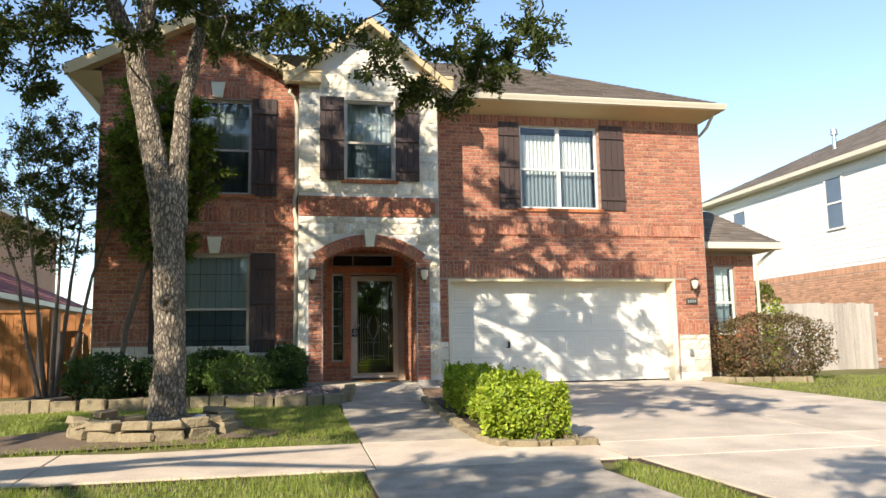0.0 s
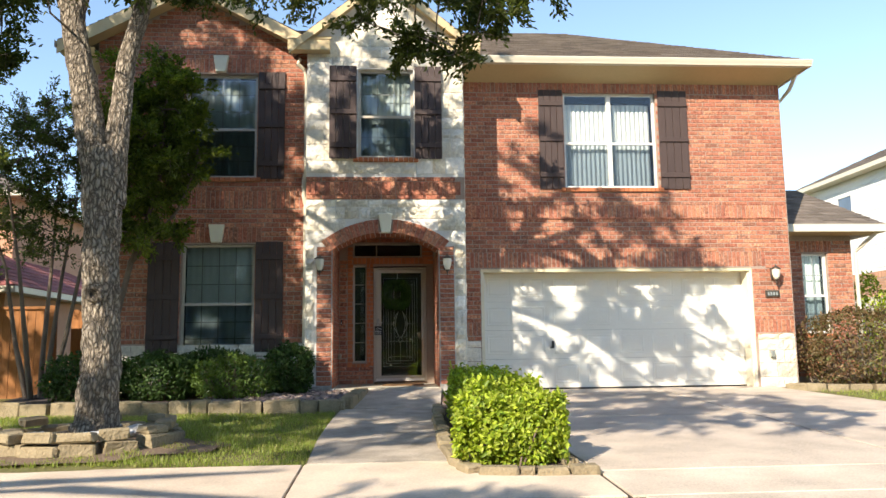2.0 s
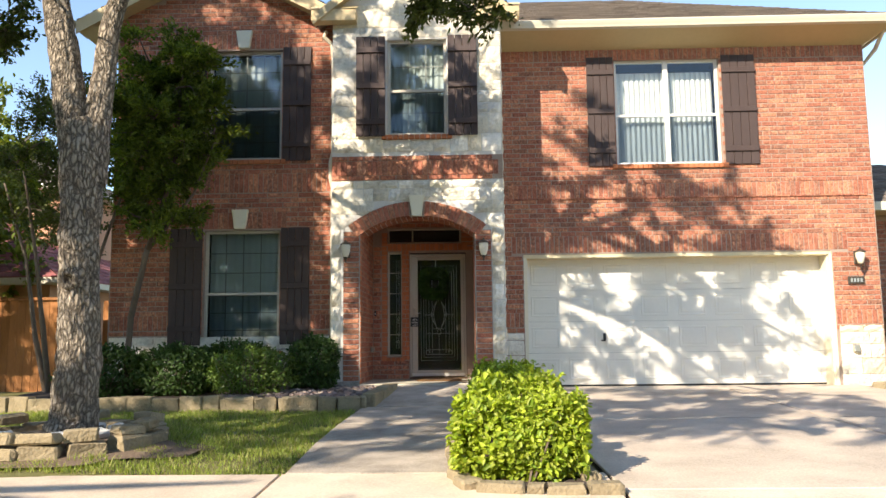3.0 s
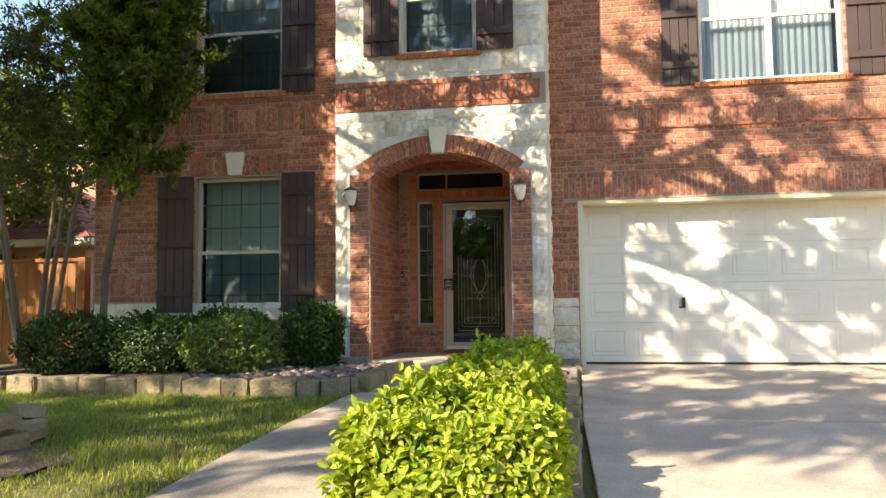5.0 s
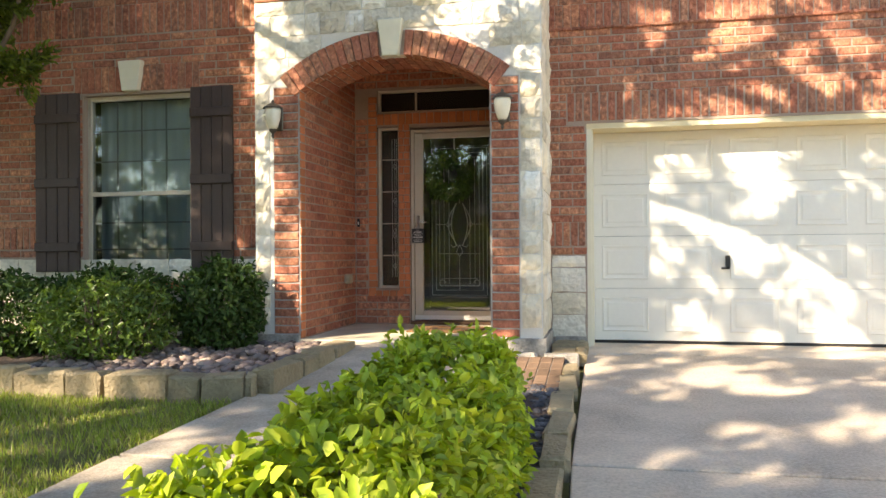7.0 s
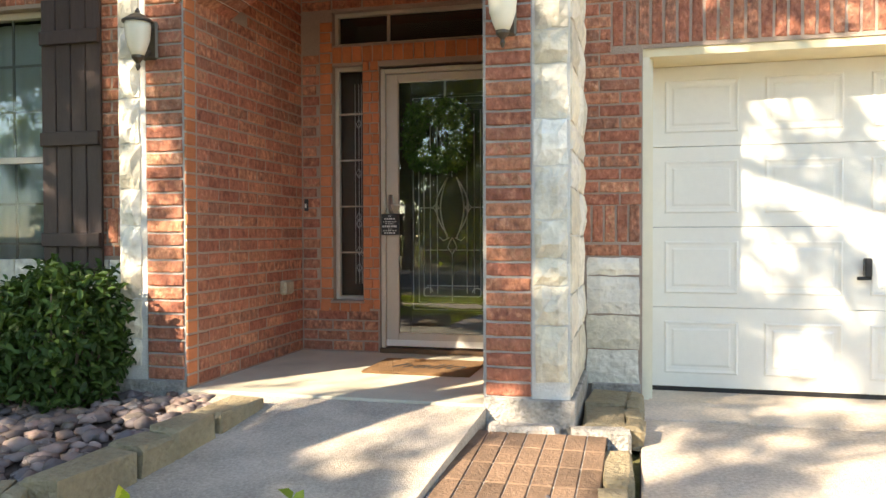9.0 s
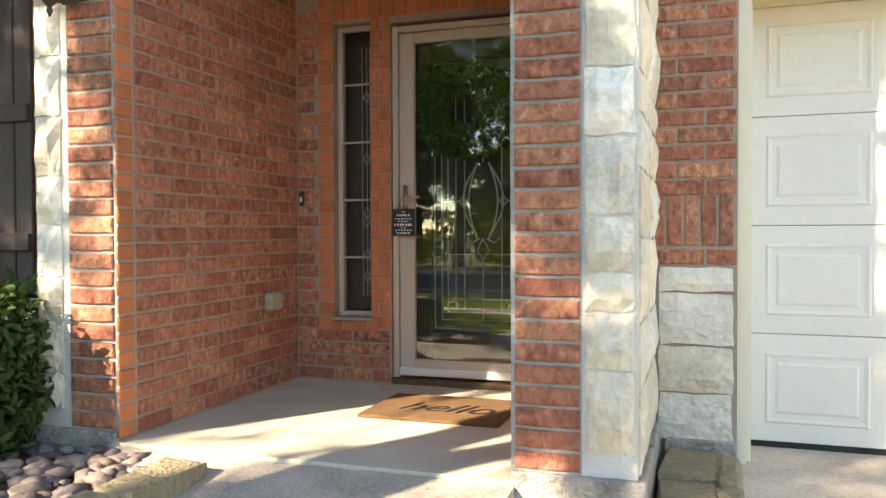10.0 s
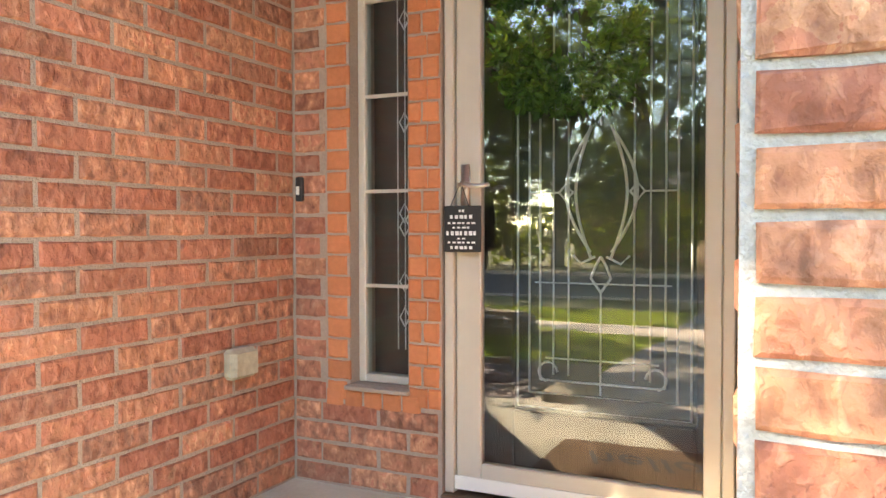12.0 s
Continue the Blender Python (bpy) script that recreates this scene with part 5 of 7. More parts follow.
def lantern(x, y, z, label):
    root = thing("wall_lantern", label, "wall lamp", "wall lanterns", (x, y, z))
    part("backplate", Mesh().box(-0.045, 0.045, -0.03, -0.01, -0.10, 0.09), LANT, root, bevel=0.01)
    part("arm", Mesh().tube([(0, -0.03, -0.06), (0, -0.08, -0.10), (0, -0.12, -0.12)], [0.012, 0.012, 0.012], 8), LANT, root)
    part("shade", Mesh().lathe([(0.028, -0.10), (0.042, -0.07), (0.058, -0.02), (0.063, 0.04), (0.060, 0.06)], (0, -0.12, 0), 16), FROST, root, "cream frosted glass shade", smooth=True)
    part("cap", Mesh().lathe([(0.075, 0.06), (0.072, 0.07), (0.035, 0.095), (0.012, 0.105), (0.012, 0.115), (0.004, 0.13)], (0, -0.12, 0), 16), LANT, root)
    part("finial", Mesh().lathe([(0.004, -0.17), (0.012, -0.15), (0.008, -0.135), (0.03, -0.11), (0.03, -0.098)], (0, -0.12, 0), 12), LANT, root)
    root.scale = (1.14, 1.1, 1.14)
    return root


lantern(0.44, ENTRY - 0.02, 2.47, "dark metal wall lantern with frosted shade by the arch")
lantern(2.47, ENTRY - 0.02, 2.47, "dark metal wall lantern with frosted shade by the arch")
lantern(8.36, RIGHT - 0.02, 2.36, "dark metal wall lantern beside the garage door")
nb = thing("number_plaque", "small dark house number plaque below the lantern", "number plaque")
part("plaque", Mesh().box(8.2, 8.46, RIGHT - 0.04, RIGHT - 0.018, 1.94, 2.06), LANT, nb, bevel=0.006)
part("digits", Mesh().box(8.24, 8.27, RIGHT - 0.045, RIGHT - 0.039, 1.97, 2.03).box(8.29, 8.32, RIGHT - 0.045, RIGHT - 0.039, 1.97, 2.03).box(8.34, 8.37, RIGHT - 0.045, RIGHT - 0.039, 1.97, 2.03).box(8.39, 8.42, RIGHT - 0.045, RIGHT - 0.039, 1.97, 2.03), HANDLE, nb)
# downspouts
dsp = setting("downspout_entry", Mesh().tube([(0.05, LEFT - 0.12, 6.0), (0.02, LEFT - 0.16, 5.9), (0.14, LEFT - 0.1, 5.8), (0.16, LEFT - 0.06, 5.6), (0.16, LEFT - 0.06, 4.05), (0.13, LEFT - 0.09, 3.9), (0.13, LEFT - 0.09, 3.65), (0.16, LEFT - 0.06, 3.5), (0.16, LEFT - 0.06, 0.5)], [0.035] * 9, 8), GUTTER, "cream downspout in the corner of the bay", "downspout")
setting("downspout_side", Mesh().tube([(8.92, 14.75, 5.98), (8.9, 15.0, 5.75), (8.8, 15.3, 5.55), (8.78, 15.3, 0.5)], [0.035] * 4, 8), GUTTER, "cream downspout at the corner of the house", "downspout")
setting("wall_footing", Mesh().box(EX0 - 0.02, AX0 + 0.01, ENTRY - 0.03, ENTRY + 0.4, 0.1, 0.54).box(AX1 - 0.005, EX1 + 0.03, ENTRY - 0.03, RIGHT - 0.01, 0.1, 0.54).box(2.83, 3.125, RIGHT - 0.03, RIGHT + 0.02, 0.1, 0.47), FOOTING, "stained grey concrete footing under the brick piers", "footing", bevel=0.006)

# ---- right wing of the house ----
WY = 16.0
ww = (9.45, 9.96, 1.30, 2.84)
wall_wing = setting("wall_wing", wall_mesh(HX + 0.02, 10.45, 0.2, 3.3, [ww], "s", WY), MORTAR, "low brick wing at the side of the house", "wall")
lay(wall_wing, courses(HX + 0.03, 10.44, 0.5, 3.1, [(ww[0], ww[1], ww[2] - 0.09, ww[3])], [(9.35, 10.06, 2.86, 3.08)], 15), "s", WY)
window("window_7", ww, WY, 2, 2, SHEER, "narrow sunlit window in the side wing", thick=0.2)
setting("wall_wing_side", wall_mesh(WY + 0.2, 21, 0.2, 3.3, [], "e", 10.45), MORTAR, "side wall of the low wing", "wall")
setting("wall_wing_room", Mesh().box(9.2, 10.2, 16.6, 16.7, 1.0, 3.0), PAINTED_DARK, "near-black painted board standing for the unlit wing room", "wall")
wq = [(8.74, 15.55, 3.32), (10.9, 15.55, 3.32), (9.9, 16.9, 4.25), (8.74, 16.9, 4.25)]
wq2 = [(10.9, 15.55, 3.32), (10.9, 21, 3.32), (9.9, 20, 4.25), (9.9, 16.9, 4.25)]
roof_wing = setting("roof_wing", deck([wq, wq2]), SHINGLE, "brown shingle roof of the low wing", "roof")
roof_plane(roof_wing, wq)
roof_plane(roof_wing, wq2)
part("fascia", Mesh().box(8.74, 10.92, 15.50, 15.56, 3.19, 3.33).box(10.86, 10.92, 15.56, 21, 3.19, 3.33), GUTTER, roof_wing)
part("soffit", Mesh().box(8.74, 10.86, 15.56, WY, 3.18, 3.2), TAN_TRIM, roof_wing)
setting("downspout_wing", Mesh().tube([(10.75, 15.6, 3.2), (10.6, 15.8, 3.0), (10.5, 15.95, 2.85), (10.5, 15.95, 0.4)], [0.035] * 4, 8), GUTTER, "cream downspout of the low wing", "downspout")

# ---- garden edging, rocks, pavers ----


def block(root, x, y, z, ln, dp, ht, turn, seed, tilt=0.0, mat=None, name="stone"):
    """A rough-hewn block with knocked corners, lying at (x, y), its top at z + ht."""
    rng = random.Random(seed)
    m = Mesh().box(-ln / 2, ln / 2, -dp / 2, dp / 2, 0, ht)
    me = m.data("stone", mat or EDGING, 0.016)
    for v in me.vertices:
        v.co += Vector((rng.uniform(-1, 1) * 0.012, rng.uniform(-1, 1) * 0.012, rng.uniform(-1, 1) * 0.008))
    ob = new(name, me)
    ob.matrix_world = pose(x, y, z, tilt, rng.uniform(-2, 2), turn)
    ob.parent = root
    return ob


def edging(name, label, line, zof, ht, dp, seed, lens=(0.28, 0.5), mat=None):
    root = thing(name, label, "garden edging")
    rng = random.Random(seed)
    pts = [Vector(p) for p in line]
    k = 0
    for a, b in zip(pts, pts[1:]):
        d = b - a
        s = 0.0
        while s < d.length - 0.06:
            ln = min(rng.uniform(*lens), d.length - s)
            c = a + d.normalized() * (s + ln / 2)
            block(root, c.x + rng.uniform(-0.015, 0.015), c.y + rng.uniform(-0.015, 0.015), zof(c.x, c.y) - 0.08, ln - 0.012, dp * rng.uniform(0.85, 1.1), ht + 0.08 + rng.uniform(-0.012, 0.018), math.degrees(math.atan2(d.y, d.x)) + rng.uniform(-4, 4), seed * 100 + k, mat=mat)
            s += ln
            k += 1
    return root


edging("bed_edging", "weathered sandstone blocks edging the planting bed", [(-4.1, 12.7), (-2.6, 12.62), (-0.9, 12.58), (0.55, 12.56), (0.93, 12.66), (1.04, 13.3), (1.1, 13.98)], lambda x, y: lawn_z(x, min(y, 12.6)) + max(0, y - 12.6) * 0.075, 0.17, 0.19, 5)
edging("hedge_kerb", "worn stone kerb between hedge bed and driveway", [(3.04, 8.2), (3.03, 10.2), (3.03, 12.3), (3.04, 13.9)], lambda x, y: G(y), 0.07, 0.15, 6, (0.4, 0.75))
edging("hedge_edging", "low mossy stone edging round the hedge bed", [(2.2, 12.6), (2.13, 11.2), (2.08, 9.6), (2.10, 8.45), (2.24, 7.98), (2.7, 7.89), (3.2, 7.87)], lambda x, y: G(y), 0.085, 0.14, 7, (0.22, 0.42))
edging("side_edging", "stone edging at the foot of the side bush", [(8.3, 14.75), (8.9, 14.5), (9.6, 14.3), (10.4, 14.2)], lambda x, y: G(y), 0.10, 0.2, 8)
ring = thing("tree_ring", "loose ring of sandstone blocks round the oak", "garden edging")
rng0 = random.Random(4)
for k in range(15):
    t = 2 * math.pi * k / 15 + rng0.uniform(-0.05, 0.05)
    rx, ry = 0.83, 0.72
    x, y = -1.45 + rx * math.cos(t), 9.62 + ry * math.sin(t)
    block(ring, x, y, lawn_z(x, y) - 0.02, rng0.uniform(0.28, 0.4), 0.19, rng0.uniform(0.09, 0.13), math.degrees(t) + 90 + rng0.uniform(-12, 12), 300 + k)
    if k % 2 == 0 or k in (9, 11, 13):
        block(ring, x + rng0.uniform(-0.05, 0.05), y + rng0.uniform(-0.03, 0.05), lawn_z(x, y) + 0.105, rng0.uniform(0.24, 0.36), 0.17, rng0.uniform(0.07, 0.10), math.degrees(t) + 90 + rng0.uniform(-25, 25), 330 + k, tilt=rng0.uniform(-5, 5))
for k in range(9):
    t = rng0.uniform(0, 6.28)
    block(ring, -1.45 + 0.5 * math.cos(t), 9.6 + 0.45 * math.sin(t), 0.30, rng0.uniform(0.1, 0.22), rng0.uniform(0.08, 0.14), 0.07, rng0.uniform(0, 180), 360 + k, tilt=rng0.uniform(-15, 15), mat=STONE_JOINT)
m = Mesh().lathe([(0.78, 0.0), (0.7, 0.08), (0.4, 0.12), (0.2, 0.14)], (-1.45, 9.62, 0.20), 20)
setting("ground_tree_bed", m, SOIL, "bare soil inside the stone ring", "soil", smooth=True)
setting("ground_bed", Mesh().prism([(-4.1, 12.7), (0.6, 12.65), (0.88, 12.75), (0.99, 13.3), (1.06, 14.05), (0.6, 14.12), (0.6, 14.55), (-4.1, 14.55)], lambda x, y: 0.1, lambda x, y: 0.375 + 0.05 * (y - 12.7)), MULCH, "dark mulch of the planting bed", "soil")
setting("ground_hedge_bed", Mesh().prism([(2.25, 7.98), (3.0, 7.93), (3.0, 13.35), (2.28, 13.35), (2.15, 11)], lambda x, y: 0.0, lambda x, y: G(y) + 0.03), MULCH, "dark mulch under the hedge", "soil")
dirt = Mesh()
N1 = 44
for k in range(N1):
    t = 2 * math.pi * k / N1
    r = 1 + 0.25 * noise.noise((math.cos(t) * 2, math.sin(t) * 2, 3))
    x, y = -2.2 + 2.1 * r * math.cos(t), 9.35 + 0.72 * r * math.sin(t)
    dirt.v.append((x, y, lawn_z(x, y) + 0.002))
for r in (0.75, 0.5, 0.25):
    for k in range(N1):
        x, y = -2.2 + (dirt.v[k][0] + 2.2) * r, 9.35 + (dirt.v[k][1] - 9.35) * r
        dirt.v.append((x, y, lawn_z(x, y) + 0.008))
for q in range(3):
    dirt.f.extend((q * N1 + k, q * N1 + (k + 1) % N1, (q + 1) * N1 + (k + 1) % N1, (q + 1) * N1 + k) for k in range(N1))
dirt.f.append(tuple(range(3 * N1, 4 * N1)))
setting("ground_dirt", dirt, SOIL, "bare dry soil where grass is worn away", "soil", smooth=True)


def pebbles(name, label, n, place, size, seed, mat):
    rng = np.random.default_rng(seed)
    bm = bmesh.new()
    bmesh.ops.create_icosphere(bm, subdivisions=1, radius=1)
    bv = np.array([v.co[:] for v in bm.verts])
    bf = np.array([[v.index for v in f.verts] for f in bm.faces])
    bm.free()
    V, F = [], []
    for k in range(n):
        x, y, z = place(rng)
        s = rng.uniform(*size) * np.array([rng.uniform(0.8, 1.5), rng.uniform(0.7, 1.1), rng.uniform(0.45, 0.7)])
        a = rng.uniform(0, np.pi)
        p = bv * s * (1 + 0.12 * rng.normal(size=(len(bv), 1)))
        c, q = np.cos(a), np.sin(a)
        p = np.stack([p[:, 0] * c - p[:, 1] * q, p[:, 0] * q + p[:, 1] * c, p[:, 2]], axis=1) + (x, y, z)
        V.append(p)
        F.append(bf + k * len(bv))
    ob = new(name, quick_mesh(name, np.concatenate(V), np.concatenate(F), mat, smooth=True))
    return tagged(ob, label, "pebbles", kind="stuff")


def bed_rocks(rng):
    x, y = rng.uniform(-1.1, 0.88), rng.uniform(12.72, 14.08)
    return x, y, 0.38 + 0.05 * (y - 12.7) + rng.uniform(0, 0.03)


pebbles("river_rocks", "mauve and grey river rocks covering the bed", 760, bed_rocks, (0.025, 0.062), 3, ROCK)
pebbles("kerb_rocks", "dark small rocks beside the hedge kerb", 420, lambda r: (lambda y: (r.uniform(2.7, 2.97), y, G(y) + 0.035))(r.uniform(8.3, 13.3)), (0.018, 0.04), 4, shade("dark_rock", (0.09, 0.085, 0.09), 0.8, spread=0.4, bump=(50, 0.2)))
PAVER = shade("worn_paver", (0.17, 0.105, 0.065), 0.9, spread=0.25, grain=(40, 0.2), stain=(7, 0.2), bump=(60, 0.3))
pav = setting("pavement_brick", Mesh().add([(2.3, 12.95, 0.31), (2.97, 12.95, 0.31), (2.97, 14.0, 0.40), (2.3, 14.0, 0.40), (2.3, 12.95, 0.2), (2.97, 12.95, 0.2), (2.97, 14.0, 0.2), (2.3, 14.0, 0.2)], [(0, 1, 2, 3), (1, 0, 4, 5), (2, 1, 5, 6), (3, 2, 6, 7), (0, 3, 7, 4)]), FOOTING, "patch of brown brick pavers by the porch", "paving")
for i in range(5):
    for j in range(7):
        xa, ya = 2.31 + j * 0.095, 12.96 + i * 0.209
        za, zb = 0.318 + i * 0.0179, 0.335 + i * 0.0179
        q = [(xa, ya), (xa + 0.09, ya), (xa + 0.09, ya + 0.203), (xa, ya + 0.203)]
        part("paver", Mesh().add([(x, y, 0.28) for x, y in q] + [(x, y, z) for (x, y), z in zip(q, (za, za, zb, zb))], [(4, 5, 6, 7), (0, 1, 5, 4), (1, 2, 6, 5), (2, 3, 7, 6), (3, 0, 4, 7)]), PAVER, pav, bevel=0.004)
edging("porch_edging", "flat grey stone strips by the porch pier", [(2.38, 14.06), (2.80, 14.06), (3.1, 14.06)], lambda x, y: 0.36, 0.08, 0.12, 9, (0.3, 0.45), mat=FOOTING)
flag = thing("flagstones", "worn brown flagstones beside the garage", "paving stone")
block(flag, 2.94, 14.36, 0.33, 0.22, 0.42, 0.10, 2, 401)
block(flag, 2.94, 14.79, 0.34, 0.22, 0.40, 0.10, -3, 402)
for k in range(4):
    block(flag, 3.09, 14.18 + k * 0.22, 0.33, 0.09, 0.2, 0.11, 0, 410 + k)

# ---- plants ----


def shrub(name, label, category, centre, radii, n, mat, size, seed, square=2.0, width=0.5, group="", twigs=40, up=0.5, shell=0.75):
    """A clipped or loose bush: leaves over an uneven body, on thin stems."""
    rng = np.random.default_rng(seed)
    root = thing(name, label, category, group)
    d = unit(rng.normal(size=(n, 3)))
    k = (np.abs(d) ** square).sum(axis=1) ** (-1 / square)
    r = shell + (1 - shell) * rng.random(n) ** 0.5
    r *= 1 + 0.10 * np.sin(d[:, 0] * 7 + seed) * np.cos(d[:, 1] * 6) + 0.06 * np.sin(d[:, 2] * 9 + d[:, 0] * 5)
    p = d * (k * r)[:, None] * np.array(radii) + np.array(centre)
    low = centre[2] - radii[2] * 0.96
    p[:, 2] = np.maximum(p[:, 2], low + rng.random(n) * 0.1)
    leaves("foliage", p, mat, root, size, width, up, d, rng=rng, face=0.9)
    m = Mesh()
    r2 = random.Random(seed)
    for i in range(twigs):
        q = p[r2.randrange(n)]
        bx, by = centre[0] + (q[0] - centre[0]) * 0.35, centre[1] + (q[1] - centre[1]) * 0.35
        m.tube([(bx, by, low - 0.05), ((bx + q[0]) / 2 + r2.uniform(-0.05, 0.05), (by + q[1]) / 2, low * 0.5 + q[2] * 0.5), tuple(q)], [0.011, 0.007, 0.003], 5)
    part("stem_mass", m, BARK2, root, kind="stuff")
    return root


# the long hedge beside the walk, waved along its top
def hedge():
    rng = np.random.default_rng(21)
    root = thing("hedge", "long clipped bright green hedge between walk and driveway", "hedge")
    n = 21000
    y = 8.14 + 3.5 * rng.random(n) ** 1.15
    half = 0.33 + 0.14 * np.clip((8.9 - y) / 0.8, 0, 1) + 0.02 * np.sin(y * 3.1) - 0.09 * np.clip((y - 10.9) / 0.7, 0, 1)
    cx = 2.60 - 0.03 * np.clip((8.9 - y) / 0.8, 0, 1) - 0.05 * np.clip((y - 10.9) / 0.7, 0, 1)
    h = 0.54 + 0.02 * np.sin(y * 2.3) + 0.02 * np.sin(y * 5.1 + 1) - 0.08 * np.clip((y - 11.2) / 0.4, 0, 1)
    a = rng.random(n) * np.pi
    ca, sa = np.cos(a), np.sin(a)
    e = 0.45
    lx, lz = np.sign(ca) * np.abs(ca) ** e, np.abs(sa) ** e
    depth = 1 - 0.22 * rng.random(n) ** 2
    endf = np.clip((y - 8.0) / 0.12, 0.55, 1)
    g = np.clip(0.04 * (y - 6), 0, 0.36)
    bulge = 1 + 0.08 * np.sin(y * 9 + a * 3) + 0.05 * np.sin(y * 17 + a * 7)
    x = cx + lx * half * depth * bulge
    z = g + 0.06 + lz * h * depth * endf * bulge + 0.02 * rng.normal(size=n)
    pts = np.stack([x, y, z], axis=1)
    out = np.stack([lx * 0.9, np.where(y < 8.2, -1.0, rng.normal(size=n) * 0.3), lz * 0.9], axis=1)
    k = 3200   # the near end
    xe = 2.57 + 0.47 * (rng.random(k) * 2 - 1)
    ze = 0.12 + 0.55 * rng.random(k)
    ye = 8.10 + 0.12 * np.clip((0.3 - ze) / 0.2, 0, 1) + 0.10 * rng.random(k) + 0.25 * np.abs((xe - 2.57) / 0.49) ** 4 + 0.15 * ((ze - 0.1) / 0.62) ** 6 + 0.04 * np.sin(xe * 11) * np.sin(ze * 13)
    pts = np.concatenate([pts, np.stack([xe, ye, ze], axis=1)])
    out = np.concatenate([out, np.tile([0, -1.0, 0.2], (k, 1))])
    leaves("foliage", pts, HEDGE_LEAF, root, 0.052, 0.58, 0.35, unit(out), rng=rng, face=0.9)
    q = 300    # shoots that stand out of the clipped shape
    i = rng.integers(0, n, q)
    sp = np.repeat(pts[i], 6, axis=0)
    so = np.repeat(unit(out[i] + np.array([0, 0, 0.7])), 6, axis=0)
    sp = sp + so * (np.tile(np.arange(6), q) * 0.018)[:, None]
    sp[:, 0] = np.minimum(sp[:, 0], 2.97)
    leaves("new_growth", sp, HEDGE_LEAF, root, 0.048, 0.55, 0.4, so, rng=rng, face=0.7)
    m = Mesh()
    r2 = random.Random(5)
    for j in range(110):
        yy = 8.15 + 3.4 * j / 110
        xx = 2.58 + r2.uniform(-0.1, 0.1)
        tx = 2.58 + r2.uniform(-0.33, 0.33)
        m.tube([(xx, yy, G(yy)), ((xx + tx) / 2, yy + r2.uniform(-0.05, 0.05), G(yy) + 0.3), (tx, yy + r2.uniform(-0.1, 0.1), G(yy) + 0.52)], [0.012, 0.008, 0.004], 5)
    part("stem_mass", m, BARK2, root, kind="stuff")


hedge()
shrub("shrub", "dark green shrub in the shaded bed", "shrub", (-2.85, 13.45, 0.72), (0.62, 0.5, 0.38), 5200, SHRUB_LEAF, 0.055, 31, 2.6, group="bed shrubs", shell=0.5)
shrub("shrub", "dark green shrub in the shaded bed", "shrub", (-1.85, 13.55, 0.72), (0.55, 0.5, 0.38), 5200, SHRUB_LEAF, 0.055, 32, 2.6, group="bed shrubs", shell=0.5)
shrub("shrub", "rounded shrub with lighter leaves at the bed's edge", "shrub", (-0.72, 13.25, 0.72), (0.58, 0.42, 0.34), 3400, leafy("light_shrub_leaf", (0.09, 0.15, 0.03), [(0.5, (0.13, 0.19, 0.04)), (1.0, (0.06, 0.11, 0.025))], 0.3, 0.35), 0.05, 33, 2.4, group="bed shrubs", shell=0.5)
shrub("shrub", "dark green shrub against the entry wall", "shrub", (0.0, 13.9, 0.80), (0.36, 0.36, 0.40), 5200, SHRUB_LEAF, 0.055, 34, 2.6, group="bed shrubs", shell=0.5)
shrub("shrub", "dark green shrub below the lower window", "shrub", (-1.2, 14.1, 0.78), (0.6, 0.35, 0.36), 5200, SHRUB_LEAF, 0.055, 35, 2.8, group="bed shrubs", shell=0.5)
shrub("side_bush", "clipped bronze-green bush at the corner of the house", "bush", (10.0, 14.9, 1.02), (1.15, 0.75, 0.66), 9000, RED_LEAF, 0.06, 36, 4.0, twigs=70)


def ridged(pts, rad, n):
    """A stem with furrowed bark."""
    P, R = [], []
    for (a, b), (p, q) in zip(zip(pts, pts[1:]), zip(rad, rad[1:])):
        k = max(1, int((Vector(b) - Vector(a)).length / 0.035))
        for i in range(k):
            P.append(tuple(a[j] + (b[j] - a[j]) * i / k for j in range(3)))
            R.append(p + (q - p) * i / k)
    P.append(tuple(pts[-1]))
    R.append(rad[-1])
    m = Mesh().tube(P, R, n)
    for i in range(len(P)):
        for j in range(n):
            t = 2 * math.pi * j / n
            v = m.v[i * n + j]
            z = P[i][2]
            f = abs(noise.noise((math.cos(t) * R[i] * 20, math.sin(t) * R[i] * 20, z * 5.0)))
            big = noise.noise((math.cos(t) * 1.2, math.sin(t) * 1.2, z * 1.6))
            s = 0.92 + 0.05 * big + (0.20 * f - 0.05)
            m.v[i * n + j] = tuple(P[i][c] + (v[c] - P[i][c]) * s for c in range(3))
    return m


shrub("shrub", "loose yellow-green shrub by the wing", "shrub", (11.5, 17.2, 1.45), (0.4, 0.35, 1.1), 1500, HEDGE_LEAF, 0.09, 37, 2.0, twigs=25)


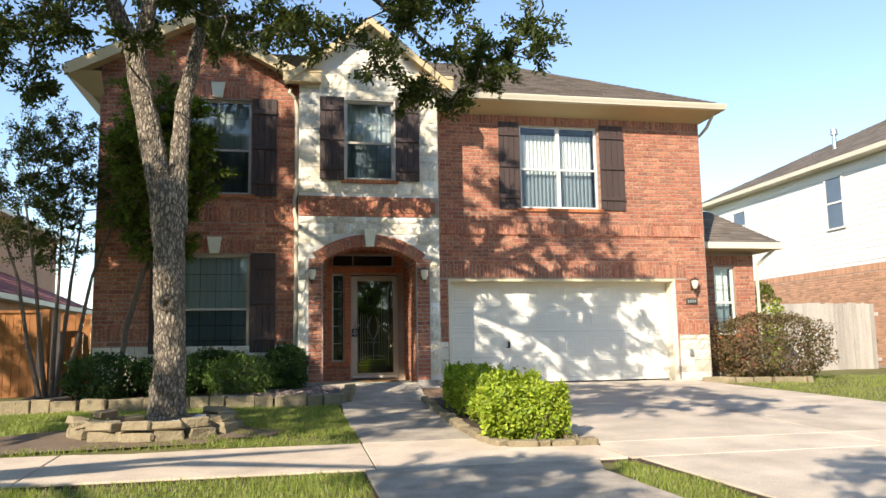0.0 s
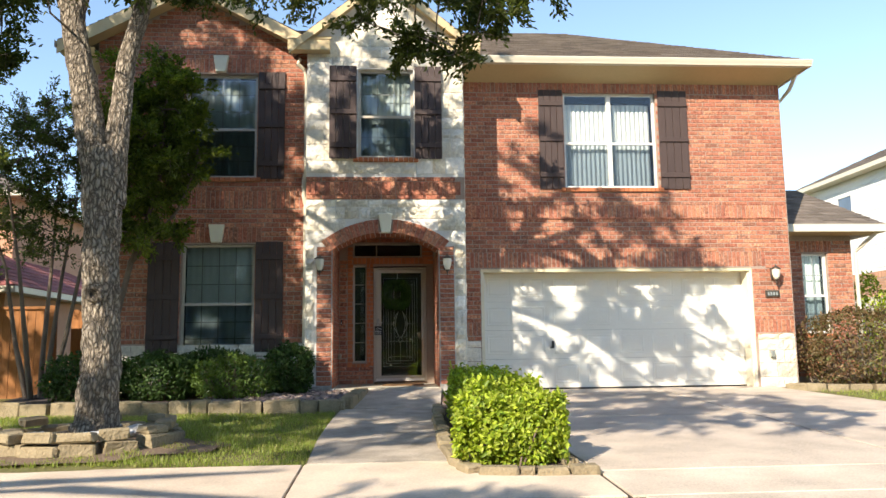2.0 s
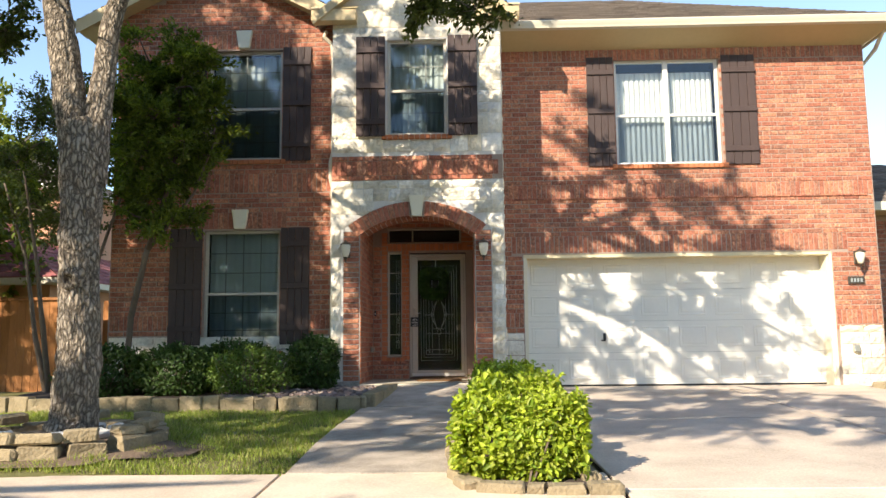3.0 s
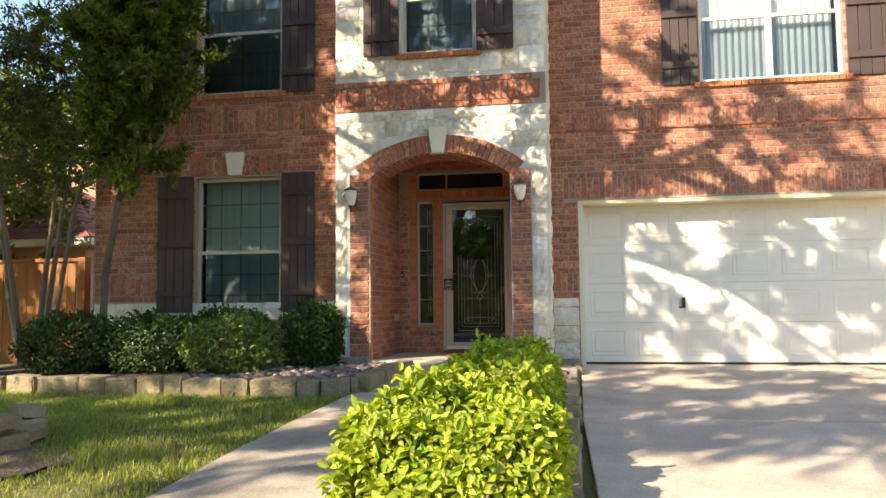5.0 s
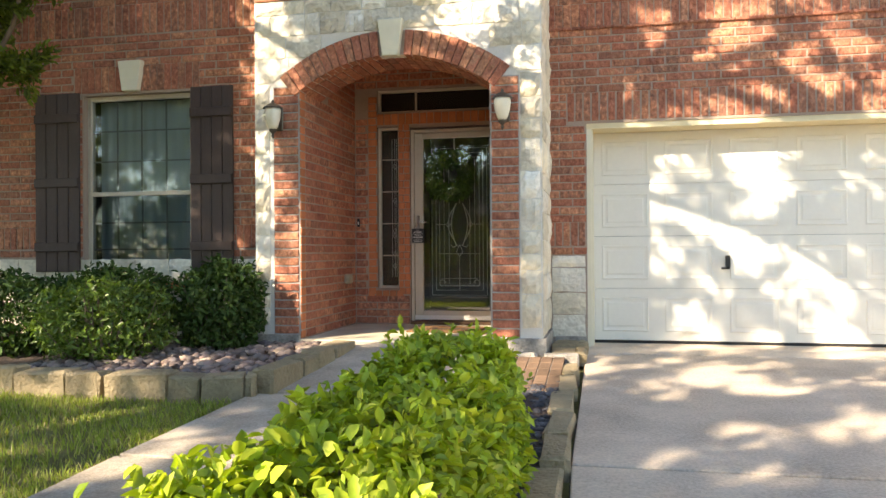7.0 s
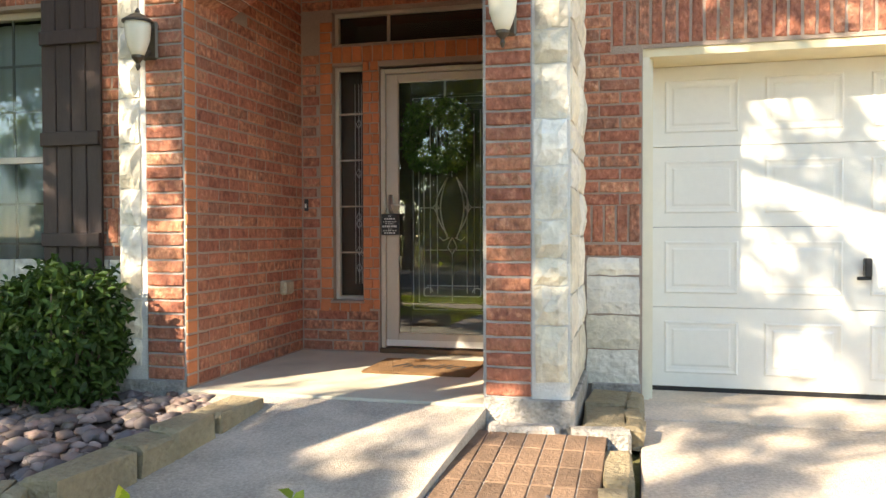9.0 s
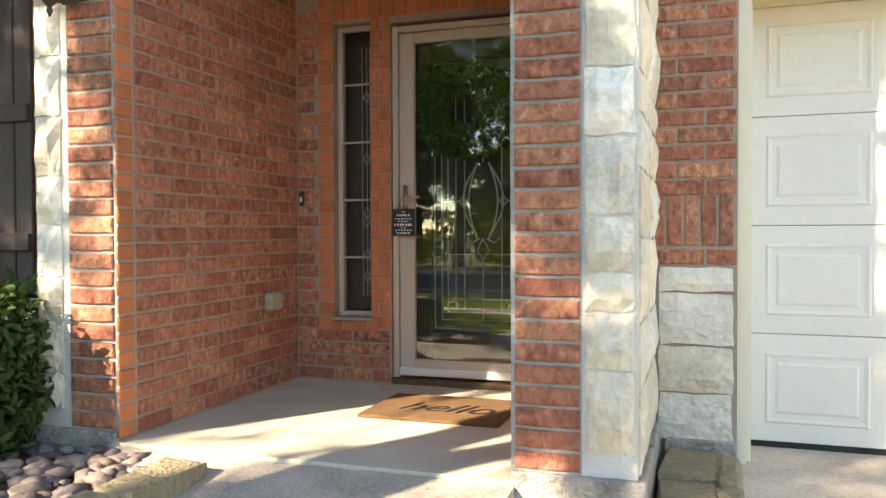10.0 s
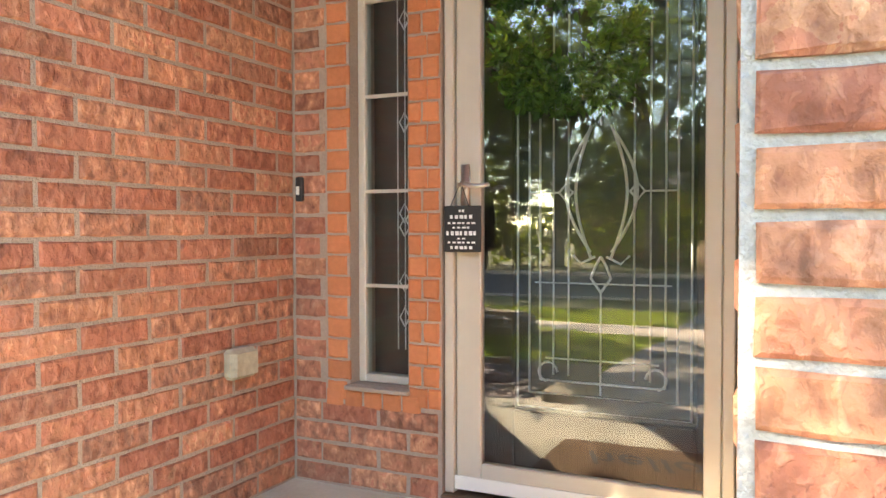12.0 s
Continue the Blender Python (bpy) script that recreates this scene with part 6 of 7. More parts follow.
def tree(name, label, stems, clusters, leaf_mat, bark, size, per, seed, spread=(0.45, 0.8), width=0.45, trunk_sides=16, flat=0.7):
    """A tree from its stems (lists of x, y, z, radius), the first the trunk, and clumps of leaves joined to the wood by twigs."""
    root = thing(name, label, "tree")
    rng = np.random.default_rng(seed)
    r2 = random.Random(seed)
    wood = []
    for i, s in enumerate(stems):
        pts, rad = [], []
        for (a, b) in zip(s, s[1:]):
            for k in range(5):
                t = k / 5
                pts.append(tuple(a[j] + (b[j] - a[j]) * t + (0.12 * a[3] * noise.noise((a[0] * 5 + t * 3, a[2] * 3 + j * 7, i)) if j < 2 else 0) for j in range(3)))
                rad.append(a[3] + (b[3] - a[3]) * t)
        pts.append(tuple(s[-1][:3]))
        rad.append(s[-1][3])
        if trunk_sides > 20 and i < 4:
            part("trunk" if i == 0 else "limb", ridged(pts, rad, trunk_sides), bark, root)
        else:
            part("trunk" if i == 0 else "limb", Mesh().tube(pts, rad, min(trunk_sides, 14) if i == 0 else 10, wob=0.22), bark, root, smooth=True)
        if i:
            wood += pts
    twig = Mesh()
    P, O = [], []
    nodes = np.array(wood)
    order = sorted(clusters, key=lambda c: float(((nodes - np.array(c)) ** 2).sum(axis=1).min()))
    for c in order:   # each clump grows from the nearest wood or from a clump nearer to it
        c = np.array(c, dtype=float)
        w = tuple(nodes[int((((nodes - c) * (1, 1, 1.2)) ** 2).sum(axis=1).argmin())])
        mid = tuple((w[j] + c[j]) / 2 + r2.uniform(-0.1, 0.1) for j in range(3))
        twig.tube([w, mid, tuple(c)], [0.015, 0.011, 0.007], 5, cap=False)
        nodes = np.concatenate([nodes, [c]])
        s = rng.uniform(*spread)
        k = max(3, int(per / 55))
        for q in range(k):   # sprays of leaves along small twigs
            dirn = unit(rng.normal(size=(1, 3)))[0] * np.array([1, 1, flat])
            tip = c + dirn * s * rng.uniform(0.5, 1.25)
            twig.tube([tuple(c), tuple(tip)], [0.007, 0.003], 3, cap=False)
            n = int(per / k)
            t = rng.random(n) ** 0.6
            p = c + (tip - c) * t[:, None] + rng.normal(size=(n, 3)) * (0.06 + 0.07 * t)[:, None] * s
            P.append(p)
            O.append(np.tile(dirn, (n, 1)))
    part("twig_mass", twig, bark, root, kind="stuff")
    leaves("crown", np.concatenate(P), leaf_mat, root, size, width, 0.35, unit(np.concatenate(O)), rng=rng)
    return root


OAK = [
    [(-1.36, 9.7, 0.18, 0.32), (-1.345, 9.7, 0.40, 0.225), (-1.35, 9.7, 1.2, 0.19), (-1.38, 9.7, 2.2, 0.188), (-1.42, 9.74, 2.8, 0.205), (-1.47, 9.76, 3.2, 0.17)],
    [(-1.43, 9.76, 2.7, 0.17), (-1.62, 9.82, 3.6, 0.16), (-1.78, 9.88, 4.3, 0.14), (-1.88, 9.9, 4.8, 0.125), (-2.25, 9.8, 5.7, 0.09), (-2.55, 9.4, 6.6, 0.07), (-2.9, 8.8, 7.6, 0.04)],
    [(-1.85, 9.9, 4.65, 0.11), (-1.76, 10.0, 5.4, 0.10), (-1.70, 10.0, 6.3, 0.07), (-1.2, 9.8, 7.8, 0.035)],
    [(-1.33, 9.76, 2.6, 0.15), (-1.32, 9.86, 3.4, 0.13), (-1.30, 9.95, 4.2, 0.105), (-1.18, 10.05, 4.9, 0.095), (-1.08, 10.1, 5.5, 0.085), (-0.5, 10.1, 6.1, 0.07), (0.3, 10.0, 6.6, 0.06), (1.2, 9.9, 7.0, 0.04)],
    [(0.1, 10.0, 6.45, 0.05), (1.2, 10.6, 6.1, 0.04), (2.2, 11.0, 5.5, 0.018)],
    [(0.3, 10.0, 6.5, 0.05), (1.6, 8.9, 6.3, 0.04), (3.0, 8.7, 5.6, 0.018)],
    [(-2.4, 9.6, 6.1, 0.06), (-3.2, 11.0, 6.2, 0.045), (-3.9, 12.5, 5.7, 0.018)],
    [(-1.7, 10.0, 6.2, 0.06), (-1.0, 7.6, 7.0, 0.05), (-0.3, 5.2, 6.9, 0.035), (0.0, 3.9, 6.2, 0.018)],
    [(-2.4, 9.5, 6.1, 0.06), (-3.6, 8.2, 6.8, 0.045), (-4.9, 6.8, 6.9, 0.018)],
]
rg = random.Random(77)
clumps = [(2.15, 11.1, 5.05), (1.65, 11.6, 5.3), (2.7, 10.6, 5.3), (3.2, 9.6, 5.35), (2.9, 8.7, 5.1), (3.5, 10.3, 5.6), (0.6, 12.0, 6.0), (-3.9, 12.5, 5.5), (-4.6, 11.6, 5.4), (-2.9, 11.2, 6.2),
          (-0.3, 11.6, 5.9), (0.9, 11.0, 5.7), (-1.0, 11.6, 5.7), (0.1, 10.9, 5.5), (-3.6, 11.9, 5.9), (-5.2, 10.8, 5.6), (1.6, 10.4, 5.9), (0.5, 10.2, 5.9), (-0.4, 10.6, 6.2), (-4.5, 12.8, 6.1), (3.7, 9.0, 5.9)]


def shade_of(p):
    """Where a clump's shade falls: on the front walls ('wall', x, z) or on the ground ('ground', x, y)."""
    for plane, a, b in ((ENTRY, 0.2, 2.78), (LEFT, -9.0, 0.2), (RIGHT, 2.78, 12.0)):
        k = (plane - p[1]) / -sun_from.y
        x, z = p[0] - sun_from.x * k, p[2] - sun_from.z * k
        if a <= x < b and z > G(plane):
            return "wall", x, z
    k = (p[2] - 0.2) / sun_from.z
    return "ground", p[0] - sun_from.x * k, p[1] - sun_from.y * k


def airy(p, r):
    """Whether a clump stays, by where its shade lands: thick to the house's shaded side, open where light reaches the
    porch, the hedge and the drive.
    """
    where, x, v = shade_of(p)
    if where == "wall":
        if x < 0.2:
            return True
        if x < 0.65 and 0.7 < v < 2.4:
            return False
        if x < 2.78:
            return not (0.6 < x < 2.25 and v < 2.2) and r.random() < 0.85
        if (x > 4.6 and v > 3.8 - 0.15 * (x - 4.6)) or x > 7.3:
            return False
        return r.random() < (0.75 if v > 2.4 else 0.5)
    if 1.7 < x < 3.4 and 7.6 < v < 9.3:
        return False
    if x > 3.2:
        return r.random() < (0.85 if 10.6 < v < 14.4 and x < 6.8 else 0.03)
    if v < 8.7:
        return r.random() < 0.12
    return r.random() < (0.75 if x > 0.8 else 0.55)


clumps = [c for c in clumps if airy(c, rg) or c[2] < 5.6]
clumps += [(-0.8, 11.0, 5.6), (-0.3, 11.3, 5.85), (0.35, 11.2, 5.65), (0.9, 11.5, 5.55), (1.35, 11.6, 5.75), (-0.6, 10.6, 5.45), (0.0, 11.8, 6.1), (2.5, 11.3, 5.6), (3.0, 10.8, 5.6)]
clumps += [(rg.uniform(-2.6, 2.7), rg.uniform(10.6, 11.8), rg.uniform(5.95, 6.8)) for i in range(22)] + [(3.3, 10.9, 5.5), (3.5, 10.4, 5.3), (3.8, 10.7, 5.7)]
# the street side of the crown, mostly unseen: clumps added sunward of the drive, the walk and the lawn to shade them
for count, xr, yr in ((64, (3.4, 7.4), (9.9, 14.4)), (16, (2.0, 3.1), (10.8, 12.8)), (13, (0.8, 2.3), (11.8, 13.0)), (14, (-1.2, 0.8), (12.8, 14.0)), (30, (3.3, 5.8), (11.4, 15.0)), (27, (0.8, 2.1), (9.0, 12.6)), (50, (-3.0, 0.7), (9.6, 12.5)), (16, (3.6, 6.0), (10.2, 11.4)), (30, (2.7, 3.8), (10.5, 13.0)), (22, (-1.8, 0.8), (10.2, 12.6)), (16, (0.9, 2.3), (12.8, 13.8)), (20, (2.2, 3.0), (9.7, 12.4))):
    for i in range(count):
        h = rg.uniform(5.6, 8.2)
        k = h / sun_from.z
        clumps.append((rg.uniform(*xr) + sun_from.x * k, rg.uniform(*yr) + sun_from.y * k, h + 0.2))
# clumps aimed along the sun's rays to shade the right pier and garage wall
for i in range(13):
    y = rg.uniform(5.0, 10.0)
    k = (y - ENTRY) / sun_from.y
    clumps.append((rg.uniform(2.3, 2.5) + sun_from.x * k, y, rg.uniform(1.3, 2.5) + sun_from.z * k))
for i in range(44):
    y = rg.uniform(6.0, 10.5)
    k = (y - RIGHT) / sun_from.y
    clumps.append((rg.uniform(2.9, 6.9) + sun_from.x * k, y, rg.uniform(0.5, 3.6) + sun_from.z * k))


def over_porch(p):
    k = (p[2] - 0.5) / sun_from.z
    return 0.5 < p[0] - sun_from.x * k < 2.6 and 14.05 < p[1] - sun_from.y * k < 15.8


def on_trunk(p):
    k = (9.5 - p[1]) / -sun_from.y
    return abs(p[0] - sun_from.x * k + 1.4) < 0.5 and 0.3 < p[2] - sun_from.z * k < 2.8


def high_wall(p):
    where, x, v = shade_of(p)
    return where == "wall" and x > 3.5 and v > 2.6


clumps = [c for c in clumps if not over_porch(c) and not (on_trunk(c) and rg.random() < 0.6) and not (high_wall(c) and rg.random() < 0.35)]
# clumps added so that shade lands on the piers, doorway and upper walls
for count, plane, xr, zr in ((9, ENTRY, (2.35, 2.75), (0.6, 2.0)), (9, ENTRY, (0.7, 1.2), (2.0, 2.8)), (9, ENTRY, (0.6, 1.05), (1.8, 2.5)), (14, ENTRY, (0.3, 2.7), (3.6, 6.6)), (30, LEFT, (-1.2, 0.2), (1.4, 7.0))):
    for i in range(count):
        y = rg.uniform(4.0, 9.5)
        k = (y - plane) / sun_from.y
        clumps.append((rg.uniform(*xr) + sun_from.x * k, y, rg.uniform(*zr) + sun_from.z * k))
# the low fringe over the lawn and before the gables
for i in range(30):
    y = rg.uniform(8.8, 10.8)
    x = rg.uniform(-3.2, 2.6) * y / 10
    z = 1.1 + y * rg.uniform(0.385, 0.50)
    if not -2.4 < x < -0.9 and not (0.2 < x < 1.9 and z < 5.5):
        clumps.append((x, y, z))
clumps += [(rg.uniform(-4.4, -2.5), rg.uniform(8.2, 10.0), rg.uniform(4.6, 5.7)) for i in range(10)]
clumps += [(rg.uniform(-4.6, -2.9), rg.uniform(11.0, 12.5), rg.uniform(4.9, 6.2)) for i in range(9)]
clumps += [(rg.uniform(1.4, 3.2), rg.uniform(10.0, 11.2), rg.uniform(4.55, 5.2)) for i in range(9)]
# clumps added sunward of the front door and walls to shade them
for i in range(12):
    y = rg.uniform(6.0, 10.0)
    k = (y - 15.6) / sun_from.y
    clumps.append((rg.uniform(2.1, 2.4) + sun_from.x * k, y, rg.uniform(1.6, 2.7) + sun_from.z * k))
for count, plane, xr, zr in ((9, ENTRY, (0.3, 2.7), (2.9, 6.4)), (12, RIGHT, (2.9, 6.0), (2.7, 4.6)), (8, LEFT, (-0.9, 0.2), (2.4, 6.5))):
    for i in range(count):
        y = rg.uniform(8.0, 11.2)
        k = (y - plane) / sun_from.y
        clumps.append((rg.uniform(*xr) + sun_from.x * k, y, rg.uniform(*zr) + sun_from.z * k))


def kept_open(p):
    """The chance of dropping a clump, so that sun falls through to the drive, the hedge's end, the porch floor and the
    pier beside the bed.
    """
    where, x, v = shade_of(p)
    if where == "ground" and 1.8 < x < 3.9 and 7.4 < v < 10.2:
        return 0.97
    if where == "ground" and x > 3.0 and (v < 9.3 or x > 7.8):
        return 0.9
    if where == "wall" and 0.15 < x < 0.65 and 0.6 < v < 2.2:
        return 0.8
    if where == "wall" and 0.4 < x < 2.35 and 0.3 < v < 1.75:
        return 0.85
    return 0


clumps = [c for c in clumps if rg.random() >= kept_open(c)]
crown_size = len(clumps) + 20
while len(clumps) < crown_size:
    c = (rg.uniform(-7.0, 4.3), rg.uniform(3.4, 12.6), rg.uniform(4.9, 10.2))
    e = ((c[0] + 1.2) / 5.6) ** 2 + ((c[1] - 8.2) / 4.8) ** 2 + ((c[2] - 6.8) / 3.3) ** 2
    if 0.2 < e < 1.0 and airy(c, rg) and not over_porch(c):
        clumps.append(c)
tree("oak_tree", "large live oak with forked grey trunk on the front lawn", OAK, clumps, OAK_LEAF, BARK, 0.075, 300, 41, (0.27, 0.5), trunk_sides=60)
knot = [o for o in bpy.data.objects if o.name.startswith("oak_tree")][0]
part("knot", Mesh().lathe([(0.10, -0.02), (0.085, 0.02), (0.05, 0.03), (0.045, 0.0), (0.02, -0.015)], (0, 0, 0), 14), BARK, knot, "ringed knot scar on the trunk", smooth=True).matrix_world = pose(-1.36, 9.505, 1.68, 90, 0, 0)

# evergreen and crape myrtle by the corner of the house
EV = [[(-2.75, 13.9, 0.3, 0.05), (-2.6, 13.7, 1.5, 0.045), (-2.3, 13.5, 2.5, 0.04)], [(-2.3, 13.5, 2.45, 0.04), (-1.9, 13.35, 3.6, 0.03), (-1.8, 13.3, 5.2, 0.012)], [(-2.3, 13.5, 2.45, 0.03), (-1.6, 13.3, 3.2, 0.02), (-1.3, 13.2, 3.9, 0.01)]]
rg = random.Random(5)
ev = []
while len(ev) < 80:
    p = (rg.uniform(-1, 1), rg.uniform(-1, 1), rg.uniform(-1, 1))
    if sum(c * c for c in p) < 1:
        ev.append((-2.08 + 0.78 * p[0], 13.35 + 0.5 * p[1], 4.1 + 1.7 * p[2]))
tree("evergreen_tree", "slim dark evergreen tree before the shaded wall", EV, ev, DARK_LEAF, BARK2, 0.075, 330, 42, (0.25, 0.42), 0.42, 10)
CM = []
for k, (dx, dy) in enumerate(((-0.55, 0.1), (-0.2, -0.25), (0.15, 0.2), (0.5, -0.05), (-0.05, 0.3))):
    bx, by = -3.78 + dx * 0.25, 14.0 + dy * 0.3
    CM.append([(bx, by, 0.25, 0.045), (bx + dx * 0.5, by + dy * 0.4, 1.3, 0.036), (bx + dx * 0.9, by + dy, 2.4, 0.025), (bx + dx * 1.7, by + dy * 1.6, 3.6, 0.015)])
cmc = []
while len(cmc) < 92:
    p = (rg.uniform(-1, 1), rg.uniform(-1, 1), rg.uniform(-1, 1))
    if sum(c * c for c in p) < 1:
        cmc.append((-3.95 + 0.95 * p[0], 14.3 + 0.7 * p[1], 3.9 + 1.45 * p[2]))
tree("crape_myrtle", "multi-stemmed crape myrtle at the corner of the house", CM, cmc, leafy("myrtle_leaf", (0.07, 0.10, 0.025), [(0.5, (0.10, 0.12, 0.035)), (1.0, (0.05, 0.07, 0.02))], 0.3), BARK2, 0.055, 170, 43, (0.3, 0.5), 0.45, 8)
# unseen oak added at the left to shade the front wall and fence
SHADE_OAK = [[(-7.6, 9.2, 0.05, 0.34), (-7.6, 9.1, 1.6, 0.24), (-7.5, 8.9, 3.2, 0.22)], [(-7.5, 8.9, 3.0, 0.17), (-6.6, 8.4, 5.0, 0.1), (-5.4, 8.6, 6.8, 0.04)], [(-7.5, 8.9, 3.0, 0.17), (-8.2, 8.3, 5.4, 0.1), (-8.3, 7.8, 8.0, 0.03)], [(-7.5, 8.9, 3.1, 0.14), (-7.0, 9.6, 5.2, 0.08), (-6.2, 10.8, 6.6, 0.03)]]
o2 = []
while len(o2) < 85:
    p = (rg.uniform(-1, 1), rg.uniform(-1, 1), rg.uniform(-1, 1))
    c = (-6.9 + 2.9 * p[0], 8.6 + 2.6 * p[1], 6.7 + 2.9 * p[2])
    if sum(q * q for q in p) < 1 and airy(c, rg):
        o2.append(c)
# further clumps traced sunward from the fence and left wall they shade
for i in range(22):
    y = rg.uniform(6.2, 9.5)
    k = (y - 16.0) / sun_from.y
    o2.append((rg.uniform(-8.5, -4.4) + sun_from.x * k, y, rg.uniform(0.4, 2.0) + sun_from.z * k))
for i in range(76):
    y = rg.uniform(6.2, 9.5)
    k = (y - LEFT) / sun_from.y
    wx, wz = rg.uniform(-3.6, -0.3), rg.uniform(0.6, 7.6)
    if wx < -1.9 or wz < 1.6 or wz > 4.8:   # the evergreen keeps its sun
        o2.append((wx + sun_from.x * k, y, wz + sun_from.z * k))
for i in range(26):
    y = rg.uniform(6.2, 9.5)
    k = (y - LEFT) / sun_from.y
    o2.append((rg.uniform(-3.6, -2.2) + sun_from.x * k, y, rg.uniform(0.6, 6.0) + sun_from.z * k))
for i in range(20):
    y = rg.uniform(6.2, 9.5)
    k = (y - LEFT) / sun_from.y
    o2.append((rg.uniform(-2.6, -0.2) + sun_from.x * k, y, rg.uniform(0.8, 3.3) + sun_from.z * k))
tree("oak_tree", "unseen second oak added to keep the left wall in shade", SHADE_OAK, o2, OAK_LEAF, BARK, 0.085, 420, 45, (0.5, 0.85))
# street trees that shade the walk and show in the door glass
ST = [[(-7.2, 3.3, -0.05, 0.3), (-7.2, 3.2, 1.5, 0.22), (-7.0, 2.9, 3.4, 0.2)], [(-7.0, 2.9, 3.2, 0.15), (-6.0, 1.2, 4.9, 0.08), (-4.6, -0.6, 5.6, 0.03)], [(-7.0, 2.9, 3.3, 0.15), (-6.8, 1.0, 5.2, 0.1), (-6.4, -0.9, 6.8, 0.03)], [(-7.0, 2.9, 3.3, 0.12), (-6.9, 0.4, 4.9, 0.06), (-6.9, -2.4, 5.6, 0.02)]]
# clumps placed sunward of the ground that is to lie in shade
stc = []
while len(stc) < 80:
    h = rg.uniform(5.0, 7.0)
    gx, gy2 = (rg.uniform(0.6, 2.6), rg.uniform(4.8, 7.2)) if len(stc) % 2 else (rg.uniform(4.0, 8.0), rg.uniform(4.2, 6.2))
    k = h / sun_from.z
    c = (gx + sun_from.x * k, gy2 + sun_from.y * k, h)
    stc.append(c)
tree("street_tree", "live oak near the street shading the walk", ST, stc, OAK_LEAF, BARK, 0.085, 230, 44, (0.28, 0.5))


FAR_LEAF = leafy("far_leaf", (0.13, 0.16, 0.03), [(0.5, (0.19, 0.21, 0.04)), (1.0, (0.08, 0.11, 0.025))], 0.4)


def far_tree(x, y, h, seed, label):
    r = random.Random(seed)
    z0 = -0.1 if y < 2 else 0.3
    st = [[(x, y, z0, 0.28), (x + 0.1, y, z0 + h * 0.3, 0.2), (x, y, z0 + h * 0.45, 0.16)]] + [[(x, y, z0 + h * 0.4, 0.13), (x + math.cos(a) * h * 0.15, y + math.sin(a) * h * 0.15, z0 + h * 0.65, 0.08), (x + math.cos(a) * h * 0.25, y + math.sin(a) * h * 0.25, z0 + h * 0.82, 0.02)] for a in (0.3, 1.7, 2.9, 4.1, 5.3)]
    cl = []
    while len(cl) < 105:
        p = (r.uniform(-1, 1), r.uniform(-1, 1), r.uniform(-1, 1))
        if 0.2 < sum(c * c for c in p) < 1:
            cl.append((x + h * 0.36 * p[0], y + h * 0.36 * p[1], z0 + h * 0.55 + h * 0.40 * p[2]))
    tree("tree", label, st, cl, FAR_LEAF, BARK, 0.18, 190, seed, (h * 0.09, h * 0.14))


far_tree(-3.0, -10.5, 11.0, 61, "leafy tree on the far side of the street")
far_tree(4.5, -11.5, 9.0, 62, "tall leafy tree on the far side of the street")
far_tree(11.0, -10.0, 8.0, 63, "leafy tree beside the far driveway")
far_tree(-11.0, -11.0, 11.5, 64, "spreading tree across the street")
far_tree(0.8, -9.5, 7.0, 67, "rounded leafy tree on the far verge")
far_tree(7.6, -9.0, 7.0, 68, "rounded leafy tree on the far verge")
far_tree(-6.8, -11.5, 11.0, 69, "rounded leafy tree on the far verge")
far_tree(-14.0, -9.0, 11.0, 71, "large leafy tree down the street")
far_tree(-19.0, -10.0, 12.0, 72, "large leafy tree down the street")
far_tree(-9.2, -9.4, 10.0, 73, "large leafy tree down the street")
far_tree(-9.5, 19.5, 7.0, 65, "dark leafy tree behind the side fence")
far_tree(-8.0, 15.5, 5.5, 66, "dark leafy tree beside the fence")

# a thicket along the far verge, seen in the door glass
rv = np.random.default_rng(91)
n = 9000
tx = rv.uniform(-26, 20, n)
th = 2.6 + 0.9 * np.sin(tx * 0.9) + 0.5 * np.sin(tx * 2.3 + 1)
thicket = np.stack([tx, -13.5 + rv.normal(size=n) * 0.5, -0.1 + th * rv.random(n) ** 0.7], axis=1)
tagged(leaves("thicket", thicket, FAR_LEAF, None, 0.32, 0.55, 0.4, np.tile([0.0, 1.0, 0.3], (n, 1)), rng=rv, face=0.6), "sunlit green thicket along the far side of the street", "bushes", kind="stuff")

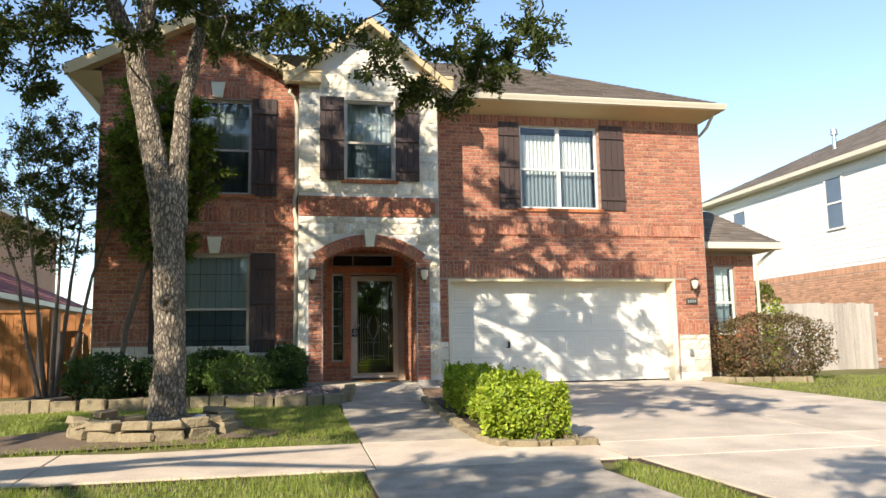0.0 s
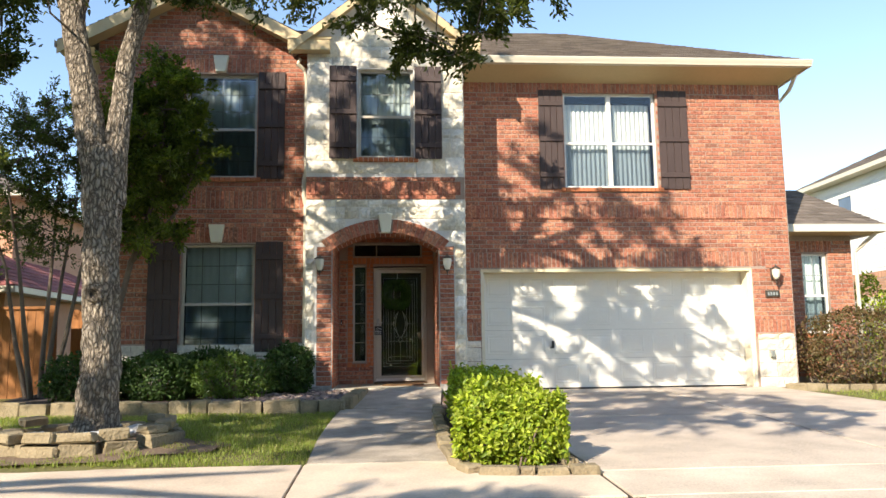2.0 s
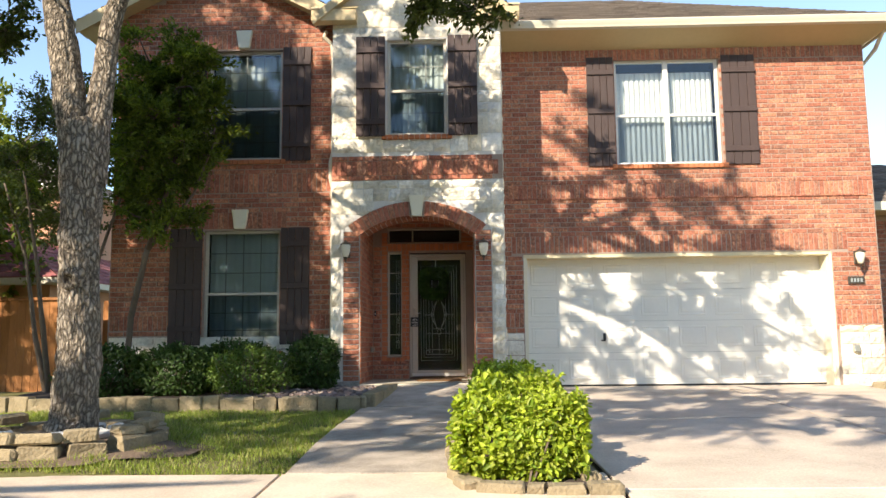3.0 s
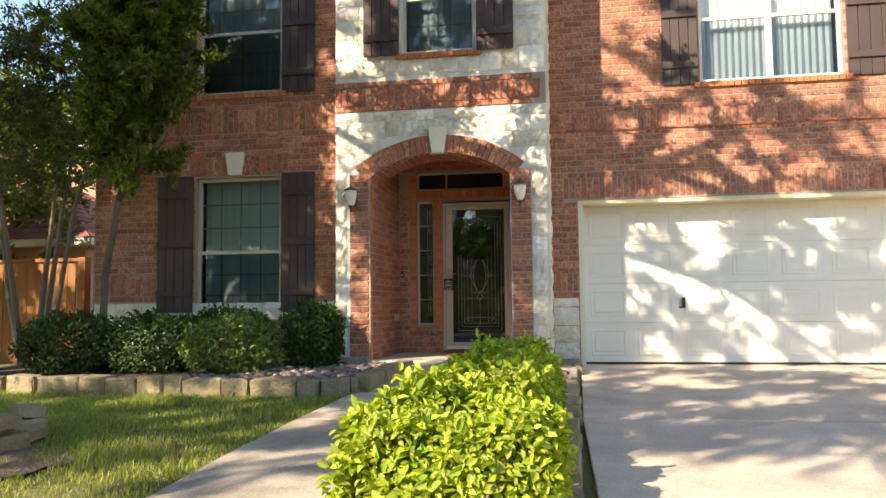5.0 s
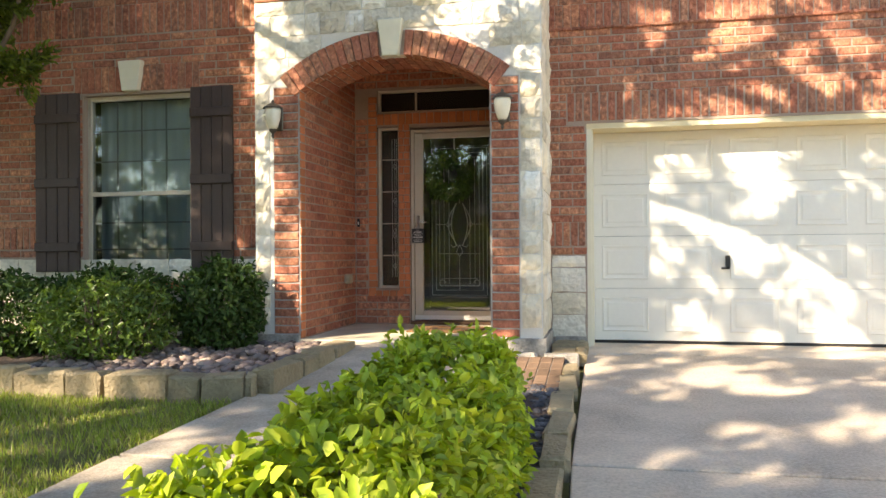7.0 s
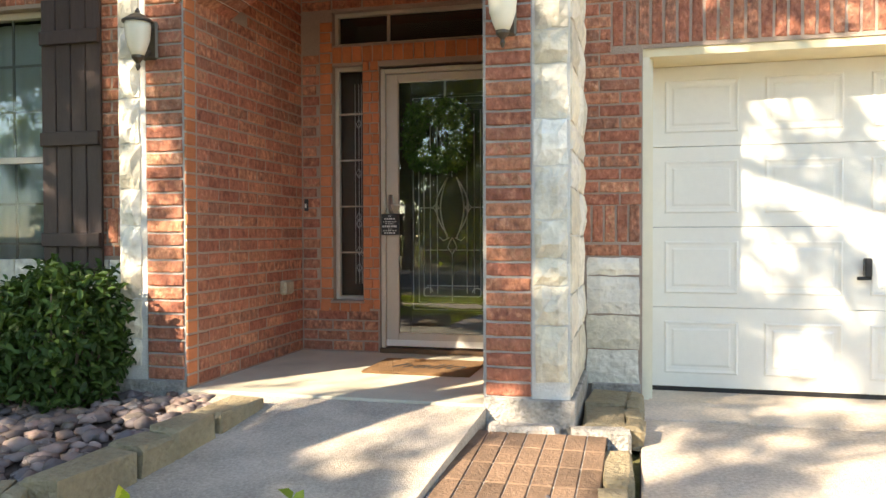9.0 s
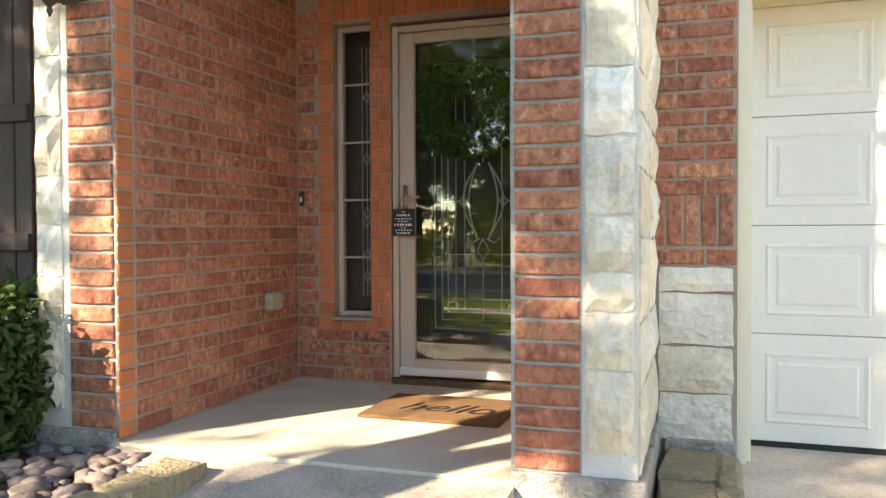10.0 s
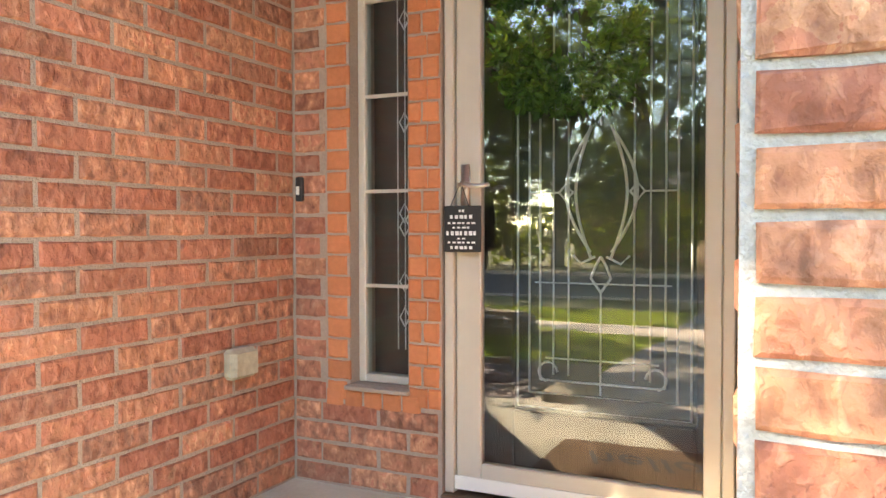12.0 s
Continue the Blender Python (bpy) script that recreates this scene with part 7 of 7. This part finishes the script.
# ---- grass ----


def grass(name, label, areas, seed):
    rng = np.random.default_rng(seed)
    P = []
    for x0, x1, y0, y1, dens, keep in areas:
        n = int((x1 - x0) * (y1 - y0) * dens)
        x, y = rng.uniform(x0, x1, n), rng.uniform(y0, y1, n)
        patch = np.sin(x * 2.1 + np.sin(y * 1.7) * 2) * np.sin(y * 2.6 + np.sin(x * 1.3)) + rng.normal(size=n) * 0.45
        ok = (patch > -0.75) & keep(x, y)
        P.append(np.stack([x[ok], y[ok]], axis=1))
    P = np.concatenate(P)
    n = len(P)
    g = np.clip(0.04 * (P[:, 1] - 6), 0, 0.36) + 0.13 * np.exp(-(((P[:, 0] + 1.45) / 1.5) ** 2 + ((P[:, 1] - 9.7) / 1.2) ** 2)) - 0.02
    a = rng.random(n) * 2 * np.pi
    h = rng.uniform(0.025, 0.065, n) * (1 + 0.35 * np.sin(P[:, 0] * 3 + 1) * np.sin(P[:, 1] * 4))
    w = rng.uniform(0.0025, 0.005, n)
    lean = rng.uniform(0.1, 0.9, n) * h
    b = rng.random(n) * 2 * np.pi
    base = np.column_stack([P, g])
    sx = np.column_stack([np.cos(a) * w, np.sin(a) * w, np.zeros(n)])
    tip = base + np.column_stack([np.cos(b) * lean, np.sin(b) * lean, h])
    mid = base + np.column_stack([np.cos(b) * lean * 0.35, np.sin(b) * lean * 0.35, h * 0.6])
    v = np.stack([base - sx, base + sx, mid + sx * 0.7, tip, mid - sx * 0.7], axis=1).reshape(-1, 3)
    i = np.arange(n)[:, None] * 5
    f = np.concatenate([i + np.array([[0, 1, 2]]), i + np.array([[0, 2, 4]]), i + np.array([[4, 2, 3]])], axis=0)
    tagged(new(name, quick_mesh(name, v, f, GRASS)), label, "grass", kind="stuff")


def off_dirt(x, y):
    ring_in = ((x + 1.45) / 0.95) ** 2 + ((y - 9.62) / 0.85) ** 2 > 1
    bare = ((x + 2.2) / 2.0) ** 2 + ((y - 9.3) / 0.62) ** 2
    return ring_in & (bare + 0.5 * np.sin(x * 9) * np.sin(y * 11) > 0.9)


grass("lawn_grass", "short green lawn grass in sun and shade", [(-7.5, 0.80, 8.58, 12.55, 3000, off_dirt), (-7.5, 0.67, 4.6, 7.09, 2400, lambda x, y: x > -9),
      (2.82, 3.38, 4.4, 7.08, 3600, lambda x, y: ((x - 3.1) / 0.27) ** 2 + ((y - 5.7) / 1.35) ** 2 < 1), (8.7, 16, 8.6, 15.4, 700, lambda x, y: x > 9.2 - (y - 8) * 0.145)], 8)

# ---- neighbours and fences ----


def fence(name, label, x0, x1, y, z0, z1, mat, seed, w=0.14):
    root = thing(name, label, "fence")
    r = random.Random(seed)
    n = int((x1 - x0) / w)
    me = Mesh().box(0, w - 0.008, 0, 0.02, 0, 1).data("board", mat)
    for i in range(n):
        ob = new("board", me)
        ob.parent = root
        ob.location = (x0 + i * w, y + r.uniform(-0.004, 0.004), z0)
        ob.scale = (1, 1, z1 - z0 + r.uniform(-0.02, 0.02))
    for i in range(int((x1 - x0) / 2.2) + 1):
        part("post", Mesh().box(x0 + i * 2.2, x0 + i * 2.2 + 0.09, y + 0.025, y + 0.115, z0, z1), mat, root)
    for z in (z0 + 0.3, z1 - 0.3):
        part("rail", Mesh().box(x0, x1, y + 0.025, y + 0.065, z - 0.045, z + 0.045), mat, root)
    return root


f1 = fence("fence", "orange stained cedar fence beside the house", -9.5, -4.5, 16.0, 0.25, 1.9, FENCE_ORANGE, 1)
part("cap_rail", Mesh().box(-9.5, -4.42, 15.96, 16.08, 1.9, 1.95), FENCE_ORANGE, f1)
part("end_post", Mesh().box(-4.5, -4.38, 15.9, 16.05, 0.25, 1.96), FENCE_ORANGE, f1)
fence("fence", "dark shaded cedar fence closing the side yard", -4.36, -3.34, 16.6, 0.25, 1.9, FENCE_ORANGE, 2)
fence("fence", "weathered grey board fence and gate", 10.6, 16.2, 19.0, 0.3, 2.15, FENCE_GREY, 3)


def hip_house(name, label, x0, x1, y0, y1, z0, eave, rise, over, wall_mat, roof_mat):
    root = thing(name, label, "house")
    part("wall", Mesh().box(x0, x1, y0, y1, z0, eave), wall_mat, root)
    a, b, c, d = x0 - over, x1 + over, y0 - over, y1 + over
    w = min(b - a, d - c) / 2
    if b - a > d - c:
        r0, r1 = (a + w, (c + d) / 2), (b - w, (c + d) / 2)
        quads = [[(a, c), (b, c), r1, r0], [(b, d), (a, d), r0, r1], [(b, c), (b, d), r1, r1], [(a, d), (a, c), r0, r0]]
    else:
        r0, r1 = ((a + b) / 2, c + w), ((a + b) / 2, d - w)
        quads = [[(a, d), (a, c), r0, r1], [(b, c), (b, d), r1, r0], [(a, c), (b, c), r0, r0], [(b, d), (a, d), r1, r1]]
    m = Mesh().box(a, b, c, d, eave, eave + 0.14)
    rf = part("roof", m, GUTTER, root)
    for q in quads:
        roof_plane(rf, [(q[0][0], q[0][1], eave + 0.14), (q[1][0], q[1][1], eave + 0.14), (q[2][0], q[2][1], eave + 0.14 + rise), (q[3][0], q[3][1], eave + 0.14 + rise)], rows=max(8, int(w / 0.3)), mat=roof_mat)
    return root


def side_window(root, x, y0, y1, z0, z1):
    """A window in a wall that faces -x."""
    w = part("window", Mesh().box(x - 0.05, x, y0, y1, z0, z0 + 0.06).box(x - 0.05, x, y0, y1, z1 - 0.06, z1).box(x - 0.05, x, y0, y0 + 0.06, z0 + 0.06, z1 - 0.06).box(x - 0.05, x, y1 - 0.06, y1, z0 + 0.06, z1 - 0.06).box(x - 0.045, x, y0 + 0.06, y1 - 0.06, (z0 + z1) / 2 - 0.03, (z0 + z1) / 2 + 0.03), WHITE_FRAME, root)
    part("pane", Mesh().box(x - 0.02, x - 0.004, y0 + 0.06, y1 - 0.06, z0 + 0.06, z1 - 0.06), shade("far_pane", (0.10, 0.13, 0.17), 0.05, bump=None, spec=0.9), w)


nr = hip_house("neighbour_house", "two-storey neighbouring house with white siding over brick", 17.0, 27, 15.5, 29, 0.2, 6.6, 2.6, 0.45, SIDING, SHINGLE)
for k in range(17):
    z = 3.5 + k * 0.185
    part("siding_board", Mesh().add([(16.985, 15.5, z), (16.985, 29, z), (16.998, 29, z + 0.185), (16.998, 15.5, z + 0.185), (17.0, 15.5, z), (17.0, 29, z)], [(1, 0, 3, 2), (0, 1, 5, 4)]), SIDING, nr)
bw = part("brick_base", Mesh().box(16.95, 16.98, 15.5, 29, 0.2, 3.38), MORTAR, nr)
TAN_BRICK = shade("tan_brick", (0.46, 0.25, 0.15), 0.85, spread=0.2, grain=(40, 0.12), stain=(3, 0.1), bump=(50, 0.2))
rects = courses(-29, -15.5, 0.4, 3.15, [], [(-29, -15.5, 3.16, 3.37)], 51)
M = side_matrix("w", 16.95)
bmsh = Mesh()
for u, z, w, h in rects:
    v, f = brick_shape(w, h, 0.01)
    bmsh.add([M @ Vector((u + p[0], p[1], z + p[2])) for p in v], f)
part("brickwork", bmsh, TAN_BRICK, nr, kind="stuff")
side_window(nr, 16.985, 20.95, 21.8, 4.6, 6.3)
side_window(nr, 16.985, 26.2, 27.1, 4.9, 6.1)
pv = part("vent_pipe", Mesh().tube([(18.6, 23.2, 7.4), (18.6, 23.2, 8.25)], [0.07, 0.07], 10).tube([(18.6, 23.2, 8.22), (18.6, 23.2, 8.42)], [0.12, 0.12], 10), HANDLE, nr, "galvanised roof vent pipe")
nl = hip_house("neighbour_house", "neighbouring brick house with a red shingle roof", -17, -7.2, 20, 30, 0.2, 2.5, 2.6, 0.4, TAN_BRICK, RED_ROOF)
nl2 = hip_house("neighbour_house", "taller tan house beyond the side fence", -17, -9.2, 24.5, 34, 0.2, 5.6, 2.2, 0.4, TAN_BRICK, SHINGLE)
far = hip_house("neighbour_house", "brick house across the street", -8, 6, -27, -18, -0.1, 3.2, 2.6, 0.5, TAN_BRICK, SHINGLE)
part("front_door", Mesh().box(-2, -1.05, -17.99, -17.95, -0.1, 2.0), INNER, far)
part("window", Mesh().box(-6, -4.2, -17.99, -17.95, 0.8, 2.2), shade("far_glass", (0.08, 0.1, 0.13), 0.05, bump=None, spec=0.9), far)
